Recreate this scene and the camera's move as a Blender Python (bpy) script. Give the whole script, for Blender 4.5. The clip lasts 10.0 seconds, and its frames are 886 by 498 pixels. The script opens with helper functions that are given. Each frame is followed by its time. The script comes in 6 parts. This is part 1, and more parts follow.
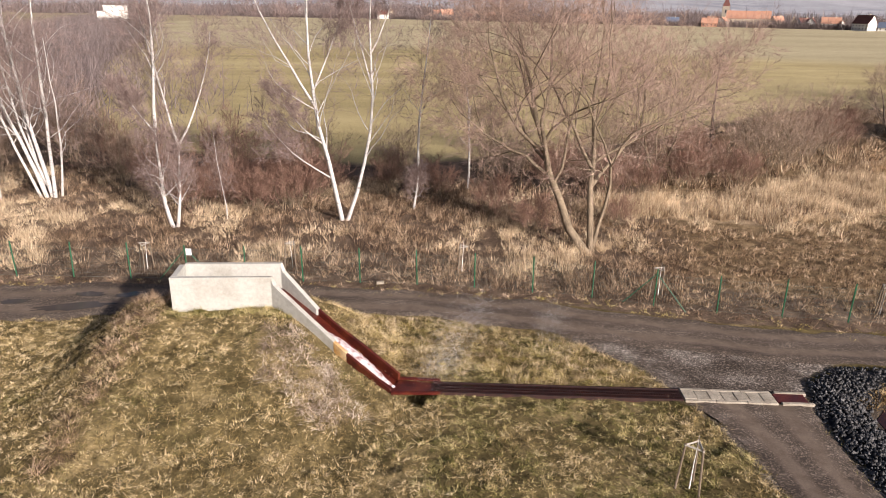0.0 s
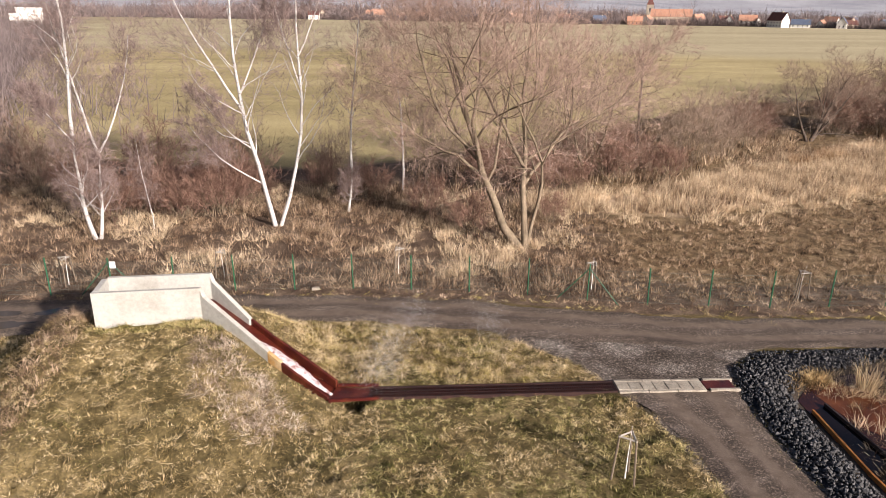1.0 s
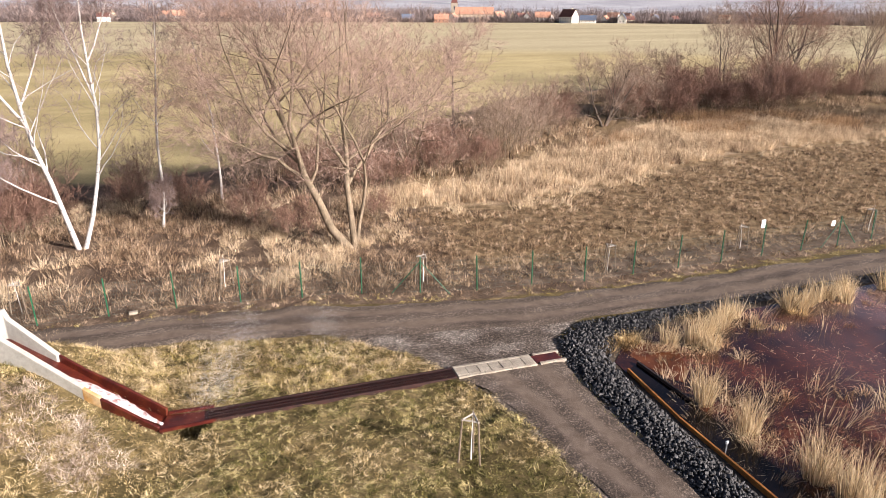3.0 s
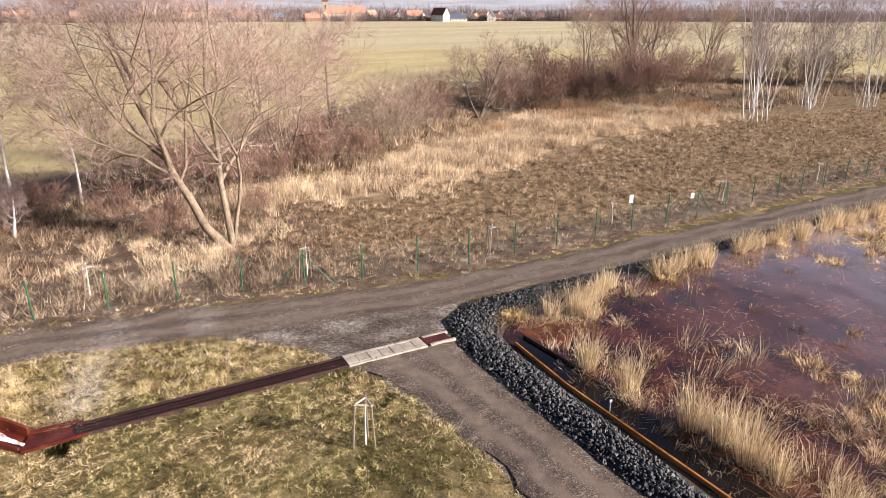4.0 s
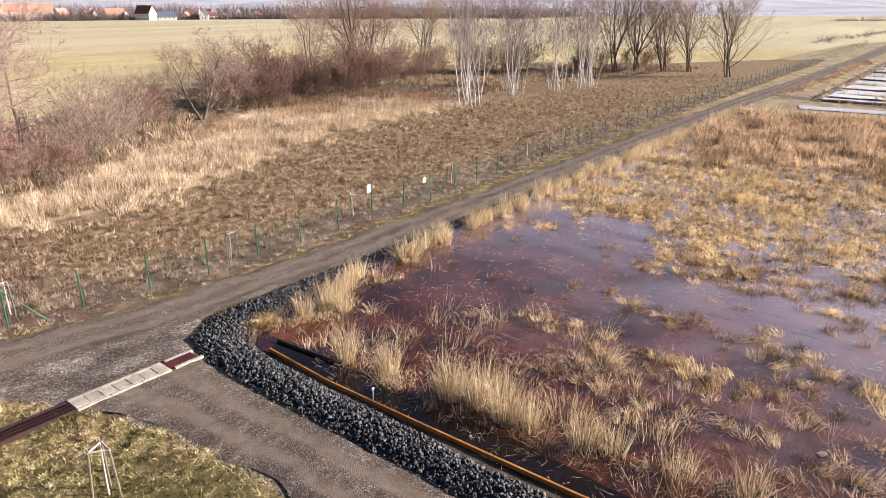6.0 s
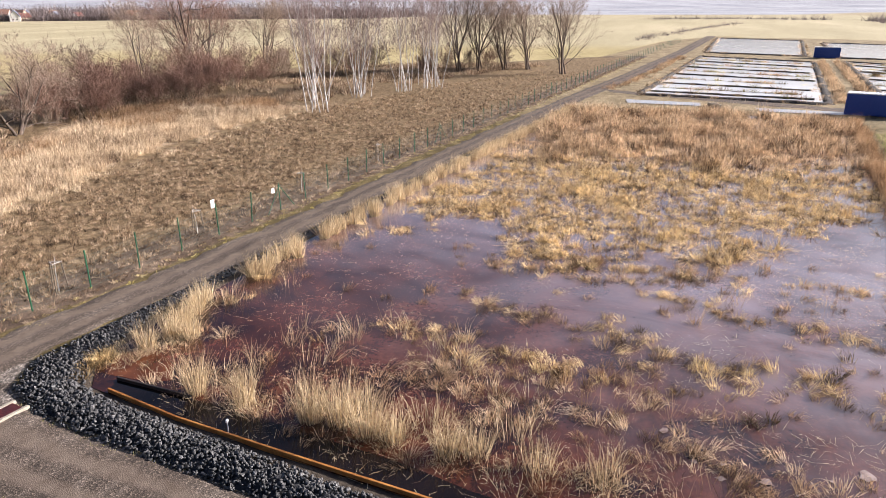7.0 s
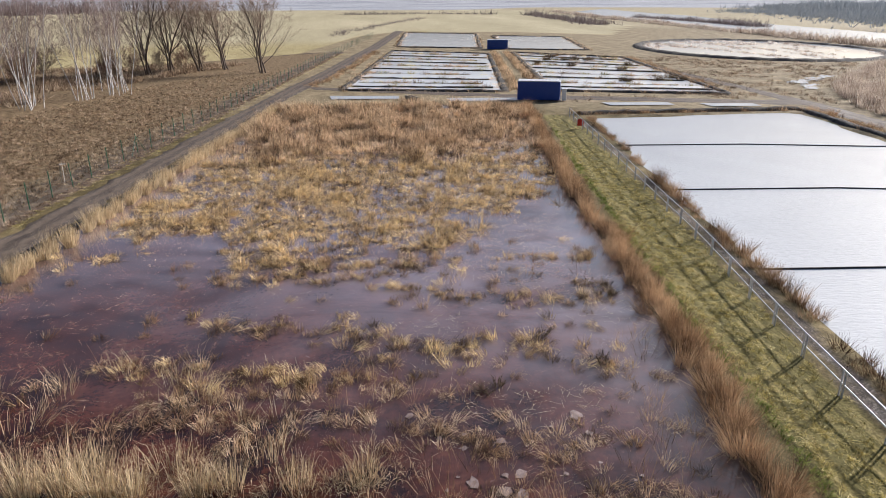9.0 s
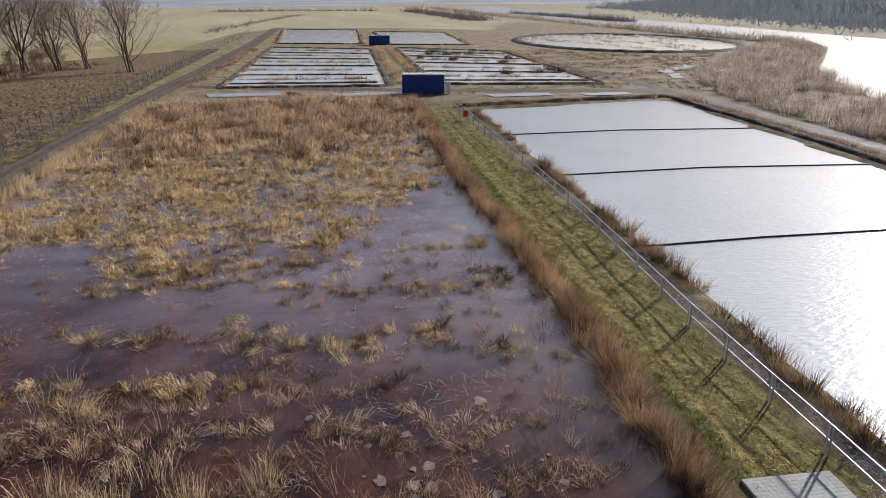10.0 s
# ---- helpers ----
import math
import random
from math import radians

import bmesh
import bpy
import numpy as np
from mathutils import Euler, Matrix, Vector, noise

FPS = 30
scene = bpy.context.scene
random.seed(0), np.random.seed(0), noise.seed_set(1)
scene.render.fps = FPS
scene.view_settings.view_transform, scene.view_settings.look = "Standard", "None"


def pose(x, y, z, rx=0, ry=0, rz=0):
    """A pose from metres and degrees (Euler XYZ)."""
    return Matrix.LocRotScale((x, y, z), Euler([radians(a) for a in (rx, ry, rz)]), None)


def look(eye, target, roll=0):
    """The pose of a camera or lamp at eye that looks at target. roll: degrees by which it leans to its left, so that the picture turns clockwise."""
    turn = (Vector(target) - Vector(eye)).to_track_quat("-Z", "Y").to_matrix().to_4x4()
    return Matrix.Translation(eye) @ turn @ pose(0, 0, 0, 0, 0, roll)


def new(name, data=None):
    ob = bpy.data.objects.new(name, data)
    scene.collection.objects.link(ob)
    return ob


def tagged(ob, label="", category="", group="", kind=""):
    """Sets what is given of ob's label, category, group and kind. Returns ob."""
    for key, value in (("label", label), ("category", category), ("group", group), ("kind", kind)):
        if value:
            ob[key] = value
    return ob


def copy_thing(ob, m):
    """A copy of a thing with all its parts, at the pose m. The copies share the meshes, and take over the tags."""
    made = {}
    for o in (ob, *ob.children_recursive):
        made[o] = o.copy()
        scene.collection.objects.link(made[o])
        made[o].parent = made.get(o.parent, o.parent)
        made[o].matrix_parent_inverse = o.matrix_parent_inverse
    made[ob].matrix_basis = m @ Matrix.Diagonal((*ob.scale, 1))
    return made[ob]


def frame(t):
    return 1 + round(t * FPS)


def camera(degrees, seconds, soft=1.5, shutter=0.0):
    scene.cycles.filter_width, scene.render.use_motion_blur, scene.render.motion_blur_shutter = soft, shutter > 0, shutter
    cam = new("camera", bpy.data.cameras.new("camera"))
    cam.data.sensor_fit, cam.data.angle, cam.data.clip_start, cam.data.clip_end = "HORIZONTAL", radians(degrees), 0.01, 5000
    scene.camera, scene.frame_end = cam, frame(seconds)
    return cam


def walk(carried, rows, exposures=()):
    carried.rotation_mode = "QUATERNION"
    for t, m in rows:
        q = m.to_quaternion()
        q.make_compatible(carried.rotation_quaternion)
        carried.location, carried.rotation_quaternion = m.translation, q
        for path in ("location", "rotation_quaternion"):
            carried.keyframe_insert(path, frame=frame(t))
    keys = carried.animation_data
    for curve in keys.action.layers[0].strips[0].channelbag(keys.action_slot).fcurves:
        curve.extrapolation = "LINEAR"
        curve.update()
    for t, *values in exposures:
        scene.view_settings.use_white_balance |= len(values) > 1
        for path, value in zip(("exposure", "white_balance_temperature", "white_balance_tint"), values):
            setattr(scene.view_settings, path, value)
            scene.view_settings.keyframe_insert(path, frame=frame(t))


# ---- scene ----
# ---- camera and walk ----
cam = camera(66.48, 10.0, soft=0.35)
PATH = [
    (0.0, 0.01, 0.00, 13.82, -5.91, -19.63, 1.15),
    (0.5, 0.18, 0.08, 13.84, -8.08, -19.58, 0.96),
    (1.0, 0.31, 0.09, 13.89, -11.22, -19.56, 0.81),
    (1.5, 0.39, 0.10, 13.92, -14.63, -19.50, 0.66),
    (2.0, 0.40, 0.08, 13.98, -18.30, -19.52, 0.58),
    (3.5, 0.47, 0.05, 13.68, -31.04, -19.48, 0.11),
    (4.0, 0.55, 0.00, 13.23, -36.35, -19.52, 0.02),
    (4.5, 0.62, -0.04, 12.98, -40.97, -19.61, -0.05),
    (5.0, 0.72, 0.17, 12.93, -46.78, -19.58, -0.12),
    (5.5, 0.82, 0.20, 12.90, -52.63, -19.65, -0.08),
    (7.0, 1.61, 0.02, 13.22, -71.03, -19.73, -0.16),
    (7.5, 1.73, -0.09, 13.63, -77.07, -19.84, -0.21),
    (8.0, 1.86, -0.09, 13.78, -83.12, -19.94, -0.26),
    (8.5, 1.84, -0.04, 13.76, -89.38, -20.05, -0.11),
    (9.0, 1.72, -0.00, 13.63, -95.31, -20.12, -0.07),
    (9.5, 1.76, -0.10, 13.33, -100.70, -20.28, -0.23),
    (10.0, 2.31, -0.09, 13.10, -104.89, -20.34, -0.04),
]
walk(cam, [(t, pose(x, y, z, 90 + pitch, 0, yaw) @ pose(0, 0, 0, 0, 0, roll)) for t, x, y, z, yaw, pitch, roll in PATH],
     exposures=[(0.0, 0.76, 6250, 17), (2.0, 1.04, 6220, 17), (4.5, 1.36, 6080, 17), (7.5, 1.42, 5850, 14), (9.0, 0.87, 5680, 11), (10.0, 0.42, 5600, 11)])

# ---- sky and sun ----
SUN_EL, SUN_AZ = radians(21.0), radians(146.0)
world = bpy.data.worlds.new("sky")
scene.world = world
world.use_nodes = True
wn = world.node_tree.nodes
sky = wn.new("ShaderNodeTexSky")
sky.sky_type, sky.sun_disc = "NISHITA", False
sky.sun_elevation, sky.sun_rotation = SUN_EL, SUN_AZ
sky.air_density, sky.dust_density, sky.ozone_density = 1.0, 5.5, 2.2
veil = wn.new("ShaderNodeMix")
veil.data_type, veil.inputs[0].default_value, veil.inputs[7].default_value = "RGBA", 0.03, (5.5, 5.8, 6.6, 1)
cool = wn.new("ShaderNodeMix")
cool.data_type, cool.blend_type, cool.inputs[0].default_value, cool.inputs[7].default_value = "RGBA", "MULTIPLY", 1.0, (0.95, 0.98, 1.05, 1)
world.node_tree.links.new(sky.outputs[0], cool.inputs[6])
world.node_tree.links.new(cool.outputs[2], veil.inputs[6])
world.node_tree.links.new(veil.outputs[2], wn["Background"].inputs[0])
wn["Background"].inputs[1].default_value = 0.047
sun = new("sun", bpy.data.lights.new("sun", "SUN"))
sun.data.energy, sun.data.angle, sun.data.color = 5.0, radians(1.6), (1.0, 0.9, 0.78)
toward = Vector((math.sin(SUN_AZ) * math.cos(SUN_EL), math.cos(SUN_AZ) * math.cos(SUN_EL), math.sin(SUN_EL)))
sun.matrix_world = look(toward * 100, (0, 0, 0))

rng = np.random.default_rng(7)


# ---- materials ----
def shader(name, rough=0.9, metal=0.0, spec=0.3):
    m = bpy.data.materials.new(name)
    m.use_nodes = True
    b = m.node_tree.nodes["Principled BSDF"]
    b.inputs["Roughness"].default_value, b.inputs["Metallic"].default_value = rough, metal
    b.inputs["Specular IOR Level"].default_value = spec
    return m, m.node_tree, b


def ramp(nt, fac, cols):
    r = nt.nodes.new("ShaderNodeValToRGB")
    el = r.color_ramp.elements
    while len(el) < len(cols):
        el.new(0.5)
    for n, c in enumerate(cols):
        pos, col = c if isinstance(c[0], float) and len(c) == 2 else (n / max(1, len(cols) - 1), c)
        el[n].position, el[n].color = pos, (*col, 1)
    nt.links.new(fac, r.inputs[0])
    return r.outputs[0]


def noise_fac(nt, scale, detail=4.0, rough=0.6, stretch=None, distort=0.0):
    tc = nt.nodes.new("ShaderNodeTexCoord")
    n = nt.nodes.new("ShaderNodeTexNoise")
    n.inputs["Scale"].default_value, n.inputs["Detail"].default_value = scale, detail
    n.inputs["Roughness"].default_value, n.inputs["Distortion"].default_value = rough, distort
    src = tc.outputs["Object"]
    if stretch:
        mp = nt.nodes.new("ShaderNodeMapping")
        mp.inputs["Scale"].default_value = stretch[:3]
        if len(stretch) > 3:
            mp.inputs["Rotation"].default_value = (0, 0, radians(stretch[3]))
        nt.links.new(src, mp.inputs[0])
        src = mp.outputs[0]
    nt.links.new(src, n.inputs[0])
    return n.outputs[0]


def mix(nt, fac, a, b, mode="MIX"):
    m = nt.nodes.new("ShaderNodeMix")
    m.data_type, m.blend_type = "RGBA", mode
    for sock, v in ((0, fac), (6, a), (7, b)):
        if isinstance(v, (int, float)):
            m.inputs[sock].default_value = v
        elif isinstance(v, tuple):
            m.inputs[sock].default_value = (*v, 1)
        else:
            nt.links.new(v, m.inputs[sock])
    return m.outputs[2]


def calc(nt, op, a, b=0.0, c=0.0):
    m = nt.nodes.new("ShaderNodeMath")
    m.operation = op
    for n, v in enumerate((a, b, c)):
        if isinstance(v, (int, float)):
            m.inputs[n].default_value = v
        else:
            nt.links.new(v, m.inputs[n])
    return m.outputs[0]


def bump(nt, b, height, strength=0.5, dist=0.02):
    k = nt.nodes.new("ShaderNodeBump")
    k.inputs["Strength"].default_value, k.inputs["Distance"].default_value = strength, dist
    nt.links.new(height, k.inputs["Height"])
    nt.links.new(k.outputs[0], b.inputs["Normal"])


def surface(name, cols, scale=1.0, fine=12.0, grain=0.5, rough=0.9, spec=0.3, metal=0.0, relief=0.4, dist=0.02, stretch=None, vary=0.0, island=0.0):
    """Two scales of noise: broad patches through the colours, and a fine grain; vary: by object."""
    m, nt, b = shader(name, rough, metal, spec)
    col = ramp(nt, noise_fac(nt, scale, 5, 0.6, stretch), [(0.3 + 0.4 * n / max(1, len(cols) - 1), c) for n, c in enumerate(cols)])
    f = noise_fac(nt, fine, 3, 0.7, stretch)
    g = ramp(nt, f, [(0.25, (1 - grain,) * 3), (0.75, (1 + grain * 0.6,) * 3)])
    col = mix(nt, 1.0, col, g, "MULTIPLY")
    if vary:
        oi = nt.nodes.new("ShaderNodeObjectInfo")
        col = mix(nt, 1.0, col, ramp(nt, oi.outputs["Random"], [(1 - vary,) * 3, (1 + vary,) * 3]), "MULTIPLY")
    if island:
        ge = nt.nodes.new("ShaderNodeNewGeometry")
        col = mix(nt, 1.0, col, ramp(nt, ge.outputs["Random Per Island"], [(1 - island,) * 3, (1 + island * 1.4,) * 3]), "MULTIPLY")
    nt.links.new(col, b.inputs["Base Color"])
    if relief:
        bump(nt, b, f, relief, dist)
    return m


def leafy(name, cols, rough=0.85, patch=0.25, patch_scale=0.25, trans=0.2, clump=0.0):
    """Blades and twigs: each island takes its own tone, with that of its tuft and broad drifts over the ground."""
    m, nt, b = shader(name, rough, 0.0, 0.15)
    ge = nt.nodes.new("ShaderNodeNewGeometry")
    f = ge.outputs["Random Per Island"]
    if clump:
        tuft = nt.nodes.new("ShaderNodeAttribute")
        tuft.attribute_name = "tone"
        f = calc(nt, "ADD", calc(nt, "MULTIPLY", f, 0.3), calc(nt, "MULTIPLY_ADD", tuft.outputs["Fac"], 1.0, -0.15))
        f = calc(nt, "ADD", f, calc(nt, "MULTIPLY", calc(nt, "SUBTRACT", noise_fac(nt, 2.2, 2, 0.6), 0.5), clump))
    if patch:
        f = calc(nt, "ADD", f, calc(nt, "MULTIPLY", calc(nt, "SUBTRACT", noise_fac(nt, patch_scale, 3), 0.5), patch * 6))
    col = ramp(nt, f, cols)
    nt.links.new(col, b.inputs["Base Color"])
    if trans:
        t = nt.nodes.new("ShaderNodeBsdfTranslucent")
        nt.links.new(col, t.inputs[0])
        k = nt.nodes.new("ShaderNodeMixShader")
        k.inputs[0].default_value = trans
        nt.links.new(b.outputs[0], k.inputs[1])
        nt.links.new(t.outputs[0], k.inputs[2])
        nt.links.new(k.outputs[0], nt.nodes["Material Output"].inputs[0])
    return m


MAT = {}
MAT["concrete"] = surface("pale_concrete", [(0.36, 0.345, 0.3), (0.42, 0.41, 0.37), (0.47, 0.46, 0.42)], 0.7, 6, 0.18, 0.8, relief=0.15)
MAT["slab"] = surface("old_concrete", [(0.24, 0.205, 0.16), (0.42, 0.375, 0.3)], 2.5, 20, 0.4, 0.9, vary=0.15)
MAT["rust"] = surface("ochre_sludge", [(0.035, 0.008, 0.006), (0.08, 0.014, 0.009), (0.13, 0.032, 0.014)], 1.5, 14, 0.4, 0.3, 0.5)
MAT["rust_stain"] = surface("rust_stained_concrete", [(0.3, 0.13, 0.03), (0.42, 0.25, 0.09), (0.55, 0.42, 0.25)], 1.2, 10, 0.3, 0.7)
MAT["grate"] = surface("rusty_grating", [(0.02, 0.01, 0.009), (0.055, 0.022, 0.018)], 3, 20, 0.4, 0.6, 0.4)
MAT["foam"] = surface("foaming_water", [(0.3, 0.14, 0.12), (0.62, 0.54, 0.54), (0.85, 0.82, 0.82)], 5.0, 20, 0.3, 0.25, 0.5, relief=0.8)
MAT["stone"] = surface("black_stone", [(0.045, 0.044, 0.045), (0.135, 0.13, 0.127)], 4, 22, 0.4, 0.6, 0.4, vary=0.4, island=0.6)
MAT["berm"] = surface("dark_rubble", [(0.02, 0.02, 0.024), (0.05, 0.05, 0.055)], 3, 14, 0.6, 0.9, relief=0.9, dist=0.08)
MAT["bank"] = surface("weedy_rubble", [(0.03, 0.026, 0.023), (0.075, 0.063, 0.053), (0.14, 0.118, 0.096)], 2.0, 9, 0.6, 0.95, relief=0.9, dist=0.1)
MAT["green_steel"] = surface("green_coated_steel", [(0.012, 0.085, 0.04), (0.02, 0.13, 0.06)], 2, 20, 0.2, 0.5, 0.5)
MAT["wire"] = surface("fence_wire", [(0.1, 0.13, 0.11), (0.16, 0.18, 0.16)], 2, 20, 0.2, 0.5, 0.5)
MAT["wood"] = surface("weathered_wood", [(0.13, 0.095, 0.065), (0.24, 0.19, 0.14)], 3, 25, 0.3, 0.85, stretch=(1, 1, 0.15))
MAT["pale_wood"] = surface("grey_batten", [(0.3, 0.27, 0.23), (0.42, 0.39, 0.34)], 3, 25, 0.2, 0.85)
MAT["trunk_guard"] = surface("white_trunk_paint", [(0.7, 0.66, 0.6), (0.85, 0.82, 0.78)], 3, 20, 0.15, 0.8)
MAT["orange_board"] = surface("ochre_coated_board", [(0.3, 0.1, 0.02), (0.5, 0.22, 0.05)], 1.5, 15, 0.35, 0.7)
MAT["dark_board"] = surface("dark_liner", [(0.02, 0.018, 0.018), (0.04, 0.03, 0.028)], 2, 15, 0.3, 0.6)
MAT["galv"] = surface("galvanised_steel", [(0.5, 0.5, 0.52), (0.68, 0.68, 0.7)], 3, 30, 0.15, 0.45, 0.5, 0.3)
MAT["blue"] = surface("blue_painted_steel", [(0.008, 0.05, 0.27), (0.012, 0.065, 0.33)], 0.5, 8, 0.15, 0.45, 0.5)
MAT["blue_roof"] = surface("pale_sheet_roof", [(0.55, 0.56, 0.58), (0.68, 0.69, 0.7)], 0.7, 8, 0.1, 0.5, 0.4)
MAT["white"] = surface("white_plaster", [(0.7, 0.68, 0.62), (0.8, 0.78, 0.73)], 0.2, 3, 0.1, 0.9)
MAT["cream"] = surface("cream_plaster", [(0.6, 0.5, 0.36), (0.68, 0.58, 0.44)], 0.2, 3, 0.1, 0.9)
MAT["tile_red"] = surface("orange_roof_tiles", [(0.4, 0.2, 0.13), (0.5, 0.28, 0.19)], 0.3, 3, 0.25, 0.9)
MAT["tile_dark"] = surface("dark_red_roof", [(0.12, 0.05, 0.045), (0.18, 0.08, 0.06)], 0.3, 3, 0.25, 0.9)
MAT["slate"] = surface("blue_slate_roof", [(0.08, 0.1, 0.15), (0.13, 0.16, 0.22)], 0.3, 3, 0.2, 0.7)
MAT["glass_dark"] = surface("dark_window", [(0.03, 0.035, 0.045), (0.05, 0.055, 0.065)], 1, 5, 0.1, 0.15, 0.5)
MAT["red_sign"] = surface("red_board", [(0.5, 0.03, 0.02), (0.6, 0.05, 0.03)], 2, 10, 0.1, 0.6)
MAT["white_sign"] = surface("white_board", [(0.75, 0.75, 0.74), (0.85, 0.85, 0.84)], 2, 10, 0.06, 0.6)
MAT["bark"] = surface("grey_brown_bark", [(0.13, 0.1, 0.066), (0.32, 0.25, 0.172)], 2, 14, 0.5, 0.95, stretch=(1, 1, 0.2))
MAT["dark_bark"] = surface("dark_bark", [(0.08, 0.06, 0.048), (0.16, 0.125, 0.1)], 2, 14, 0.5, 0.95, stretch=(1, 1, 0.2))
MAT["lawn_blade"] = leafy("lawn_grass", [(0.0, (0.045, 0.034, 0.012)), (0.35, (0.27, 0.2, 0.08)), (0.65, (0.52, 0.4, 0.2)), (1.0, (0.88, 0.73, 0.46))], patch=0.14, patch_scale=0.4, clump=1.3)
MAT["moss_blade"] = leafy("mossy_grass", [(0.0, (0.13, 0.105, 0.03)), (0.4, (0.48, 0.39, 0.115)), (0.75, (0.72, 0.6, 0.23)), (1.0, (0.88, 0.76, 0.4))], patch=0.1, patch_scale=0.6, clump=1.5)
MAT["fresh_blade"] = leafy("fresh_grass", [(0.0, (0.05, 0.07, 0.01)), (0.5, (0.17, 0.23, 0.03)), (1.0, (0.4, 0.42, 0.12))], patch=0.1, clump=1.2)
MAT["green_blade"] = leafy("green_grass", [(0.0, (0.03, 0.03, 0.008)), (0.5, (0.22, 0.195, 0.06)), (1.0, (0.68, 0.57, 0.29))], clump=1.7)
MAT["meadow_blade"] = leafy("dry_weeds", [(0.0, (0.045, 0.028, 0.02)), (0.4, (0.2, 0.132, 0.083)), (0.75, (0.4, 0.285, 0.18)), (1.0, (0.74, 0.57, 0.4))], patch=0.1, clump=1.2)
MAT["marsh_blade"] = leafy("brown_marsh_grass", [(0.0, (0.035, 0.022, 0.014)), (0.5, (0.25, 0.17, 0.098)), (0.85, (0.5, 0.365, 0.225)), (1.0, (0.68, 0.53, 0.37))], patch=0.12, clump=1.6)
MAT["straw_blade"] = leafy("pale_dry_grass", [(0.0, (0.2, 0.14, 0.09)), (0.5, (0.57, 0.43, 0.28)), (1.0, (0.9, 0.75, 0.53))], patch=0.1, clump=1.2)
MAT["reed"] = leafy("pale_reed", [(0.0, (0.18, 0.12, 0.064)), (0.4, (0.55, 0.42, 0.25)), (1.0, (0.86, 0.71, 0.47))], patch=0.05, trans=0.25)
MAT["reed_brown"] = leafy("brown_reed", [(0.0, (0.06, 0.036, 0.022)), (0.5, (0.52, 0.355, 0.205)), (1.0, (0.94, 0.73, 0.49))], patch=0.1, clump=2.6, trans=0.25)
MAT["reed_russet"] = leafy("russet_reed", [(0.0, (0.08, 0.045, 0.025)), (0.5, (0.38, 0.235, 0.125)), (1.0, (0.68, 0.48, 0.29))], patch=0.1, clump=1.5, trans=0.25)
MAT["cattail"] = leafy("dark_cattail", [(0.0, (0.045, 0.027, 0.016)), (0.5, (0.22, 0.135, 0.075)), (1.0, (0.52, 0.36, 0.21))], patch=0.1, clump=1.4)
MAT["sedge"] = leafy("yellow_sedge", [(0.0, (0.06, 0.034, 0.014)), (0.5, (0.55, 0.375, 0.175)), (1.0, (0.96, 0.75, 0.4))], patch=0.12, clump=2.8, trans=0.25)
MAT["twig"] = leafy("brown_twigs", [(0.0, (0.18, 0.13, 0.097)), (1.0, (0.45, 0.34, 0.26))], patch=0.0)
MAT["twig_willow"] = leafy("ochre_twigs", [(0.0, (0.24, 0.168, 0.135)), (1.0, (0.56, 0.41, 0.33))], patch=0.0)
MAT["twig_red"] = leafy("reddish_twigs", [(0.0, (0.12, 0.07, 0.053)), (1.0, (0.4, 0.25, 0.19))], patch=0.0)
MAT["twig_birch"] = leafy("birch_twigs", [(0.0, (0.17, 0.12, 0.105)), (1.0, (0.4, 0.31, 0.28))], patch=0.0)
MAT["far_wood"] = leafy("far_bare_wood", [(0.0, (0.1, 0.078, 0.075)), (0.6, (0.2, 0.16, 0.155)), (1.0, (0.32, 0.265, 0.245))], patch=0.1, patch_scale=0.01)
# bare wood with the blue-grey of distance haze painted into its tones
MAT["hazed_wood"] = leafy("hazed_shore_wood", [(0.0, (0.23, 0.25, 0.27)), (0.6, (0.3, 0.325, 0.35)), (1.0, (0.38, 0.4, 0.42))], patch=0.1, patch_scale=0.01)
MAT["plume_reed"] = leafy("fluffy_reed", [(0.0, (0.18, 0.13, 0.1)), (0.5, (0.52, 0.41, 0.32)), (1.0, (0.92, 0.82, 0.69))], patch=0.12, patch_scale=0.12, clump=1.6, trans=0.25)
MAT["steam"] = leafy("white_vapour", [(0.0, (0.82, 0.82, 0.84)), (1.0, (0.9, 0.9, 0.92))], patch=0.0, trans=0.5)
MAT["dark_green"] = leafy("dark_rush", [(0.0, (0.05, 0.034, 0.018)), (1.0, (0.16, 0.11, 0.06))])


def birch_bark():
    m, nt, b = shader("white_birch_bark", 0.75)
    marks = noise_fac(nt, 3.0, 3, 0.7, (1.2, 1.2, 6.0))
    col = ramp(nt, marks, [(0.33, (0.06, 0.05, 0.045)), (0.42, (0.48, 0.455, 0.43)), (1.0, (0.66, 0.645, 0.63))])
    nt.links.new(col, b.inputs["Base Color"])
    return m


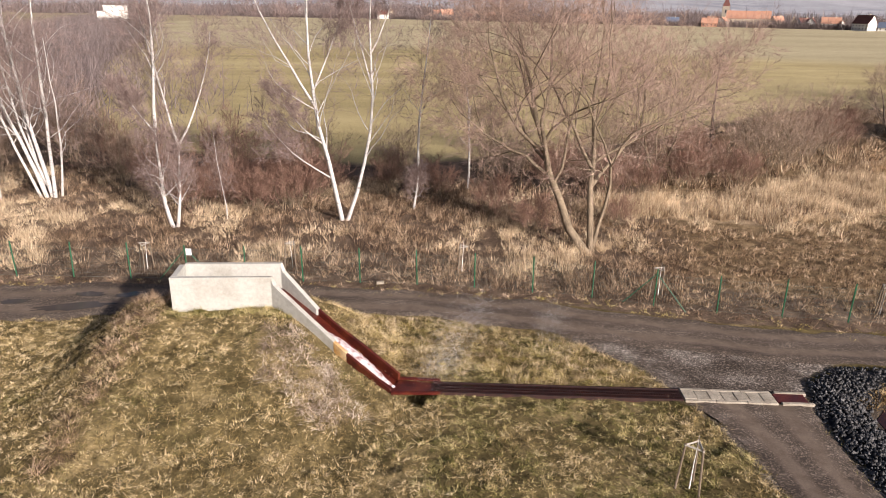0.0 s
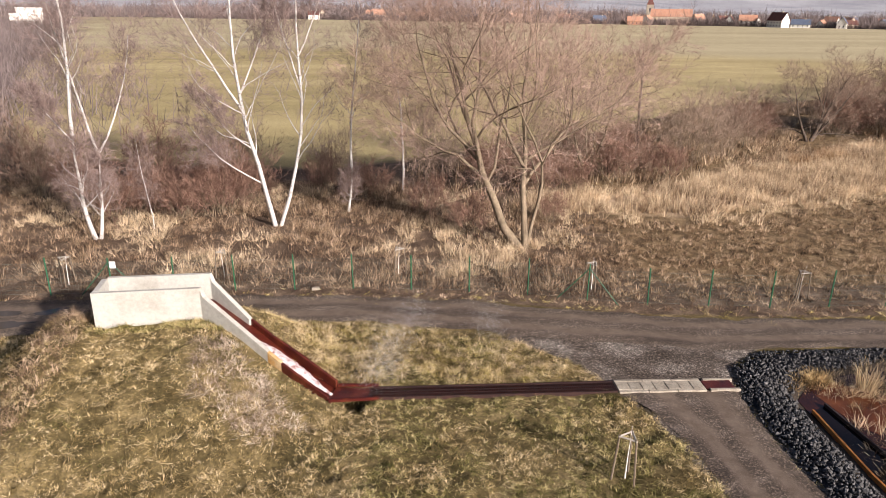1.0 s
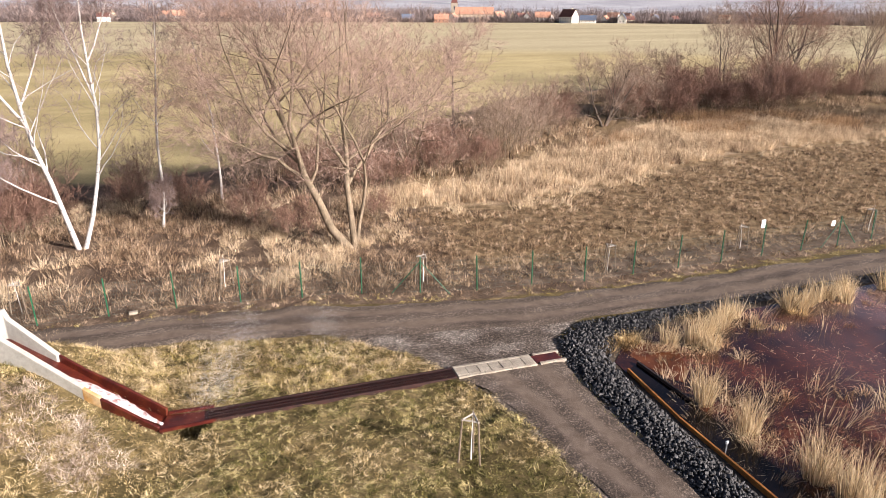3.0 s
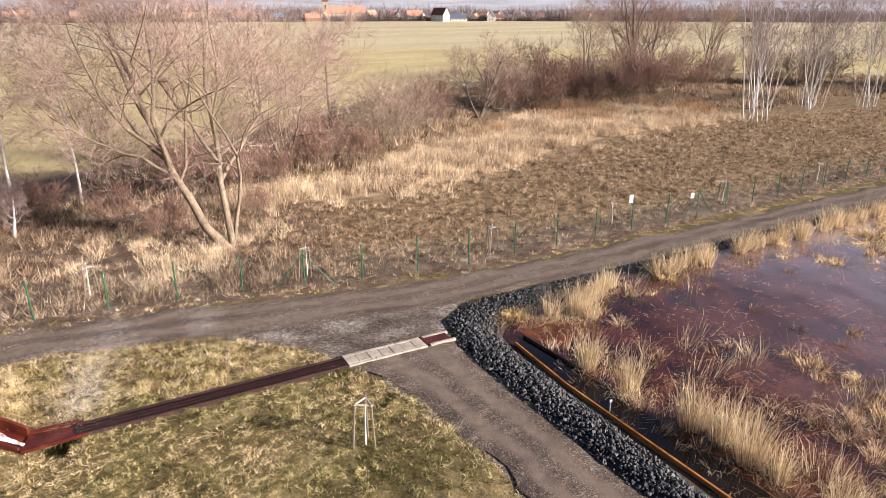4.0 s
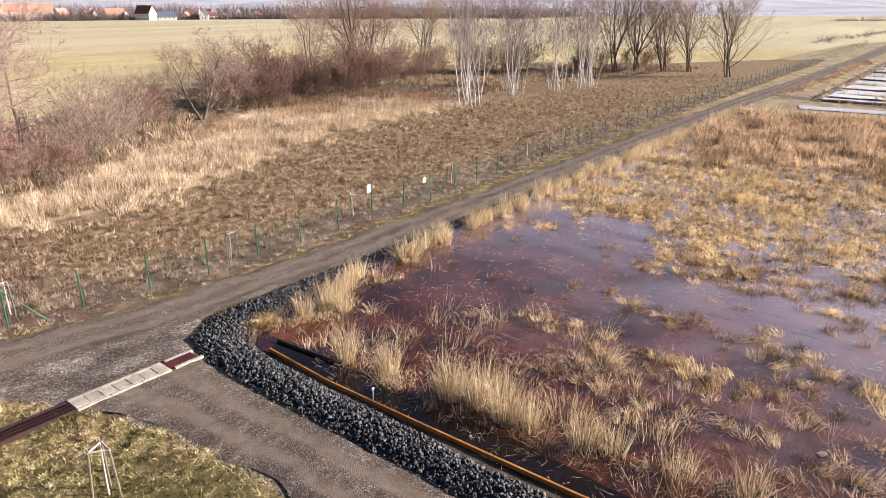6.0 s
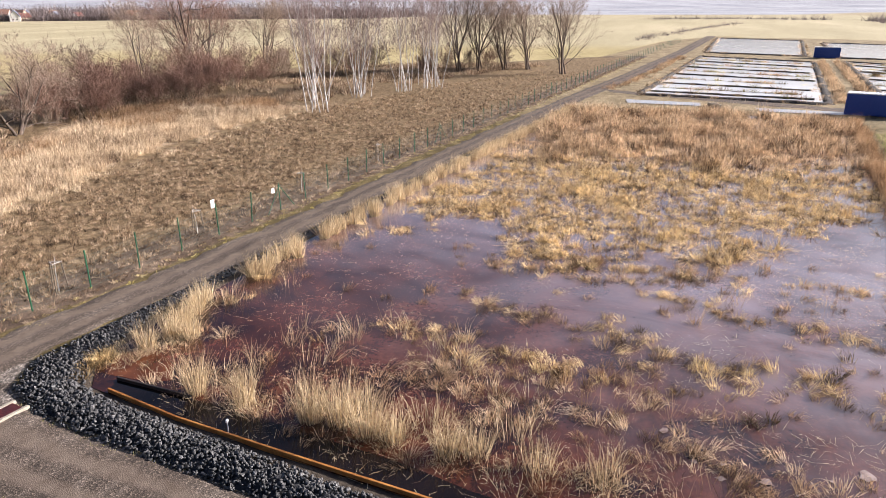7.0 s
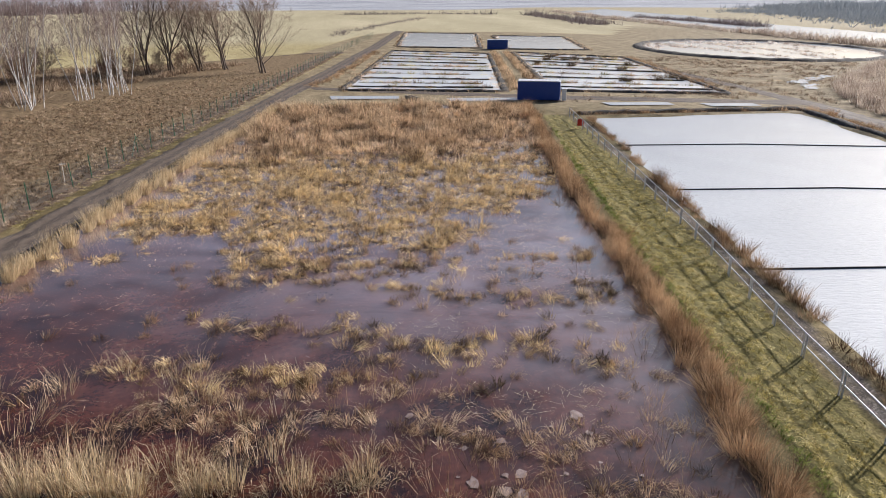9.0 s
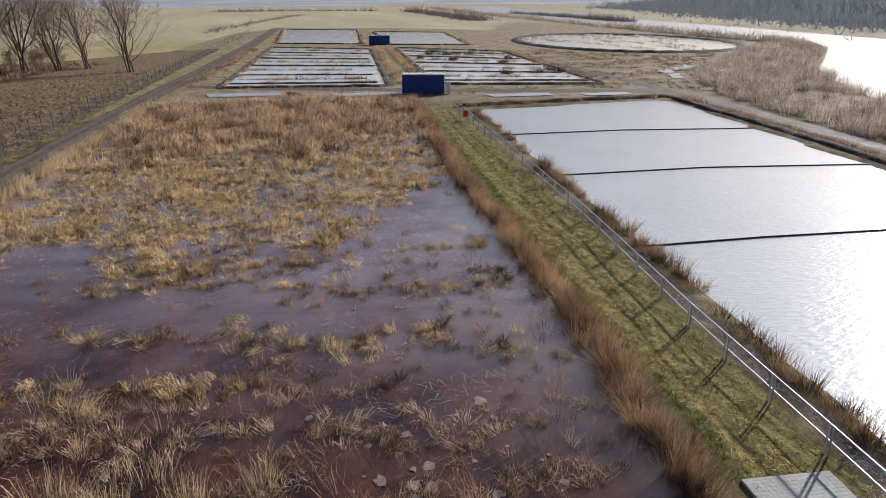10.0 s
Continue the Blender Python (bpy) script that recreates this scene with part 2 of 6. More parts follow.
def gravel(name, cols, stone_scale=9.0, wet=0.75, ruts=None):
    """Loose gravel: cells of single stones over broad damp patches."""
    m, nt, b = shader(name, wet, 0.0, 0.12)
    tc = nt.nodes.new("ShaderNodeTexCoord")
    v = nt.nodes.new("ShaderNodeTexVoronoi")
    v.inputs["Scale"].default_value = stone_scale
    nt.links.new(tc.outputs["Object"], v.inputs["Vector"])
    broad = noise_fac(nt, 0.6, 8, 0.7, (0.35, 1.8, 1, 6.0))
    col = ramp(nt, broad, [(0.3, cols[0]), (0.5, cols[1]), (0.7, cols[2])])
    cell = nt.nodes.new("ShaderNodeSeparateColor")
    nt.links.new(v.outputs["Color"], cell.inputs[0])
    col = mix(nt, 1.0, col, ramp(nt, cell.outputs[0], [(0.0, (0.55,) * 3), (0.7, (1.0,) * 3), (1.0, (2.2, 2.15, 2.1))]), "MULTIPLY")
    if ruts:
        at = nt.nodes.new("ShaderNodeAttribute")
        at.attribute_name = "across"
        u = calc(nt, "ADD", at.outputs["Fac"], calc(nt, "MULTIPLY", calc(nt, "SUBTRACT", noise_fac(nt, 0.6, 4, 0.7), 0.5), 0.25))
        d = calc(nt, "ABSOLUTE", calc(nt, "SUBTRACT", calc(nt, "ABSOLUTE", calc(nt, "SUBTRACT", u, 0.5)), 0.21))
        worn = ramp(nt, d, [(0.05, (1,) * 3), (0.14, (0,) * 3)])
        mudcol = ramp(nt, noise_fac(nt, 1.5, 5, 0.7), [(0.3, ruts[0]), (0.7, ruts[1])])
        col = mix(nt, calc(nt, "MULTIPLY", worn, 0.85), col, mudcol)
    nt.links.new(col, b.inputs["Base Color"])
    nt.links.new(ramp(nt, broad, [(0.35, (wet - 0.3,) * 3), (0.6, (wet + 0.1,) * 3)]), b.inputs["Roughness"])
    bump(nt, b, calc(nt, "ADD", v.outputs["Distance"], calc(nt, "MULTIPLY", noise_fac(nt, 1.2, 4), 1.5)), 0.35, 0.03)
    return m


def water(name, cols, scale, rough=0.06, ripple=0.05, ripple_scale=3.0, stretch=None, spec=0.5, silt=None, ior=1.33, film=None):
    """Turbid water: cols hold the mud tone, on the pale waters painted sky; the sky lies on it at a slant."""
    m, nt, b = shader(name, rough, 0.0, spec)
    b.inputs["IOR"].default_value = ior
    f = noise_fac(nt, scale, 9, 0.7, stretch, 0.3)
    col = ramp(nt, f, [(0.3 + 0.4 * n / max(1, len(cols) - 1), c) for n, c in enumerate(cols)])
    if silt:
        scum = ramp(nt, noise_fac(nt, 1.6, 8, 0.75, None, 0.4), [(0.55, (0,) * 3), (0.68, (1,) * 3)])
        col = mix(nt, calc(nt, "MULTIPLY", scum, 0.7), col, silt)
        col = mix(nt, 1.0, col, ramp(nt, noise_fac(nt, 5.0, 4, 0.7), [(0.3, (0.6,) * 3), (0.7, (1.35,) * 3)]), "MULTIPLY")
        nt.links.new(ramp(nt, scum, [(0.0, (rough,) * 3), (1.0, (rough + 0.3,) * 3)]), b.inputs["Roughness"])
    if film:
        # thin mineral skin on still water, in drifting patches; its far paleness also paints in sky sheen
        skin_sheen = ramp(nt, noise_fac(nt, 0.22, 7, 0.7, (1.0, 0.5, 1.0, 20.0), 0.5), [(0.36, (film[0],) * 3), (0.6, (film[1],) * 3)])
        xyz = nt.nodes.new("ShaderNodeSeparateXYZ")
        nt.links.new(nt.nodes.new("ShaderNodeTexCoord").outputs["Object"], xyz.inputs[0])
        skin_sheen = calc(nt, "MULTIPLY", skin_sheen, ramp(nt, calc(nt, "DIVIDE", calc(nt, "MULTIPLY_ADD", xyz.outputs[1], -0.45, xyz.outputs[0]), 100.0), [(0.17, (0.0,) * 3), (0.25, (0.35,) * 3), (0.36, (1.0,) * 3)]))
        col = mix(nt, calc(nt, "MULTIPLY", skin_sheen, 0.6), col, (0.38, 0.28, 0.275))
        nt.links.new(skin_sheen, b.inputs["Coat Weight"])
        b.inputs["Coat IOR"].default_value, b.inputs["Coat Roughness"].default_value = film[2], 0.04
    nt.links.new(col, b.inputs["Base Color"])
    bump(nt, b, noise_fac(nt, ripple_scale, 3, 0.5, (1.0, 0.35, 1.0, 25.0)), ripple, 0.05)
    return m


# near-white base colour paints the sky's reflection onto the shallow cells
MAT["cell_water"] = water("sky_white_cell_water", [(0.84, 0.85, 0.87), (0.93, 0.93, 0.94)], 0.08, 0.06, 0.1, 2.0, spec=0.9)
MAT["scum"] = surface("pale_scum", [(0.16, 0.1, 0.085), (0.36, 0.28, 0.25)], 3, 16, 0.4, 0.7)
MAT["birch"] = birch_bark()
MAT["road"] = gravel("wet_gravel_road", [(0.055, 0.042, 0.034), (0.105, 0.083, 0.066), (0.19, 0.155, 0.128)], 24, 0.85, ((0.115, 0.086, 0.064), (0.2, 0.155, 0.12)))
MAT["gravel"] = gravel("coarse_gravel", [(0.1, 0.085, 0.072), (0.16, 0.142, 0.125), (0.24, 0.22, 0.2)], 10, 0.9)
MAT["puddle"] = water("puddle", [(0.05, 0.042, 0.036), (0.07, 0.06, 0.052)], 0.6, 0.04, 0.02)
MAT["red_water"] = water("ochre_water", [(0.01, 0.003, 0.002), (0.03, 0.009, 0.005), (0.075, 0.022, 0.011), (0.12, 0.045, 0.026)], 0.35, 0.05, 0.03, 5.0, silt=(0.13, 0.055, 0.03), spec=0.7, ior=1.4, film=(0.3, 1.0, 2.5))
MAT["ochre_shallow"] = water("bright_ochre_water", [(0.045, 0.013, 0.006), (0.09, 0.028, 0.011), (0.16, 0.056, 0.02)], 0.8, 0.08, 0.03, 5.0)
MAT["black_water"] = water("dark_channel_water", [(0.006, 0.004, 0.004), (0.012, 0.007, 0.006)], 0.5, 0.05, 0.08, 4.0)
# pale base colour stands in for the bright sky mirrored in the water
MAT["sky_silver_water"] = water("sky_toned_open_water", [(0.46, 0.465, 0.475), (0.54, 0.545, 0.555)], 0.05, 0.2, 0.7, 5.0, spec=0.45)


# ---- mesh helpers ----
def fast_mesh(name, verts, faces, mat, smooth=False):
    """A mesh from arrays: faces is a list of (n, k) index arrays."""
    me = bpy.data.meshes.new(name)
    verts = np.asarray(verts, np.float32).reshape(-1, 3)
    faces = [np.asarray(f, np.int32) for f in faces if len(f)]
    loops = np.concatenate([f.ravel() for f in faces])
    sizes = np.concatenate([np.full(len(f), f.shape[1], np.int32) for f in faces])
    me.vertices.add(len(verts))
    me.vertices.foreach_set("co", verts.ravel())
    me.loops.add(len(loops))
    me.loops.foreach_set("vertex_index", loops)
    me.polygons.add(len(sizes))
    me.polygons.foreach_set("loop_start", np.r_[0, np.cumsum(sizes)[:-1]].astype(np.int32))
    if smooth:
        me.polygons.foreach_set("use_smooth", np.ones(len(sizes), bool))
    me.update(calc_edges=True)
    me.materials.append(mat)
    return me


def child(ob, parent):
    if parent is not None:
        ob.parent = parent
    return ob


def part(name, bm, material, parent=None, label=""):
    me = bpy.data.meshes.new(name)
    bm.to_mesh(me)
    bm.free()
    me.materials.append(material)
    return tagged(child(new(name, me), parent), label)


def thing(name, label, category, group="", at=(0, 0, 0), turn=0.0):
    e = new(name)
    e.matrix_world = pose(*at, 0, 0, turn)
    return tagged(e, label, category, group)


def box(bm, x0, x1, y0, y1, z0, z1, m=None, bevel=0.0):
    vs = [bm.verts.new(p) for p in ((x0, y0, z0), (x1, y0, z0), (x1, y1, z0), (x0, y1, z0), (x0, y0, z1), (x1, y0, z1), (x1, y1, z1), (x0, y1, z1))]
    fs = [bm.faces.new([vs[i] for i in q]) for q in ((3, 2, 1, 0), (4, 5, 6, 7), (0, 1, 5, 4), (1, 2, 6, 5), (2, 3, 7, 6), (3, 0, 4, 7))]
    if bevel:
        es = {e for f in fs for e in f.edges}
        r = bmesh.ops.bevel(bm, geom=list(es), offset=bevel, segments=1, affect="EDGES")
        vs = list({v for f in r["faces"] for v in f.verts} | {v for v in vs if v.is_valid})
    if m is not None:
        bmesh.ops.transform(bm, matrix=m, verts=vs)
    return bm


def boxed(x0, x1, y0, y1, z0, z1, bevel=0.0):
    return box(bmesh.new(), x0, x1, y0, y1, z0, z1, None, bevel)


def rod(bm, a, b, r, sides=6, r2=None):
    a, b = Vector(a), Vector(b)
    q = (b - a).to_track_quat("Z", "Y").to_matrix()
    ring = [[bm.verts.new(p + q @ Vector((math.cos(k * math.tau / sides) * s, math.sin(k * math.tau / sides) * s, 0))) for k in range(sides)]
            for p, s in ((a, r), (b, r if r2 is None else r2))]
    for k in range(sides):
        bm.faces.new((ring[0][k], ring[0][k - 1], ring[1][k - 1], ring[1][k]))
    bm.faces.new(ring[0]), bm.faces.new(ring[1][::-1])
    return bm


def along(line, step, start=0.0, end=None):
    """Points and headings at even steps along a polyline."""
    p = np.array(line, float)
    s = np.r_[0, np.cumsum(np.linalg.norm(np.diff(p, axis=0), axis=1))]
    at = np.arange(start, s[-1] if end is None else end, step)
    q = np.stack([np.interp(at, s, p[:, 0]), np.interp(at, s, p[:, 1])], 1)
    d = np.stack([np.interp(at + 0.3, s, p[:, 0]), np.interp(at + 0.3, s, p[:, 1])], 1) - np.stack([np.interp(at - 0.3, s, p[:, 0]), np.interp(at - 0.3, s, p[:, 1])], 1)
    return q, np.arctan2(d[:, 1], d[:, 0])


def inside(x, y, poly):
    """Signed distance to a polygon's edge, positive within."""
    p = np.array(poly, float)
    q = np.roll(p, -1, 0)
    best, odd = np.full(np.shape(x), 1e9), np.zeros(np.shape(x), bool)
    for (ax, ay), (bx, by) in zip(p, q):
        ex, ey = bx - ax, by - ay
        t = np.clip(((x - ax) * ex + (y - ay) * ey) / (ex * ex + ey * ey), 0, 1)
        best = np.minimum(best, np.hypot(x - ax - t * ex, y - ay - t * ey))
        odd ^= ((ay > y) != (by > y)) & (x < (bx - ax) * (y - ay) / (by - ay + 1e-12) + ax)
    return np.where(odd, best, -best)


def near_line(x, y, line):
    best = np.full(np.shape(x), 1e9)
    for (ax, ay), (bx, by) in zip(line[:-1], line[1:]):
        ex, ey = bx - ax, by - ay
        t = np.clip(((x - ax) * ex + (y - ay) * ey) / (ex * ex + ey * ey), 0, 1)
        best = np.minimum(best, np.hypot(x - ax - t * ex, y - ay - t * ey))
    return best


def smooth(a, lo, hi):
    t = np.clip((a - lo) / (hi - lo), 0, 1)
    return t * t * (3 - 2 * t)


def value_noise(x, y, size, seed=0):
    """Smooth noise in 0..1 over the plan."""
    r = np.random.default_rng(seed).random((64, 64))
    u, v = np.asarray(x) / size, np.asarray(y) / size
    i, j = np.floor(u).astype(int), np.floor(v).astype(int)
    a, b = u - i, v - j
    a, b = a * a * (3 - 2 * a), b * b * (3 - 2 * b)
    g = lambda p, q: r[p % 64, q % 64]
    return (g(i, j) * (1 - a) + g(i + 1, j) * a) * (1 - b) + (g(i, j + 1) * (1 - a) + g(i + 1, j + 1) * a) * b


# ---- plan ----
FENCE = [(-61, 38.8), (-19, 35.25), (-12.9, 34.6), (-3.1, 33.7), (3, 32.9), (9, 31.5), (11.9, 30.5), (14.7, 29.1), (18, 28.4), (21, 27.6), (24, 27.0),
         (30.5, 26.3), (39.5, 25.3), (53, 24.3), (66.5, 23.1), (80.5, 21.7), (109, 19.2), (132, 16.9), (155, 15.0), (205, 10.4), (293, 1.5)]
ROAD_N = [(-90, 38.5), (-19.2, 33.9), (-14.3, 34.0), (-4.4, 33.3), (2.7, 32.1), (7.7, 30.6), (11.3, 29.1), (15.8, 27.4), (21.3, 26.0), (30, 24.8), (41.9, 23.4), (55, 22.1),
          (80, 19.7), (120, 15.3), (143.6, 12), (233, 2), (350, -9)]
ROAD_S = [(-90, 34.5), (-17.1, 29.7), (-12.3, 29.9), (-3, 29.7), (2.4, 28.8), (6, 27.7), (9.5, 26.2), (12.5, 24.9), (19.0, 23.4), (24, 22.6), (30.3, 21.8), (40.5, 20.9),
          (55, 19.4), (73.7, 17.4), (93, 15.2), (119, 11.7), (143, 8.6), (233, -2), (350, -13)]
TRACK_W = [(11.5, 21.2), (12.1, 19.9), (12.35, 16.8), (12.4, 13.4), (12.0, 10.7), (11.7, 6), (11.2, 0), (10.8, -14), (10.6, -40)]
TRACK_E = [(16.3, 20.9), (15.6, 18.5), (15.4, 16.5), (15.0, 12.5), (14.5, 8.5), (14.2, 5), (14.0, 0), (13.8, -14), (13.6, -40)]
BERM_OUT = [(13.9, -6), (14.1, 0), (14.5, 8.3), (14.9, 11.7), (15.4, 16), (16.0, 20), (17.0, 22.2), (19.0, 23.2), (23.7, 22.6), (30, 21.9), (60, 18.7), (96, 14.7)]
BERM_IN = [(15.1, -6), (15.4, 0), (16.0, 8), (16.5, 11), (17.0, 14.8), (17.5, 18), (18.0, 19.8), (19.6, 20.9), (23.3, 21.5), (30, 20.9), (60, 17.9), (96, 14.0)]
POND = [(15.2, -8), (15.7, 0), (16.4, 8), (17.2, 14), (18.0, 19.4), (19.6, 20.7), (24, 21.0), (36, 20.2), (60, 17.7), (95, 13.8), (97.5, -3), (95, -19.8), (55, -14.5), (26.3, -12.1), (15.5, -10.6)]
SILVER = [(84.5, -25.6), (86, -55), (15, -44.5), (-6, -42), (-4, -14.6), (15, -17.2), (33.9, -19.6), (50.2, -21.5)]
STRIP_L = [(-10, -9.6), (15.6, -12.4), (20.1, -13.0), (27.7, -13.6), (41.6, -15.0), (56, -16.6), (87.6, -20.8)]
STRIP_R = [(-10, -13.0), (12, -15.6), (21, -16.5), (30.9, -18.0), (45.5, -19.8), (56.4, -20.9), (70.7, -22.5), (87.5, -24.2)]
RAIL = [(9.9, -15.0), (15.6, -15.7), (24.2, -16.7), (37.9, -18.7), (56.4, -20.7), (85.6, -23.7)]
STRAW = [(14, 46.5), (26.7, 41.9), (42, 45.5), (56, 48.5), (86, 49), (80, 62), (62, 66), (42, 59), (28, 50), (17, 50)]
FIELD = [(-118, 420), (-62, 170), (-38, 100), (-28, 76), (-14, 66), (2, 62), (30, 74), (60, 98), (103, 108), (150, 82), (168, 48), (200, 22), (300, 8), (342, -10), (335, -60), (300, -100), (420, -150), (700, -190), (1200, -250), (1600, 100), (1000, 400), (700, 520), (520, 690), (300, 770), (0, 880), (-140, 850)]
MEADOW = [(-300, 52), (-90, 39), (-19, 35), (-3, 33.8), (9, 31.4), (15, 29), (24, 27), (53, 24.4), (109, 19.3), (155, 15.1), (205, 10.6), (200, 22), (168, 48), (150, 82), (103, 108), (60, 98), (30, 74), (2, 62), (-14, 66), (-28, 76), (-38, 100), (-62, 170), (-118, 420), (-300, 500)]
LAKE = [(74, -79), (93.5, -91.5), (110, -101), (131, -122), (166, -156), (190, -172), (213, -168), (316, -175), (616, -204), (985, -277), (1300, -420), (960, -352), (668, -305), (450, -248), (300, -227), (195, -207), (120, -195), (60, -140)]


def mound(x, y):
    """The earth bank that carries the concrete basin."""
    dx = np.where(x < -9.3, (-9.3 - x) / 4.2, np.where(x > -4.4, (x + 4.4) / 6.0, 0))
    dy = np.where(y < 25.6, (25.6 - y) / 9.5, np.where(y > 27.4, (y - 27.4) / 2.6, 0))
    d = np.hypot(dx, dy)
    lump = (value_noise(x, y, 1.7, 3) - 0.5) * 0.18
    return 2.0 * (1 - smooth(d, 0.0, 1.0)) + lump * smooth(1.25 - d, 0, 0.4)


LAWN = [(-30, 11), (13, 11), (13, 20.5), (11, 24.5), (2, 29.5), (-12, 30.4), (-30, 31.5)]


def land(x, y):
    x, y = np.asarray(x, float), np.asarray(y, float)
    r = np.hypot(x, y)
    z = mound(x, y)
    s = ((x + 4.1) * 4.75 + (y - 26.65) * -3.85) / (4.75 ** 2 + 3.85 ** 2)
    off = np.abs((x + 4.1) * 3.85 + (y - 26.65) * 4.75) / math.hypot(4.75, 3.85)
    bed = 2.1 - 2.45 * np.clip(s, 0, 1.15)
    z = np.where((off < 0.5) & (s > -0.75) & (s < 1.25), np.minimum(z, bed - 0.12), z)
    grass = smooth(r, 0, 6) * 0.06 * (value_noise(x, y, 2.3, 5) - 0.5)
    tussock = 0.13 * (value_noise(x, y, 0.8, 6) - 0.35) + 0.13 * (value_noise(x, y, 0.36, 7) - 0.5)
    z = z + tussock * smooth(inside(x, y, LAWN), 0.2, 1.2) * smooth(off, 1.0, 1.8)
    z = z - 0.35 * smooth(inside(x, y, POND), -0.1, 0.9)
    shore = inside(x, y, SILVER)
    z = z + 0.14 * smooth(shore, -2.2, -0.8) * smooth(shore, 1.2, 0.2) - 0.5 * smooth(shore, 0.6, 2.2)
    z = z + grass * smooth(np.hypot(x - 40, y), 400, 80)
    z = z - 0.5 * smooth(inside(x, y, LAKE), 0, 8)
    wave = value_noise(x, y, 420, 9) * 26 + value_noise(x, y, 160, 11) * 7
    north = smooth(y + 0.2 * x, 900, 2200)
    z = z + 50 * smooth(r, 2600, 4300)
    return z + wave * north + 70 * smooth(r, 1500, 4200) * (0.5 + value_noise(x, y, 900, 12)) * smooth(y - 0.1 * x, -900, 900)


def spaced(points):
    return np.unique(np.concatenate([np.arange(a, b, s) for a, b, s in points]))


# ---- ground: one sheet out to the horizon ----
gx = spaced([(-4500, -600, 300), (-600, -100, 40), (-100, -30, 2.5), (-30, -18, 0.4), (-18, 13, 0.15), (13, 30, 0.5), (30, 100, 1.75), (100, 340, 5.0), (340, 1000, 30), (1000, 4600, 300)])
gy = spaced([(-4500, -600, 300), (-600, -220, 30), (-220, -60, 6.0), (-60, -20, 1.5), (-20, 10, 0.75), (10, 14, 0.3), (14, 30, 0.15), (30, 36, 0.5), (36, 110, 1.25), (110, 200, 5), (200, 1000, 30), (1000, 4600, 300)])
GX, GY = np.meshgrid(gx, gy)
GZ = land(GX, GY)
nx, ny = len(gx), len(gy)
idx = np.arange(nx * ny).reshape(ny, nx)
quads = np.stack([idx[:-1, :-1], idx[:-1, 1:], idx[1:, 1:], idx[1:, :-1]], -1).reshape(-1, 4)


def cover_material():
    m, nt, b = shader("ground_cover", 0.95, 0, 0.1)

    def weight(name, blur=0.5, scale=0.8):
        a = nt.nodes.new("ShaderNodeAttribute")
        a.attribute_name = name
        n = calc(nt, "MULTIPLY", calc(nt, "SUBTRACT", noise_fac(nt, scale, 5, 0.7), 0.5), blur * 2)
        return calc(nt, "MULTIPLY", calc(nt, "SUBTRACT", calc(nt, "ADD", a.outputs["Fac"], n), 0.35), 3.0)

    def clamp(v):
        k = nt.nodes.new("ShaderNodeClamp")
        nt.links.new(v, k.inputs[0])
        return k.outputs[0]

    fine = noise_fac(nt, 9, 4, 0.75)
    lawn = ramp(nt, noise_fac(nt, 0.45, 6, 0.7), [(0.35, (0.06, 0.047, 0.02)), (0.5, (0.125, 0.095, 0.042)), (0.65, (0.25, 0.19, 0.095))])
    mead = ramp(nt, noise_fac(nt, 0.5, 6, 0.75), [(0.32, (0.06, 0.042, 0.03)), (0.5, (0.12, 0.085, 0.06)), (0.7, (0.25, 0.185, 0.13))])
    marsh = ramp(nt, noise_fac(nt, 1.3, 8, 0.8), [(0.38, (0.085, 0.057, 0.032)), (0.52, (0.19, 0.133, 0.074)), (0.66, (0.37, 0.27, 0.158))])
    straw = ramp(nt, noise_fac(nt, 0.5, 5, 0.7), [(0.3, (0.3, 0.215, 0.14)), (0.7, (0.55, 0.43, 0.29))])
    field = ramp(nt, noise_fac(nt, 0.02, 5, 0.6, (0.5, 1.6, 1, -12)), [(0.3, (0.29, 0.24, 0.115)), (0.5, (0.38, 0.31, 0.155)), (0.68, (0.47, 0.385, 0.21))])
    field = mix(nt, 1.0, field, ramp(nt, noise_fac(nt, 0.12, 4, 0.6, (0.5, 1.4, 1, -10)), [(0.3, (0.86,) * 3), (0.7, (1.12,) * 3)]), "MULTIPLY")
    # tan of the far fields, brightened somewhat for distance haze
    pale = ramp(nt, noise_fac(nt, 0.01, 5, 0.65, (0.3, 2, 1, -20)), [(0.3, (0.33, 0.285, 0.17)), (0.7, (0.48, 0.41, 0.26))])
    dry = ramp(nt, noise_fac(nt, 0.3, 7, 0.75), [(0.35, (0.14, 0.105, 0.06)), (0.65, (0.36, 0.285, 0.17))])
    col = lawn
    for name, tone, blur in (("dry", dry, 0.3), ("meadow", mead, 0.35), ("marsh", marsh, 0.4), ("straw", straw, 0.4), ("field", field, 0.2), ("pale", pale, 0.3)):
        col = mix(nt, clamp(weight(name, blur)), col, tone)
    # aerial haze put into the ground colour: grey-blue towards the horizon
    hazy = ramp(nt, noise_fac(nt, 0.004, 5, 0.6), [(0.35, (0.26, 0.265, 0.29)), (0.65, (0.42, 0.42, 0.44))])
    col = mix(nt, clamp(weight("far_haze", 0.2, 0.004)), col, hazy)
    lush = ramp(nt, noise_fac(nt, 1.1, 7, 0.75, (0.3, 2.0, 1, 7.0)), [(0.36, (0.07, 0.058, 0.02)), (0.5, (0.16, 0.135, 0.045)), (0.65, (0.34, 0.27, 0.11))])
    col = mix(nt, clamp(weight("strip", 0.2)), col, lush)
    stones = nt.nodes.new("ShaderNodeTexVoronoi")
    stones.inputs["Scale"].default_value = 22
    nt.links.new(nt.nodes.new("ShaderNodeTexCoord").outputs["Object"], stones.inputs["Vector"])
    cell = nt.nodes.new("ShaderNodeSeparateColor")
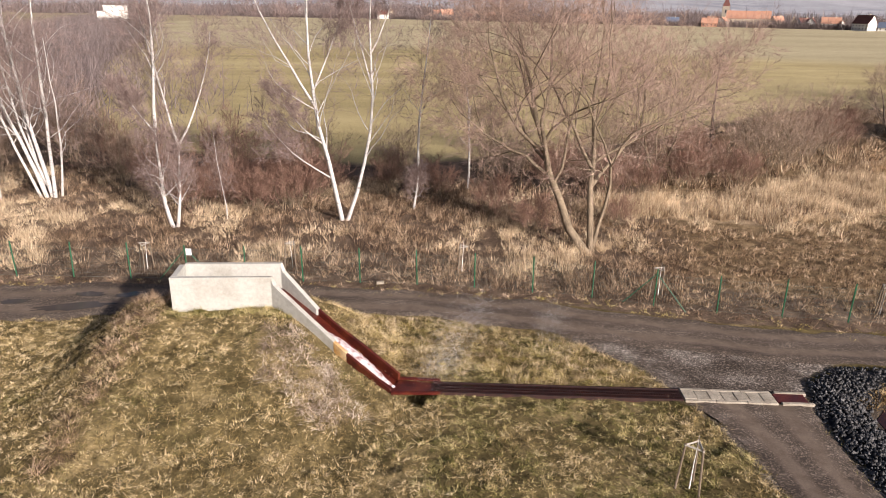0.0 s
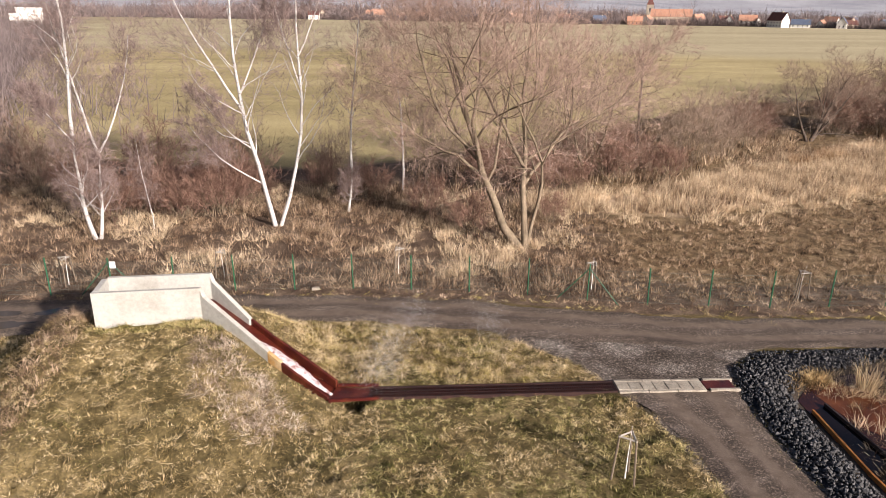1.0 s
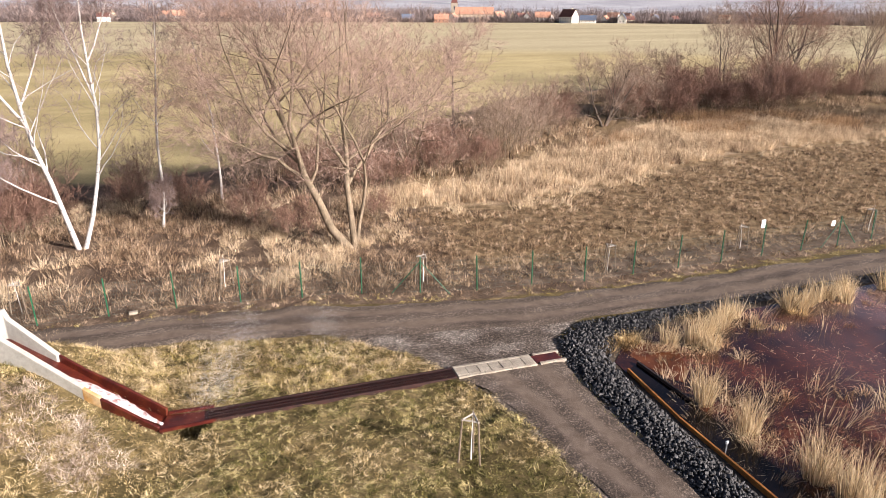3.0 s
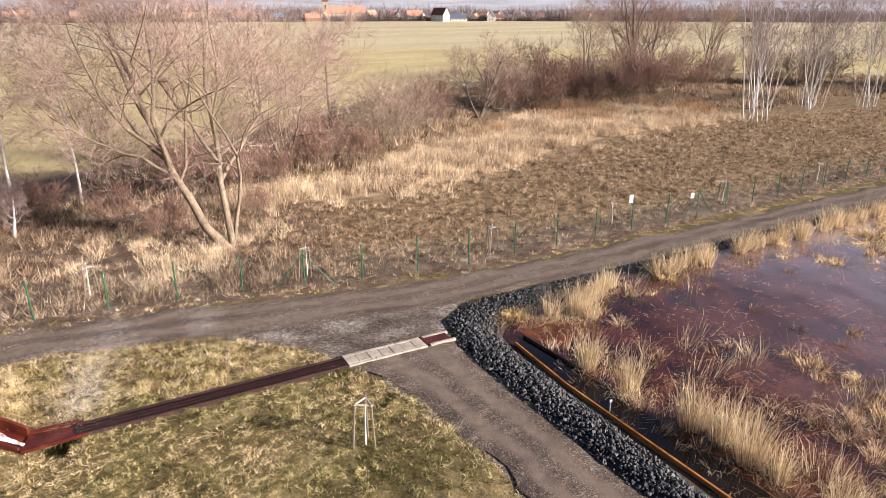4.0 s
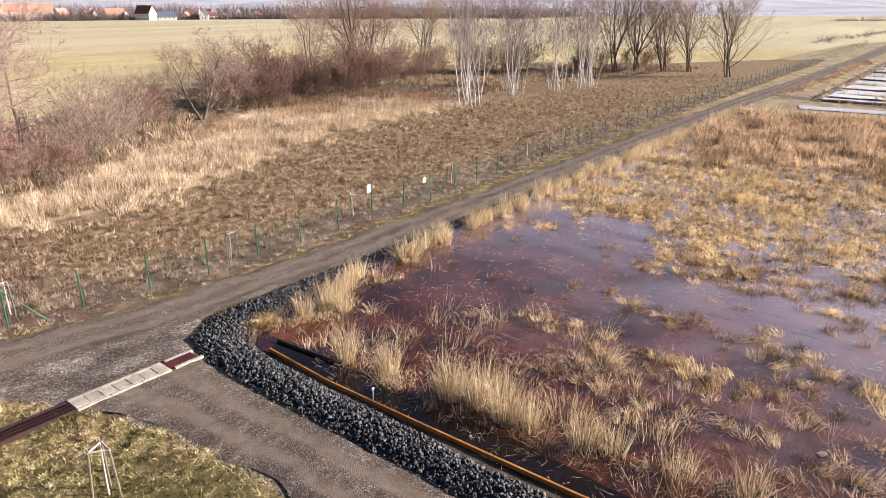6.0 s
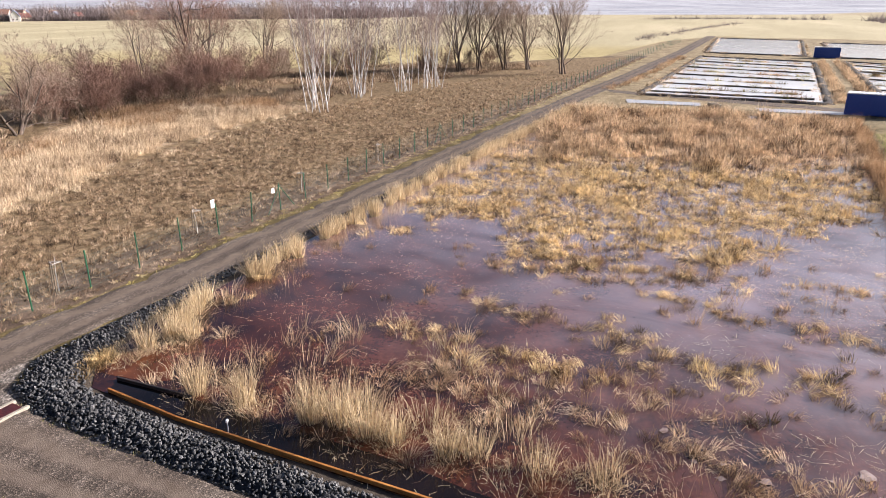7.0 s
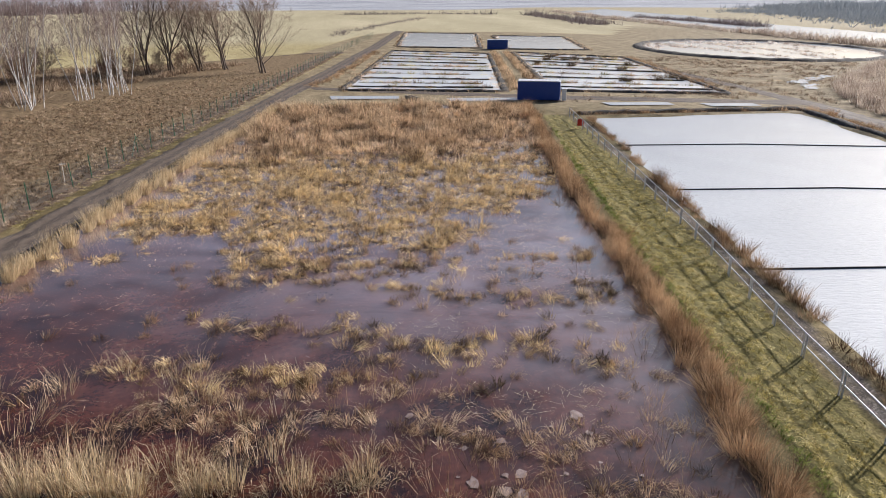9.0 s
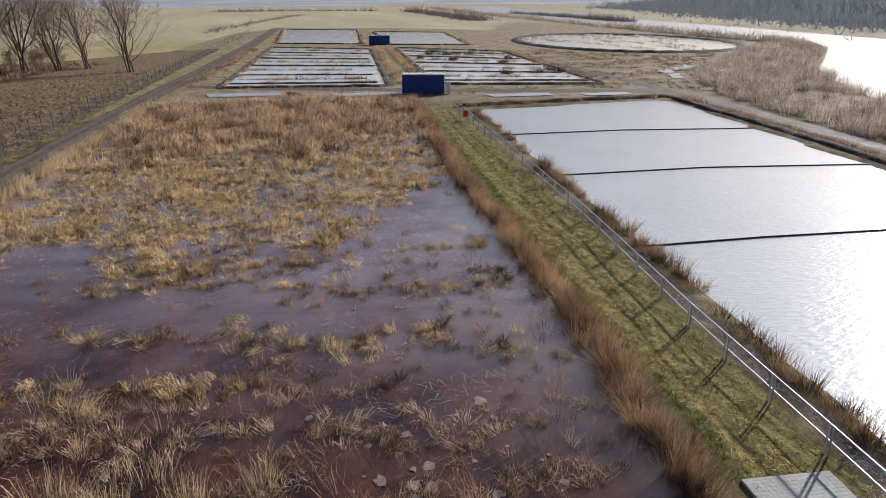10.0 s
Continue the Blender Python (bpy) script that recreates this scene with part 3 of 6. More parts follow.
    nt.links.new(stones.outputs["Color"], cell.inputs[0])
    grit = ramp(nt, noise_fac(nt, 0.5, 5, 0.65), [(0.3, (0.06, 0.047, 0.037)), (0.5, (0.115, 0.094, 0.077)), (0.68, (0.24, 0.21, 0.18))])
    grit = mix(nt, 1.0, grit, ramp(nt, cell.outputs[0], [(0.0, (0.45,) * 3), (0.7, (1.0,) * 3), (1.0, (2.4,) * 3)]), "MULTIPLY")
    col = mix(nt, clamp(weight("gravel", 0.35, 1.2)), col, grit)
    mud = ramp(nt, noise_fac(nt, 0.8, 5, 0.7), [(0.35, (0.045, 0.035, 0.028)), (0.65, (0.09, 0.072, 0.055))])
    col = mix(nt, clamp(weight("mud", 0.3)), col, mud)
    col = mix(nt, 1.0, col, ramp(nt, fine, [(0.3, (0.42,) * 3), (0.7, (1.6,) * 3)]), "MULTIPLY")
    nt.links.new(col, b.inputs["Base Color"])
    bump(nt, b, fine, 0.7, 0.06)
    return m


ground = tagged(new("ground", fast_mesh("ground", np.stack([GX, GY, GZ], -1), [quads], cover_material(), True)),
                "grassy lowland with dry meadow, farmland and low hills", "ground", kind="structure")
fx, fy = GX.ravel(), GY.ravel()
fence_side = inside(fx, fy, FENCE + [(293, 400), (-61, 400)])
masks = {
    "far_haze": smooth(np.hypot(fx, fy) - 500 * smooth(-fy, 100, 400), 900, 1500),
    "gravel": np.maximum(smooth(inside(fx, fy, [(7.5, 27.6), (8.9, 25.7), (10.4, 23.8), (11.4, 21.6), (16.3, 20.6), (17.2, 22.4), (19.2, 23.5), (22.5, 23.2), (19.5, 25.0), (14.5, 26.2)]), -0.5, 0.5),
                         np.maximum(0.8 * smooth(inside(fx, fy, TRACK_E + TRACK_W[::-1]), -0.9, 0.2),
                                    0.8 * smooth(-inside(fx, fy, STRIP_L + STRIP_R[::-1]), -0.1, 0.5) * smooth(near_line(fx, fy, STRIP_R), 1.7, 0.9))),
    "meadow": smooth(inside(fx, fy, MEADOW), -1.7, -0.6),
    "marsh": smooth(inside(fx, fy, MEADOW), 1.0, 3.0) * smooth(fx - 0.25 * (fy - 27), 10, 22) * smooth(near_line(fx, fy, FENCE), 1.5, 4.0),
    "dry": smooth(np.hypot(fx, fy), 70, 120),
    "straw": smooth(inside(fx, fy, STRAW), -2, 3),
    "field": smooth(inside(fx, fy, FIELD), -4, 3),
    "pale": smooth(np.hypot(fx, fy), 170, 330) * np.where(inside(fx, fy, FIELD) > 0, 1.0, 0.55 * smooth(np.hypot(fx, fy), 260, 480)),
    "strip": smooth(inside(fx, fy, STRIP_L + STRIP_R[::-1]), -0.3, 0.4),
    "mud": np.maximum(smooth(np.abs(inside(fx, fy, POND)), 1.2, 0.2), smooth(inside(fx, fy, [(96, 14), (120, 12), (108, -20), (96.6, -54), (85, -55), (84.6, -25), (95.5, -20)]), -1, 1) * 0.25),
}
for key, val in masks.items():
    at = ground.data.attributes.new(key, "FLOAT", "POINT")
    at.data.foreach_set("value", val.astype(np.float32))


def ribbon(name, left, right, mat, z, step=0.5, across=6, ragged=0.25, label="", category="", lift=0.0, seed=1, dip=0.0):
    """A strip laid between two edge lines, ragged along both."""
    def cut(line, n):
        p = np.array(line, float)
        s = np.r_[0, np.cumsum(np.linalg.norm(np.diff(p, axis=0), axis=1))]
        t = np.linspace(0, 1, n) ** 1.6 * s[-1] if s[-1] > 200 else np.linspace(0, s[-1], n)
        return np.stack([np.interp(t, s, p[:, 0]), np.interp(t, s, p[:, 1])], 1), s[-1]
    n = int(min(900, np.linalg.norm(np.diff(np.array(left, float), axis=0), axis=1).sum() / step))
    a, b = cut(left, n)[0], cut(right, n)[0]
    d = (a - b) / np.linalg.norm(a - b, axis=1)[:, None]
    a = a + d * ((value_noise(a[:, 0], a[:, 1], 0.9, seed) - 0.5) * 2 * ragged)[:, None]
    b = b + d * ((value_noise(b[:, 0], b[:, 1], 0.9, seed + 1) - 0.5) * 2 * ragged)[:, None]
    k = np.linspace(0, 1, across + 1)
    p = a[:, None] * (1 - k)[None, :, None] + b[:, None] * k[None, :, None]
    zz = z + (value_noise(p[..., 0], p[..., 1], 1.3, seed + 2) - 0.5) * 0.03 - dip * (np.exp(-((k - 0.27) / 0.1) ** 2) + np.exp(-((k - 0.73) / 0.1) ** 2))[None]
    zz[:, 0] -= 0.06
    zz[:, -1] -= 0.06
    i = np.arange(n * (across + 1)).reshape(n, across + 1)
    f = np.stack([i[:-1, :-1], i[1:, :-1], i[1:, 1:], i[:-1, 1:]], -1).reshape(-1, 4)
    v = np.concatenate([p, (zz + lift)[..., None]], -1)
    ob = tagged(new(name, fast_mesh(name, v, [f[:, ::-1]], mat, True)), label, category, kind="structure")
    ob.data.attributes.new("across", "FLOAT", "POINT").data.foreach_set("value", np.tile(k, n).astype(np.float32))
    return ob


def sheet(name, poly, z, mat, label, category="water", step=None):
    bm = bmesh.new()
    f = bm.faces.new([bm.verts.new((x, y, z)) for x, y in poly])
    if f.normal.z < 0:
        f.normal_flip()
    f.normal_update()
    if f.normal.z < 0:
        bmesh.ops.reverse_faces(bm, faces=[f])
    bmesh.ops.triangulate(bm, faces=[f])
    return tagged(part(name, bm, mat), label, category, kind="structure")


ribbon("road", ROAD_N, ROAD_S, MAT["road"], 0.075, 0.5, 10, 0.3, "damp dark gravel service road with two wheel ruts", "road", dip=0.02)
ribbon("road_track", TRACK_E, TRACK_W, MAT["road"], 0.085, 0.5, 8, 0.2, "damp dirt track with worn wheel ruts beside black rubble", "road", seed=5, dip=0.025)
for n, (px, py, a, b, turn) in enumerate(((-14.3, 30.95, 1.9, 0.42, 8), (-14.2, 32.4, 0.75, 0.32, -10), (-12.2, 32.3, 0.8, 0.3, 15), (-17.4, 31.7, 0.7, 0.3, 0))):
    rr = np.random.default_rng(n)
    ring = []
    for t in np.linspace(0, math.tau, 22, endpoint=False):
        k = 0.75 + 0.45 * rr.random()
        u, v = a * k * math.cos(t), b * k * math.sin(t)
        ring.append((px + u * math.cos(radians(turn)) - v * math.sin(radians(turn)), py + u * math.sin(radians(turn)) + v * math.cos(radians(turn))))
    sheet("puddle", ring, 0.1, MAT["puddle"], "shallow rain puddle on the dark road")
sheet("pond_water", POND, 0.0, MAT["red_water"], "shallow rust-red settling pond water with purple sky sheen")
sheet("ochre_shallow", [(18.95, 19.6), (20.2, 20.35), (21.3, 19.6), (20.9, 18.6), (20.3, 17.6), (19.4, 16.9), (19.0, 17.6)], 0.006, MAT["ochre_shallow"], "bright ochre shallow water in the pond corner")
sheet("channel_water", [(18.0, 18.6), (17.3, 15), (16.83, 10.9), (16.5, 7.9), (16.2, 5), (15.9, 0), (15.6, -5), (16.3, -5), (16.6, 0), (17.05, 4.5), (17.55, 6.6), (18.05, 10.5), (18.4, 13.5), (18.55, 15.4), (18.75, 18.9)],
      0.012, MAT["black_water"], "dark still water in a narrow inlet channel")
sheet("basin_water", SILVER, 0.0, MAT["sky_silver_water"], "open basin water with fine wind ripples, sky reflection painted in its colour")
sheet("lake_water", LAKE, 0.05, MAT["sky_silver_water"], "broad lake beyond the reed flats, sky reflection painted in its colour")
ribbon("cross_road", [(121, 12.5), (108.3, -19.0), (98.3, -53.5), (97, -62)], [(116.5, 10.5), (103.5, -20.0), (93.0, -53.5), (91.5, -62)], MAT["road"], 0.06, 0.8, 4, 0.3, "gravel cross road between the ponds", "road", seed=9)
ribbon("basin_road", [(150, -58), (110.5, -59.5), (91.7, -58.6), (75.3, -57), (50, -53.8), (10, -48)], [(150, -62), (110.5, -62.2), (91, -62.0), (75, -60.4), (50, -57.0), (10, -51.5)], MAT["road"], 0.06, 0.8, 4, 0.3, "pale two-rut gravel lane along the basin", "road", seed=13)


# ---- vegetation helpers ----
def blades(name, base, height, width, mat, lean=0.25, curl=0.3, label="", category="", parent=None, dirs=None, bent=False, tone=None):
    """Grass and reed blades, two bent pieces each, as one mesh. dirs: lean of each blade."""
    n = len(base)
    ang = rng.random(n) * math.tau
    if dirs is None:
        la = rng.random(n) * math.tau
        dirs = np.stack([np.cos(la), np.sin(la)], 1) * (rng.random(n) * lean)[:, None]
    side = np.stack([np.cos(ang), np.sin(ang), np.zeros(n)], 1) * (width / 2)[:, None]
    up1 = np.concatenate([dirs * 0.5, np.full((n, 1), 0.55)], 1) * height[:, None]
    c2 = rng.normal(0, curl * 0.35, (n, 2))
    tip = np.concatenate([dirs * 1.1 + c2, np.clip(1.0 - 0.5 * np.sum(dirs ** 2, 1) - np.sum(c2 ** 2, 1), 0.15, 1)[:, None]], 1) * height[:, None]
    if bent:
        v = np.stack([base - side, base + side, base + up1 + side * 0.75, base + up1 - side * 0.75, base + tip], 1).reshape(-1, 3)
        i = np.arange(n)[:, None] * 5
        me = fast_mesh(name, v, [i + np.array([[0, 1, 2, 3]]), i + np.array([[3, 2, 4]])], mat)
    else:
        v = np.stack([base - side, base + side, base + tip], 1).reshape(-1, 3)
        me = fast_mesh(name, v, [np.arange(n * 3).reshape(n, 3)], mat)
    if tone is not None:
        me.attributes.new("tone", "FLOAT", "POINT").data.foreach_set("value", np.repeat(tone, 5 if bent else 3).astype(np.float32))
    ob = child(new(name, me), parent)
    return tagged(ob, label, category, kind="stuff" if parent is None else "")


def scatter(poly, per_m2, keep=None, seed=0):
    """Random plan points within a polygon, thinned by keep(x, y) in 0..1."""
    p = np.array(poly, float)
    lo, hi = p.min(0), p.max(0)
    r = np.random.default_rng(seed)
    n = int(per_m2 * (hi - lo).prod())
    q = lo + r.random((n, 2)) * (hi - lo)
    ok = inside(q[:, 0], q[:, 1], poly) > 0
    q = q[ok]
    if keep is not None:
        q = q[r.random(len(q)) < keep(q[:, 0], q[:, 1])]
    return q


def tufts(centres, count, spread, height, width, lean, z=None, sway=0.0):
    """Blades of tufts round given centres: base, height, width, lean of each."""
    n = len(centres)
    k = np.repeat(np.arange(n), count)
    a = rng.random(len(k)) * math.tau
    r = np.sqrt(rng.random(len(k)))
    out = np.stack([np.cos(a), np.sin(a)], 1)
    sp = np.broadcast_to(spread, n)[k]
    xy = centres[k] + out * (r * sp)[:, None]
    zz = land(xy[:, 0], xy[:, 1]) if z is None else np.full(len(xy), z)
    h = np.broadcast_to(height, n)[k] * (0.55 + 0.6 * rng.random(len(k)))
    return np.c_[xy, zz], h, np.full(len(k), width) * (0.6 + 0.8 * rng.random(len(k))), out * (r * lean)[:, None] + rng.normal(0, lean * 0.4, (len(k), 2)) + rng.normal(0, 1, (n, 2))[k] * sway, rng.random(n)[k]


def tuft_field(name, centres, count, spread, height, width, lean, mat, label, category="grass", z=None, bent=False, sway=0.0):
    b, h, w, d, tone = tufts(centres, count, spread, height, width, lean, z, sway)
    return blades(name, b, h, w, mat, curl=0.35, label=label, category=category, dirs=d, bent=bent, tone=tone)


def road_free(x, y):
    """1 on open ground, 0 on roads, tracks, channel and basin."""
    k = np.ones(len(x))
    k[inside(x, y, ROAD_N + ROAD_S[::-1]) > -0.05] = 0
    k[inside(x, y, TRACK_E + TRACK_W[::-1]) > -0.1] = 0
    k[inside(x, y, [(8.0, 27.0), (9.1, 25.5), (10.6, 23.6), (11.6, 21.7), (16.3, 20.6), (17.2, 22.4), (19.2, 23.5), (10.5, 27.6)]) > 0] = 0
    k[inside(x, y, [(-8.4, 25.85), (-4.2, 25.85), (0.5, 22.1), (2.2, 22.1), (11.4, 20.85), (11.6, 21.95), (2.2, 23.0), (0.8, 23.5), (-4.0, 27.6), (-8.4, 27.6)]) > -0.02] = 0
    return k



def lawn_keep(x, y):
    return road_free(x, y)


def tube_mesh(name, runs, mat, sides=5):
    """Tapered limbs: runs of (points, radii)."""
    vs, fs, at = [], [], 0
    ka = np.arange(sides) * math.tau / sides
    for pts, rad in runs:
        n = len(pts)
        d = np.gradient(pts, axis=0)
        d /= np.linalg.norm(d, axis=1)[:, None] + 1e-9
        ref = np.array([1.0, 0, 0]) if abs(d[0, 0]) < 0.8 else np.array([0, 1.0, 0])
        u = np.cross(d, ref)
        u /= np.linalg.norm(u, axis=1)[:, None]
        w = np.cross(d, u)
        ring = pts[:, None] + (np.cos(ka)[None, :, None] * u[:, None] + np.sin(ka)[None, :, None] * w[:, None]) * rad[:, None, None]
        vs.append(ring.reshape(-1, 3))
        i = at + np.arange(n * sides).reshape(n, sides)
        j = np.roll(i, -1, 1)
        fs.append(np.stack([i[:-1], j[:-1], j[1:], i[1:]], -1).reshape(-1, 4))
        at += n * sides
    return fast_mesh(name, np.concatenate(vs), [np.concatenate(fs)], mat, True)


def limb(r, start, way, length, rad, n=6, wander=0.12, rise=0.0, taper=0.1):
    pts, d, p = [np.array(start, float)], np.array(way, float), np.array(start, float)
    for _ in range(n - 1):
        d = d + r.normal(0, wander, 3) + np.array([0, 0, rise])
        d /= np.linalg.norm(d)
        p = p + d * length / (n - 1)
        pts.append(p)
    return np.array(pts), np.linspace(rad, rad * taper, n), d


def grow(r, start, way, length, rad, levels, runs, tips):
    """levels: list of (children, first, angle, ratio, wander, rise) from trunk to twig."""
    if not levels:
        return
    kids, first, angle, ratio, wander, rise = levels[0]
    pts, rads, _ = limb(r, start, way, length, rad, 9 if rad > 0.09 else 7 if len(levels) > 2 else 5 if len(levels) == 2 else 3, wander, rise, 0.2 if rad > 0.05 else 0.1)
    runs.append((pts, rads))
    if len(levels) == 1:
        tips.append(pts)
        return
    turn = r.random() * math.tau
    for k in range(kids):
        t = first + (1 - first) * (k + r.random() * 0.8) / kids
        t = min(t, 0.98)
        f = t * (len(pts) - 1)
        i = int(f)
        p = pts[i] + (pts[i + 1] - pts[i]) * (f - i)
        ax = pts[i + 1] - pts[i]
        ax /= np.linalg.norm(ax)
        turn += 2.4 + r.normal(0, 0.3)
        u = np.cross(ax, [0.3, 0.2, 0.93])
        u /= np.linalg.norm(u) + 1e-6
        w = np.cross(ax, u)
        a = radians(angle) * (0.7 + 0.6 * r.random())
        d = ax * math.cos(a) + (u * math.cos(turn) + w * math.sin(turn)) * math.sin(a)
        grow(r, p, d, length * ratio * (1.15 - 0.55 * t) * (0.8 + 0.4 * r.random()), max(0.006, np.interp(f, range(len(rads)), rads) * (0.36 if kids > 12 else 0.5)), levels[1:], runs, tips)


def twigs(r, tips, per, length, width, spread=0.5, droop=0.0):
    """Fine twigs set along the last limbs, as slim triangles."""
    base, way = [], []
    for pts in tips:
        f = r.random(per) * (len(pts) - 1.001)
        i = f.astype(int)
        base.append(pts[i] + (pts[i + 1] - pts[i]) * (f - i)[:, None])
        d = pts[i + 1] - pts[i]
        way.append(d / (np.linalg.norm(d, axis=1)[:, None] + 1e-9))
    base, way = np.concatenate(base), np.concatenate(way)
    n = len(base)
    way = way + r.normal(0, spread, (n, 3)) + np.array([0, 0, 0.25 - droop])
    way /= np.linalg.norm(way, axis=1)[:, None]
    ln = length * (0.4 + 0.9 * r.random(n))
    side = np.cross(way, r.normal(0, 1, (n, 3)))
    side /= np.linalg.norm(side, axis=1)[:, None]
    tip = base + way * ln[:, None] + r.normal(0, 0.1, (n, 3)) * ln[:, None]
    s = side * width / 2
    v = np.stack([base - s, base + s, tip], 1).reshape(-1, 3)
    return v, [np.arange(n * 3).reshape(n, 3)]


BARE = {
    # levels, sides
    "birch": [(17, 0.25, 40, 0.3, 0.06, 0.1), (9, 0.12, 40, 0.5, 0.2, 0.06), (3, 0.2, 36, 0.6, 0.2, 0.03), (1, 0, 0, 0, 0.15, 0.02)],
    "round": [(9, 0.12, 42, 0.72, 0.12, 0.04), (8, 0.2, 40, 0.55, 0.14, 0.05), (6, 0.2, 38, 0.52, 0.16, 0.04), (1, 0, 0, 0, 0.16, 0.02)],
    "willow": [(9, 0.3, 46, 0.62, 0.2, 0.12), (8, 0.12, 46, 0.56, 0.22, 0.06), (7, 0.1, 42, 0.52, 0.26, 0.03), (1, 0, 0, 0, 0.2, 0.02)],
    "thin_birch": [(15, 0.3, 28, 0.24, 0.07, 0.08), (6, 0.15, 32, 0.5, 0.15, 0.05), (1, 0, 0, 0, 0.15, 0.02)],
    "slim": [(28, 0.1, 62, 0.3, 0.04, 0.03), (8, 0.15, 42, 0.45, 0.14, 0.03), (1, 0, 0, 0, 0.15, 0.02)],
    "upright": [(9, 0.12, 30, 0.66, 0.09, 0.05), (7, 0.2, 26, 0.5, 0.12, 0.05), (5, 0.2, 32, 0.5, 0.16, 0.04), (1, 0, 0, 0, 0.16, 0.02)],
    "shrub": [(6, 0.15, 30, 0.55, 0.12, 0.04), (5, 0.2, 32, 0.55, 0.16, 0.04), (1, 0, 0, 0, 0.15, 0.02)],
}


def bare_tree(name, x, y, stems, kind, bark, twig_mat, label, seed, per=14, twig=0.7, width=0.024, group="", droop=0.0, category="bare tree", slim=0.024):
    """stems: (dx, dy, lean_x, lean_y, length, radius, foot's height) of each trunk or bough; thin runs take the twigs' tone."""
    r = np.random.default_rng(seed)
    z = float(land(np.array([x]), np.array([y]))[0])
    e = thing(name, label, category, group, (x, y, z))
    tips, fine, main = [], [], None
    for dx, dy, lx, ly, ln, rad, *foot in stems:
        runs = []
        way = np.array([lx, ly, 1.0])
        at = (dx, dy, -0.15)
        if foot:
            at = [np.interp(foot[0], main[:, 2], main[:, n]) for n in range(3)]
        grow(r, at, way / np.linalg.norm(way), ln, rad, BARE[kind], runs, tips)
        main = main if foot else runs[0][0]
        child(new("limb" if foot else "trunk", tube_mesh("trunk", runs[:1], bark, 7)), e)
        for q in runs[1:]:
            if q[1][0] >= slim:
                child(new("limb", tube_mesh("limb", [q], bark, 5)), e)
            else:
                fine.append(q)
    if fine:
        tagged(child(new("branchwork", tube_mesh("branchwork", fine, twig_mat, 3)), e), kind="stuff")
    v, f = twigs(r, tips, per, twig, width, 0.5, droop)
    child(new("crown", fast_mesh("crown", v, f, twig_mat)), e)
    return e


# ---- concrete basin with its chute ----
def wall_run(name, plan, tops, bottoms, thick, mat, parent, label=""):
    """A wall along a plan line, with its own top and foot at each corner; thick: to its left."""
    p = np.array(plan, float)
    d = np.gradient(p, axis=0)
    seg = np.diff(p, axis=0)
    seg /= np.linalg.norm(seg, axis=1)[:, None]
    nrm = np.stack([-seg[:, 1], seg[:, 0]], 1)
    off = np.array([nrm[0]] + [(a + b) / (1 + a @ b) for a, b in zip(nrm[:-1], nrm[1:])] + [nrm[-1]])
    q = p + off * thick
    bm = bmesh.new()
    rows = [[bm.verts.new(c) for c in ((*a, lo), (*b, lo), (*b, hi), (*a, hi))] for a, b, hi, lo in zip(p, q, tops, bottoms)]
    for u, v in zip(rows[:-1], rows[1:]):
        for k in range(4):
            bm.faces.new((u[k], u[(k + 1) % 4], v[(k + 1) % 4], v[k]))
    bm.faces.new(rows[0][::-1]), bm.faces.new(rows[-1])
    bmesh.ops.recalc_face_normals(bm, faces=bm.faces)
    bmesh.ops.bevel(bm, geom=[e for e in bm.edges], offset=0.02, segments=1, affect="EDGES")
    return part(name, bm, mat, parent, label)


basin = thing("concrete_basin", "open pale concrete outlet basin on the grassy bank", "water basin")
wall_run("front_wall", [(-8.32, 26.0), (-4.3, 25.88), (-4.2, 25.8), (-1.75, 23.92)], [3.43, 3.43, 3.1, 1.47], [1.2, 1.2, 1.0, 0.2], 0.2, MAT["concrete"], basin)
wall_run("back_wall", [(-8.08, 27.78), (-4.02, 27.6), (-3.9, 27.5), (-2.4, 26.17)], [3.43, 3.43, 3.1, 1.9], [0.8, 0.8, 0.8, 0.4], -0.2, MAT["concrete"], basin)
part("end_wall", boxed(-8.3, -8.06, 26.24, 27.56, 1.0, 3.42, 0.02), MAT["concrete"], basin)
floor_bm = bmesh.new()
CHUTE = [((-8.0, 26.2), (-8.0, 27.6), 2.35), ((-4.2, 26.05), (-4.0, 27.4), 2.3), ((-2.85, 24.95), (-2.5, 26.1), 1.62), ((-1.7, 24.05), (-1.3, 25.1), 0.98), ((-0.6, 23.2), (-0.3, 24.2), 0.36), ((0.5, 22.4), (0.8, 23.2), -0.03)]
rows = [[floor_bm.verts.new((*a, z)), floor_bm.verts.new((*b, z)), floor_bm.verts.new((*b, z - 0.25)), floor_bm.verts.new((*a, z - 0.25))] for a, b, z in CHUTE]
for u, v in zip(rows[:-1], rows[1:]):
    for k in range(4):
        floor_bm.faces.new((u[k], u[(k + 1) % 4], v[(k + 1) % 4], v[k]))
bmesh.ops.recalc_face_normals(floor_bm, faces=floor_bm.faces)
part("chute_floor", floor_bm, MAT["rust"], basin, "rust-red sludge on the sloping chute floor")
wall_run("chute_side", [(-1.76, 23.92), (-1.25, 23.53)], [1.46, 1.15], [0.2, 0.0], 0.16, MAT["rust_stain"], basin, "ochre-stained concrete side of the chute")
wall_run("chute_side", [(-1.25, 23.53), (0.42, 22.25)], [1.14, 0.25], [0.0, -0.3], 0.12, MAT["rust"], basin, "rust-red side of the chute")
wall_run("chute_side", [(-2.4, 26.17), (-1.58, 25.44), (-0.44, 24.44), (0.85, 23.3)], [1.88, 1.44, 0.97, 0.35], [0.6, 0.4, 0.0, -0.3], -0.12, MAT["rust"], basin, "rust-red side of the chute")
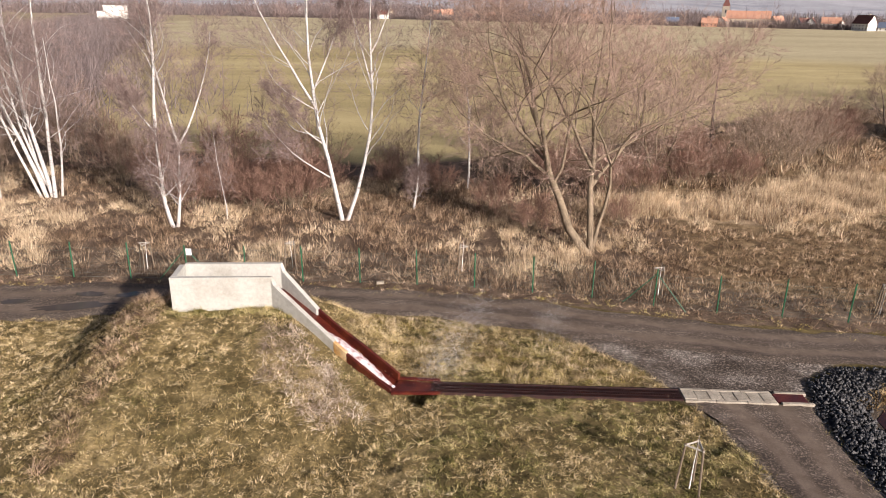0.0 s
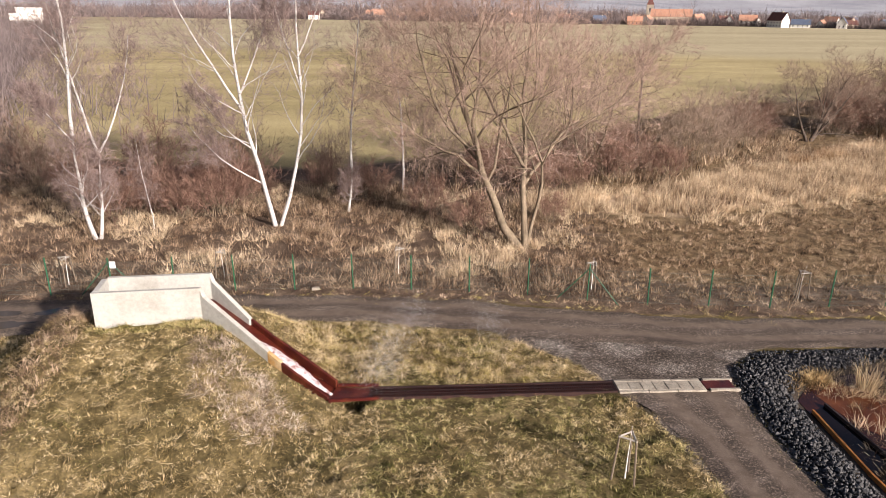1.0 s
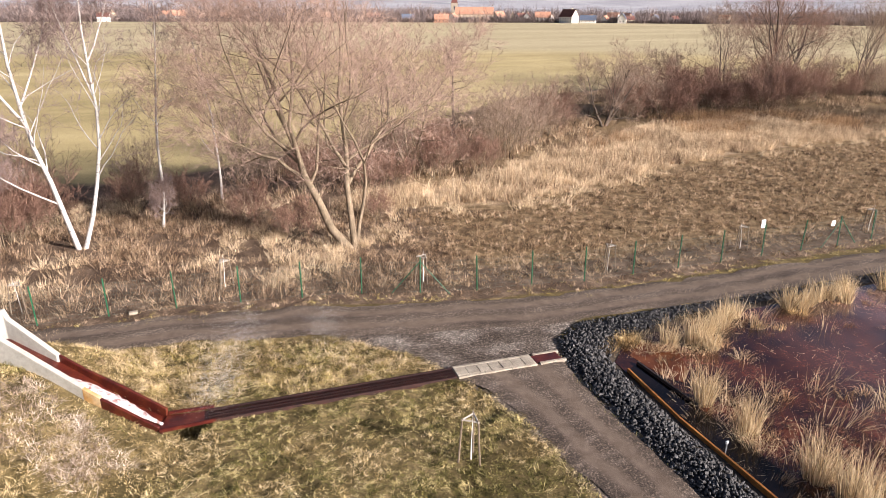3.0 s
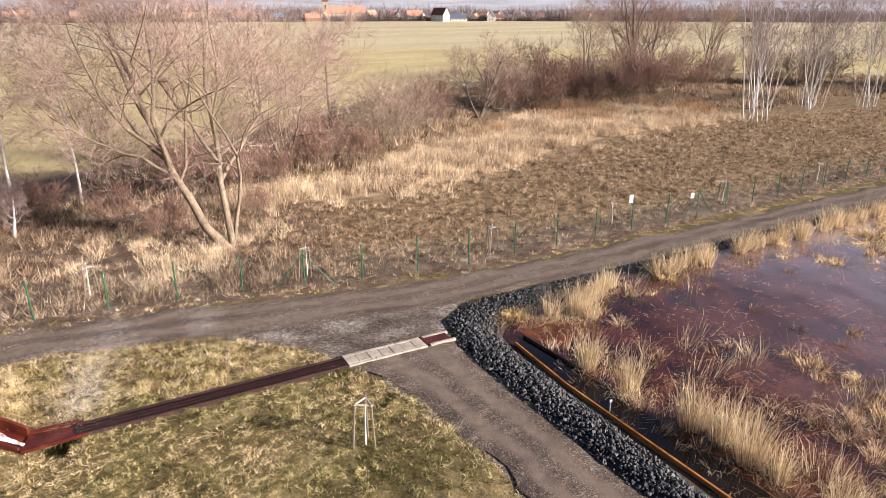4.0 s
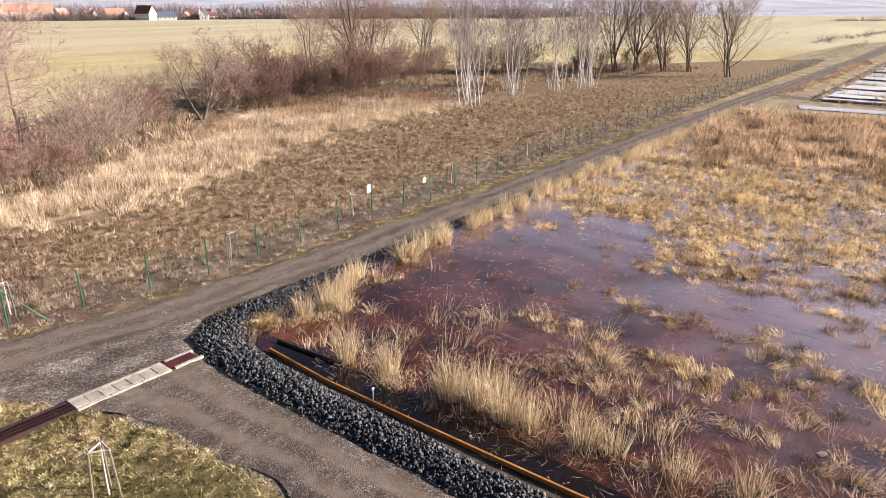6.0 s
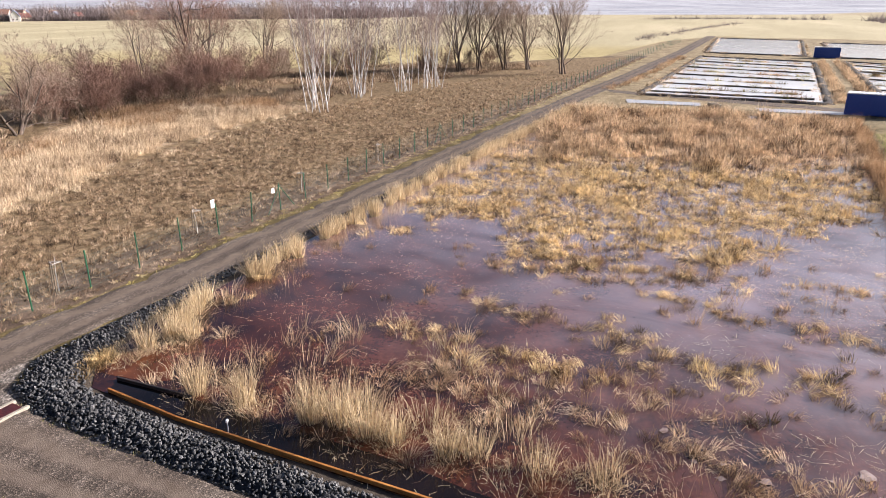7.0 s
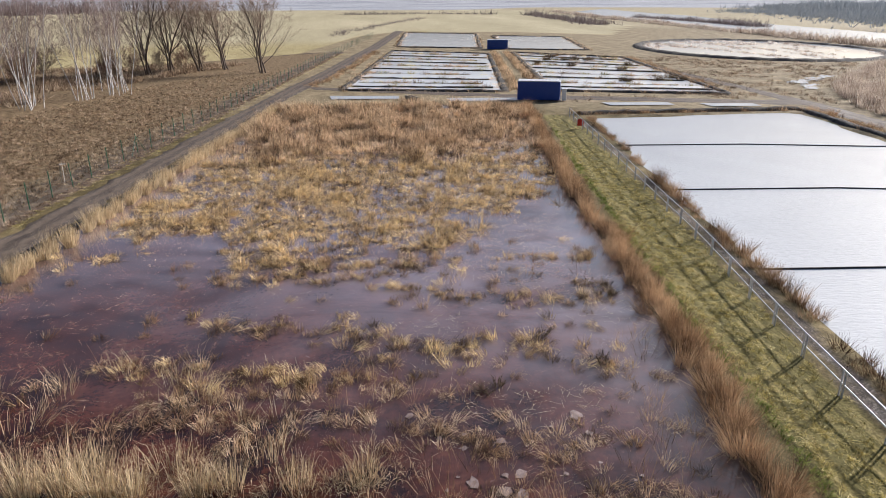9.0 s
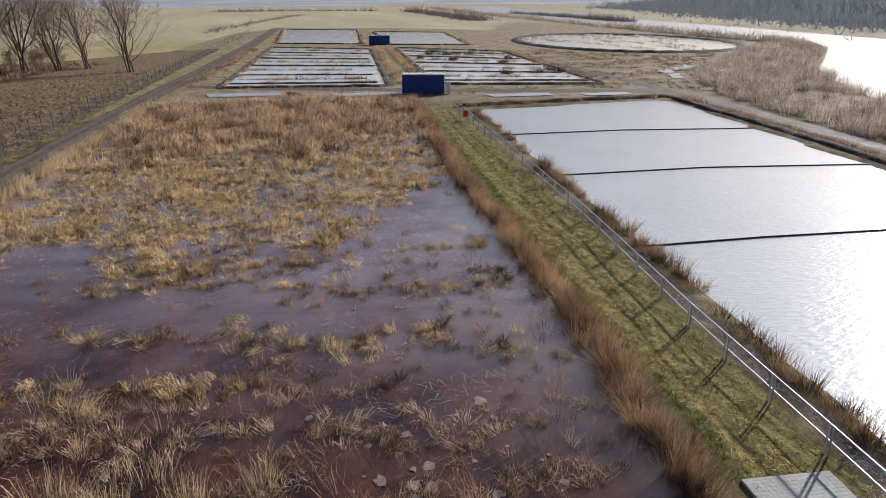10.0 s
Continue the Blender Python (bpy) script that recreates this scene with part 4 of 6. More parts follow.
stream = bmesh.new()
ST = []
for k in range(25):
    t = k / 24
    c = np.array([-2.35, 25.15, 1.42]) * (1 - t) + np.array([0.62, 22.72, 0.02]) * t
    w = 0.1 + 0.26 * math.sin(math.pi * min(1, t * 1.15)) + 0.03 * rng.normal()
    side = np.array([0.57, 0.82]) * w
    hump = 0.05 + 0.03 * rng.random()
    ST.append([stream.verts.new((*(c[:2] + side), c[2] + 0.015)), stream.verts.new((*(c[:2] + side * 0.2), c[2] + hump)), stream.verts.new((*(c[:2] - side), c[2] + 0.015))])
for u, v in zip(ST[:-1], ST[1:]):
    stream.faces.new((u[0], u[1], v[1], v[0])), stream.faces.new((u[1], u[2], v[2], v[1]))
bmesh.ops.recalc_face_normals(stream, faces=stream.faces)
part("stream", stream, MAT["foam"], basin, "white foaming water running down the chute")
pool = bmesh.new()
pool.faces.new([pool.verts.new(p) for p in ((0.4, 22.35, 0.06), (1.3, 22.25, 0.05), (2.2, 22.25, 0.05), (2.3, 22.9, 0.05), (1.5, 23.1, 0.05), (0.8, 23.25, 0.06))])
part("pool", pool, MAT["rust"], basin, "rust-red pool at the foot of the chute")
for sx, sy, ex, ey in ((0.45, 22.22, 2.3, 22.12), (0.85, 23.28, 2.4, 23.05)):
    bm = rod(bmesh.new(), (sx, sy, 0.12), (ex, ey, 0.1), 0.07, 5)
    part("pool_edge", bm, MAT["rust"], basin)

# ---- grated gutter and slab crossing ----
gutter = thing("drain_gutter", "rusty steel grating over a narrow drain in the grass", "drain", at=(2.1, 22.55, 0.03), turn=math.degrees(math.atan2(21.4 - 22.55, 11.45 - 2.1)))
GL = math.hypot(11.45 - 2.1, 21.4 - 22.55)
part("trough", boxed(0, GL, -0.36, 0.36, -0.1, 0.02), MAT["rust"], gutter)
for s in (-1, 1):
    part("edge_frame", boxed(0, GL, s * 0.36 - 0.03, s * 0.36 + 0.03, -0.05, 0.1), MAT["grate"], gutter)
PANELS = 9
grate_bm = bmesh.new()
pl = GL / PANELS
for k in range(12):
    u = 0.02 + k * (pl - 0.04) / 11
    box(grate_bm, u - 0.012, u + 0.012, -0.32, 0.32, 0.05, 0.085)
for v in (-0.3, -0.1, 0.1, 0.3):
    box(grate_bm, 0.01, pl - 0.01, v - 0.014, v + 0.014, 0.045, 0.08)
first = part("grate_panel", grate_bm, MAT["grate"], gutter)
for k in range(1, PANELS):
    o = first.copy()
    scene.collection.objects.link(o)
    o.location = (k * pl, 0, rng.normal(0, 0.004))
crossing = thing("slab_crossing", "worn concrete cover slabs across the track", "drain cover", at=(11.5, 21.4, 0.1), turn=math.degrees(math.atan2(20.75 - 21.4, 16.3 - 11.5)))
for k in range(7):
    w = 0.495
    part("slab", boxed(k * w + 0.008, (k + 1) * w - 0.008 + rng.normal(0, 0.004), -0.3, 0.3, -0.1, 0.03 + rng.normal(0, 0.005), 0.015), MAT["slab"], crossing)
part("grate_panel", boxed(3.5, 4.65, -0.3, 0.3, -0.1, 0.015), MAT["rust"], crossing, "rust-caked steel grate")
for s in (-1, 1):
    for a, b in ((0.0, 1.15), (1.17, 2.3), (2.32, 3.45), (3.6, 4.8)):
        part("kerb_strip", boxed(a, b, s * 0.38 - 0.07, s * 0.38 + 0.07, -0.1, 0.04 + rng.normal(0, 0.008), 0.015), MAT["slab"], crossing)

# ---- staked saplings ----
def staked_sapling(x, y, turn, h=1.55, guard=True):
    z = float(land(np.array([x]), np.array([y]))[0])
    e = thing("staked_sapling", "young white-painted sapling held by three wooden stakes", "sapling", "staked saplings", (x, y, z), turn)
    foot = [(0.42 * math.cos(a), 0.42 * math.sin(a)) for a in (0.5, 2.6, 4.7)]
    head = [(0.3 * math.cos(a), 0.3 * math.sin(a)) for a in (0.5, 2.6, 4.7)]
    for a, b in zip(foot, head):
        part("stake", rod(bmesh.new(), (*a, -0.1), (*b, h), 0.035, 6), MAT["wood"], e)
    for k in range(3):
        a, b = Vector((*head[k], h - 0.06)), Vector((*head[(k + 1) % 3], h - 0.06))
        part("crossbar", rod(bmesh.new(), a + (a - b) * 0.08, b + (b - a) * 0.08, 0.035, 4), MAT["pale_wood"], e)
    r = np.random.default_rng(int(abs(x * 10)))
    pts, rad, _ = limb(r, (0.05, 0.02, -0.05), (0, 0, 1), h + 0.35, 0.028, 7, 0.03)
    child(new("trunk", tube_mesh("trunk", [(pts, rad)], MAT["trunk_guard"], 6)), e)
    return e


staked_sapling(9.45, 16.3, 20, 1.65)
for x, y, t in ((-12.6, 36.0, 5), (-4.7, 35.7, 40), (4.7, 34.7, 80), (14.4, 30.9, 10), (24.6, 28.0, 60), (34.4, 27.4, 30), (45.2, 26.3, 0), (57.3, 25.4, 20)):
    staked_sapling(x, y, t)

# ---- mesh fence along the road ----
fence = thing("mesh_fence", "green steel post fence with fine wire mesh beside the road", "fence")
FP, FA = along(FENCE, 3.03, 42.15 - 3.03 * 13)
post_bm = rod(bmesh.new(), (0, 0, -0.2), (0, 0, 1.95), 0.036, 6)
rod(post_bm, (0, 0, 1.95), (0, 0, 1.98), 0.034, 6)
first = part("post", post_bm, MAT["green_steel"], fence)
first.matrix_basis = pose(FP[0][0], FP[0][1], 0)
for (x, y) in FP[1:]:
    o = first.copy()
    scene.collection.objects.link(o)
    o.matrix_basis = pose(x, y, rng.normal(0, 0.03), rng.normal(0, 1.2), rng.normal(0, 1.2), rng.random() * 360)
for tx, ty in ((14.7, 29.1), (-9.8, 34.3), (39.6, 25.3), (66.5, 23.1), (109, 19.2)):
    k = int(np.argmin(np.hypot(FP[:, 0] - tx, FP[:, 1] - ty)))
    (x, y), a = FP[k], FA[k]
    for s in (-1, 1):
        part("brace", rod(bmesh.new(), (x, y, 1.75), (x + s * 1.55 * math.cos(a), y + s * 1.55 * math.sin(a) - 0.06, -0.05), 0.024, 6), MAT["green_steel"], fence)
wv, wf = [], []
def wire_strip(a, b, w):
    i = len(wv)
    d = np.array(b) - np.array(a)
    s = np.array([0, 0, w / 2]) if abs(d[2]) < 0.5 else np.array([w / 2, 0, 0])
    wv.extend([a - s, a + s, b + s, b - s])
    wf.append((i, i + 1, i + 2, i + 3))
for k in range(len(FP) - 1):
    a, b = np.array([*FP[k], 0]), np.array([*FP[k + 1], 0])
    for h in (0.08, 0.3, 0.5, 0.7, 0.9, 1.1, 1.3, 1.5, 1.7):
        wire_strip(a + [0, 0, h], b + [0, 0, h], 0.005 if 0.1 < h < 1.7 else 0.008)
    for t in np.linspace(0, 1, 25)[1:-1]:
        p = a + (b - a) * t
        wire_strip(p + [0, 0, 0.05], p + [0, 0, 1.72], 0.004)
child(new("wire_mesh", fast_mesh("wire_mesh", np.array(wv), [np.array(wf)], MAT["wire"])), fence)
for x, y, z, w, h in ((-9.75, 34.2, 1.62, 0.3, 0.36), (39.6, 25.2, 1.6, 0.3, 0.34), (34.3, 26.0, 2.05, 0.3, 0.5)):
    s = thing("fence_sign", "small blank white board fixed to the fence", "sign", at=(x, y, z), turn=-8)
    part("board", boxed(-w / 2, w / 2, -0.05, -0.03, -h / 2, h / 2, 0.004), MAT["white_sign"], s)
    part("bracket", boxed(-0.02, 0.02, -0.03, 0.03, -h / 2, h / 2), MAT["green_steel"], s)
stone_base = thing("marker_stone", "small pale concrete block at a fence post", "stone", at=(0.15, 33.2, 0.05))
part("block", boxed(-0.2, 0.2, -0.12, 0.12, -0.05, 0.1, 0.03), MAT["slab"], stone_base)

# ---- inlet channel boards ----
channel = thing("inlet_channel", "low ochre-coated boards edging the dark inlet channel", "channel edging")
WEST = [(18.0, 18.6), (17.3, 15), (16.83, 10.9), (16.5, 7.9), (16.2, 5), (15.9, 0), (15.6, -5)]
EAST = [(18.75, 18.9), (18.55, 15.4)]
for line, mat, lab in ((WEST, MAT["orange_board"], ""), (EAST, MAT["dark_board"], "dark stained edging board")):
    for a, b in zip(line[:-1], line[1:]):
        d = Vector((b[0] - a[0], b[1] - a[1], 0))
        bm = boxed(0, d.length, -0.045, 0.045, -0.1, 0.14, 0.01)
        o = part("board", bm, mat, channel, lab)
        o.matrix_basis = pose(a[0], a[1], 0, 0, 0, math.degrees(math.atan2(d.y, d.x)))
gauge = thing("water_gauge", "thin grey measuring post standing in the channel", "gauge", at=(17.12, 12.8, 0))
part("rod", rod(bmesh.new(), (0, 0, -0.1), (0, 0, 0.55), 0.02, 6), MAT["galv"], gauge)
part("cap", boxed(-0.06, 0.06, -0.03, 0.03, 0.5, 0.6, 0.01), MAT["galv"], gauge)

# ---- railing on the dyke ----
railing = thing("railing", "galvanised two-rail guard railing with doubled posts", "railing")
RP, RA = along(RAIL, 2.9, 0.2)
for z, r in ((1.08, 0.03), (0.55, 0.028)):
    for a, b in zip(RP[:-1], RP[1:]):
        part("rail", rod(bmesh.new(), (*a, z + 0.05), (*b, z + 0.05), r, 6), MAT["galv"], railing)
pb = boxed(-0.03, 0.03, -0.03, 0.03, -0.3, 1.12, 0.006)
first = part("post", pb, MAT["galv"], railing)
first.matrix_basis = pose(*RP[0], 0)
for (x, y), a in zip(RP, RA):
    for s in (-1, 1):
        o = first.copy()
        scene.collection.objects.link(o)
        o.matrix_basis = pose(x + s * 0.09 * math.cos(a), y + s * 0.09 * math.sin(a), 0, 0, 0, math.degrees(a))
lifebuoy = thing("warning_board", "small red warning board hung on the railing", "sign", at=(76.8, -22.65, 0.75), turn=84)
part("board", boxed(-0.35, 0.35, -0.03, 0.03, -0.4, 0.35, 0.02), MAT["red_sign"], lifebuoy)
ramp_slab = thing("ramp_slab", "perforated concrete ramp slab at the end of the dyke", "slab", at=(14.3, -13.7, 0.03), turn=-7)
part("deck", boxed(-1.1, 1.1, -1.45, 1.35, -0.2, 0.06, 0.02), MAT["concrete"], ramp_slab)
hole_bm = bmesh.new()
for i in range(14):
    for j in range(18):
        u, v = -1.0 + i * 0.154, -1.35 + j * 0.154
        box(hole_bm, u - 0.035, u + 0.035, v - 0.035, v + 0.035, 0.055, 0.066)
part("knob_grid", hole_bm, MAT["concrete"], ramp_slab, "small raised studs of the deck")

rubble = tagged(new("slab_rubble", None), "black broken stones at the foot of the ramp slab", "stone bank")
rr = np.random.default_rng(23)
for n in range(150):
    x = 11.5 + 4.6 * rr.random()
    y = -15.75 - 0.12 * (x - 12) - 1.5 * rr.random()
    sb = bmesh.new()
    for _ in range(9):
        d = Vector(rr.normal(0, 1, 3)).normalized() * (0.08 + 0.07 * rr.random())
        sb.verts.new((x + d.x, y + d.y, 0.06 + d.z * 0.7))
    bmesh.ops.convex_hull(sb, input=sb.verts)
    part("stone", sb, MAT["stone"], rubble)

# ---- baffle booms in the basin ----
for pts in ([(67.2, -23.6), (66.5, -36.7), (64.2, -48.9), (63.8, -52)], [(50.2, -21.8), (49.5, -35.1), (47.2, -47.6), (46.9, -49.5)], [(33.9, -19.8), (33.5, -27.7), (32.7, -35.7), (31.5, -46.8)]):
    bx = thing("floating_boom", "dark floating boom stretched across the basin", "boom", "booms across the basin")
    for a, b in zip(pts[:-1], pts[1:]):
        part("float", rod(bmesh.new(), (*a, 0.03), (*b, 0.03), 0.065, 6), MAT["dark_board"], bx)


# ---- containers ----
def container(x, y, turn, length=6.06, depth=2.44, h=2.6, cabinet=True):
    e = thing("site_container", "blue corrugated steel site container with a pale roof", "container", "blue containers", (x, y, 0.1), turn)
    bm = boxed(0, length, 0, depth, 0, h, 0.03)
    part("body", bm, MAT["blue"], e)
    rib = boxed(-0.04, 0.04, -0.03, 0.0, 0.15, h - 0.15)
    f = part("rib", rib, MAT["blue"], e)
    for k in range(1, 20):
        o = f.copy()
        scene.collection.objects.link(o)
        o.matrix_basis = pose(k * length / 20, 0, 0)
    f.matrix_basis = pose(0.02, 0, 0)
    part("roof", boxed(-0.06, length + 0.06, -0.06, depth + 0.06, h, h + 0.1, 0.02), MAT["blue_roof"], e)
    for cx in (0.06, length - 0.06):
        part("corner_post", boxed(cx - 0.08, cx + 0.08, -0.05, 0.03, 0, h), MAT["blue"], e)
    for k in range(12):
        part("roof_wave", boxed(k * length / 12, k * length / 12 + 0.2, -0.07, depth + 0.07, h + 0.1, h + 0.14, 0.01), MAT["blue_roof"], e)
    if cabinet:
        c = thing("switch_cabinet", "white outdoor switch cabinet beside the blue container", "cabinet", at=(x + (length + 0.35) * math.cos(radians(turn)), y + (length + 0.35) * math.sin(radians(turn)), 0.1), turn=turn)
        part("body", boxed(0, 0.6, 0, 0.5, 0, 1.6, 0.02), MAT["white_sign"], c)
        part("roof", boxed(-0.1, 0.75, -0.08, 0.6, 1.6, 1.72, 0.02), MAT["white_sign"], c)
        m = thing("antenna_mast", "thin grey mast beside the blue container", "mast", at=(x + (length + 0.1) * math.cos(radians(turn)), y + (length + 0.1) * math.sin(radians(turn)), 0.1))
        part("pole", rod(bmesh.new(), (0, 0, 0), (0, 0, 5.2), 0.04, 6, 0.02), MAT["galv"], m)
        part("base", boxed(-0.12, 0.12, -0.12, 0.12, -0.05, 0.1), MAT["galv"], m)


container(100.9, -20.2, -106)
container(211.5, -33.0, -96, 6.06, 2.44, 2.6, False)

# ---- far treatment cells ----
def lerp2(a, b, t):
    return (a[0] + (b[0] - a[0]) * t, a[1] + (b[1] - a[1]) * t)


def bank(name, line, width, height, mat, label, group=""):
    """A low earth or rubble bank along a line."""
    q, a = along(line, 1.5)
    n = len(q)
    k = np.array([-0.5, -0.25, 0.0, 0.25, 0.5])
    nrm = np.stack([-np.sin(a), np.cos(a)], 1)
    p = q[:, None] + nrm[:, None] * (k * width)[None, :, None] * (0.85 + 0.3 * rng.random((n, 1, 1)))
    z = np.array([-0.1, 0.75, 1.0, 0.75, -0.1])[None] * height * (0.8 + 0.4 * rng.random((n, 1))) + 0.0
    i = np.arange(n * 5).reshape(n, 5)
    f = np.stack([i[:-1, :-1], i[1:, :-1], i[1:, 1:], i[:-1, 1:]], -1).reshape(-1, 4)
    return tagged(new(name, fast_mesh(name, np.concatenate([p, z[..., None]], -1), [f[:, ::-1]], mat, False)), label, "bank", group)


def lerp_line(a, b, n):
    return [lerp2(a, b, 0.02 * (n % 3)), lerp2(a, b, 0.98 - 0.06 * (n % 4))]


CELL_L = [(115.0, 6.0), (110.8, -20.2), (193.3, -30.5), (207.5, -4.5)]
CELL_R = [(111.0, -28.0), (104.5, -54.5), (176.0, -62.5), (197.5, -38.0)]
POND_A = [(225.7, -6.3), (216.5, -31.6), (313.4, -43.8), (328.2, -12.9)]
POND_B = [(211.5, -39.3), (204.6, -62), (282.8, -75), (295.6, -48.2)]
CELL_EDGES = []
for q in (CELL_L, CELL_R, POND_A, POND_B):
    CELL_EDGES.append(q)
    sheet("cell_water", q, 0.08, MAT["cell_water"], "shallow water of a planted treatment cell, whitened by painted sky reflection")
    bank("rubble_bank", q + q[:1], 1.6, 0.35, MAT["bank"], "dark rubble bank round a treatment cell", "cell banks")
row_tufts = []
for q, fr in ((CELL_L, (0.05, 0.12, 0.2, 0.3, 0.4, 0.5, 0.6, 0.7, 0.8, 0.9)), (CELL_R, (0.06, 0.14, 0.24, 0.34, 0.46, 0.56, 0.66, 0.76, 0.86, 0.94))):
    for n, t in enumerate(fr):
        a, b = lerp2(q[0], q[3], t), lerp2(q[1], q[2], t)
        a, b = lerp2(a, b, 0.03), lerp2(a, b, 0.97 - 0.05 * (n % 2))
        if n % 2 == 0:
            bank("rubble_bank", [a, b], 0.9, 0.3, MAT["bank"], "dark dividing bank in a treatment cell", "cell banks")
        else:
            bank("mud_bank", lerp_line(a, b, n), 0.5, 0.12, MAT["bank"], "low muddy dividing bank in a treatment cell", "cell banks")
        for _ in range(34 if n % 2 else 20):
            s = rng.random()
            row_tufts.append(lerp2(lerp2(a, b, s), lerp2(q[3], q[0], 0.5), 0.01 * rng.normal()))
row_tufts = np.array(row_tufts)
tuft_field("cell_sedge", row_tufts[::2], 40, 0.8, 0.25 + 0.9 * rng.random(len(row_tufts[::2])) ** 2, 0.05, 0.6, MAT["reed_russet"], "clumps of sedge in rows across the treatment cells", z=0.05)
tuft_field("cell_sedge", row_tufts[1::2], 40, 0.8, 0.25 + 0.8 * rng.random(len(row_tufts[1::2])) ** 2, 0.05, 0.7, MAT["green_blade"], "olive waterweed along the dividing banks", z=0.05)
bush = np.array([lerp2(lerp2(CELL_R[0], CELL_R[3], t), lerp2(CELL_R[1], CELL_R[2], t), u) for t, u in ((0.2, 0.55), (0.24, 0.8), (0.26, 0.95), (0.5, 0.72), (0.56, 0.35), (0.58, 0.1), (0.74, 0.25), (0.76, 0.4), (0.78, 0.5), (0.8, 0.62), (0.86, 0.3), (0.3, 0.92), (0.66, 0.85))])
tuft_field("dark_clump", np.repeat(bush, 3, 0) + rng.normal(0, 0.5, (len(bush) * 3, 2)), 60, 0.7, 1.3, 0.06, 0.6, MAT["dark_green"], "dark rush clumps in the far cells", z=0.05)
for x, y, w, l in ((104.0, 7.0, 3.0, 10.0), (100.5, -10.5, 2.5, 12.0), (94.0, -32.0, 2.2, 9.0), (91.8, -45.5, 2.2, 7.0)):
    sheet("ditch_water", [(x, y), (x + w * 1.3, y + 0.5), (x + w, y - l), (x - 0.4, y - l)], 0.09, MAT["sky_silver_water"], "narrow strip of shallow ditch water")
bank("rubble_bank", [(87.0, -25.5), (88.0, -55.5)], 1.6, 0.5, MAT["bank"], "dark rubble bank at the head of the basin", "cell banks")
bank("rubble_bank", [(87.0, -55.5), (60, -52.6), (15, -45.5)], 1.8, 0.45, MAT["bank"], "weedy rubble bank along the basin", "cell banks")
OVAL = [(207 + 46 * math.cos(a) * 0.95 + 16 * math.sin(a), -114 + 30 * math.sin(a) - 16 * math.cos(a)) for a in np.linspace(0, math.tau, 36, endpoint=False)]
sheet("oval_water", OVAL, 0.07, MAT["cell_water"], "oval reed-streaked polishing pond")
bank("earth_bank", OVAL + OVAL[:1], 4.0, 0.6, MAT["bank"], "earth bank round the oval pond", "cell banks")
rf = np.random.default_rng(88)
FLOOD = [(119, -75, 3.5, 1.5), (123, -80, 3.5, 1.4), (114, -73.5, 2.6, 1.2), (127, -85, 3, 1.2), (110, -71.5, 2, 1)]
for x, y, a, b in FLOOD:
    ta = np.linspace(0, math.tau, 36, endpoint=False)
    rr = 1 + 0.45 * np.sin(3 * ta + rf.random() * 6) * rf.random() + 0.25 * np.sin(7 * ta + rf.random() * 6) + rf.normal(0, 0.06, 36)
    sheet("flood_water", [(x + a * r * math.cos(t) * 0.75 - b * r * math.sin(t) * 0.66, y - a * r * math.cos(t) * 0.66 - b * r * math.sin(t) * 0.75) for t, r in zip(ta, rr)], 0.12, MAT["sky_silver_water"], "shallow flood water in a grassy hollow")


culvert = thing("culvert_head", "small pale concrete culvert head in the grass", "culvert", at=(102.9, -4.8, 0), turn=20)
part("wing", boxed(-1.6, 1.6, -0.45, -0.25, -0.2, 0.55, 0.03), MAT["slab"], culvert)
part("wing", boxed(-1.6, 1.6, 0.25, 0.45, -0.2, 0.55, 0.03), MAT["slab"], culvert)
part("bed", boxed(-1.6, 1.6, -0.24, 0.24, -0.2, 0.12), MAT["dark_board"], culvert)

# ---- village ----
def house(x, y, w, d, h, roof_h, turn, wall_mat, roof_mat, label, rows=1):
    e = thing("house", label, "house", "village houses", (x, y, float(land(np.array([x]), np.array([y]))[0])), turn)
    bm = boxed(-w / 2, w / 2, -d / 2, d / 2, -1, h)
    vs = [bm.verts.new(p) for p in ((-w / 2, -d / 2, h), (-w / 2, d / 2, h), (-w / 2, 0, h + roof_h * 0.97), (w / 2, -d / 2, h), (w / 2, d / 2, h), (w / 2, 0, h + roof_h * 0.97))]
    bm.faces.new(vs[:3]), bm.faces.new(vs[3:])
    part("wall", bm, wall_mat, e)
    rb = bmesh.new()
    o = 0.5
    for s in (-1, 1):
        a = [rb.verts.new(p) for p in ((-w / 2 - o, s * (d / 2 + o), h - 0.4), (w / 2 + o, s * (d / 2 + o), h - 0.4), (w / 2 + o, 0, h + roof_h), (-w / 2 - o, 0, h + roof_h))]
        b = [rb.verts.new(v.co + Vector((0, 0, 0.25))) for v in a]
        for q in ((a[::-1]), b, (a[0], a[1], b[1], b[0]), (a[1], a[2], b[2], b[1]), (a[3], a[0], b[0], b[3])):
            rb.faces.new(q)
    bmesh.ops.recalc_face_normals(rb, faces=rb.faces)
    part("roof", rb, roof_mat, e)
    part("chimney", boxed(w * 0.2, w * 0.2 + 0.9, -0.5, 0.5, h + roof_h * 0.6, h + roof_h + 1.2), MAT["cream"], e)
    for f in range(rows):
        for k in range(max(2, int(w / 4))):
            u = -w / 2 + (k + 0.5) * w / max(2, int(w / 4))
            part("window", boxed(u - 0.6, u + 0.6, -d / 2 - 0.06, -d / 2 + 0.02, 1.2 + 3 * f, 2.7 + 3 * f), MAT["glass_dark"], e)
    for u in (-1.8, 1.8):
        part("window", boxed(-w / 2 - 0.06, -w / 2 + 0.02, u - 0.6, u + 0.6, 1.2, 2.7), MAT["glass_dark"], e)
    return e


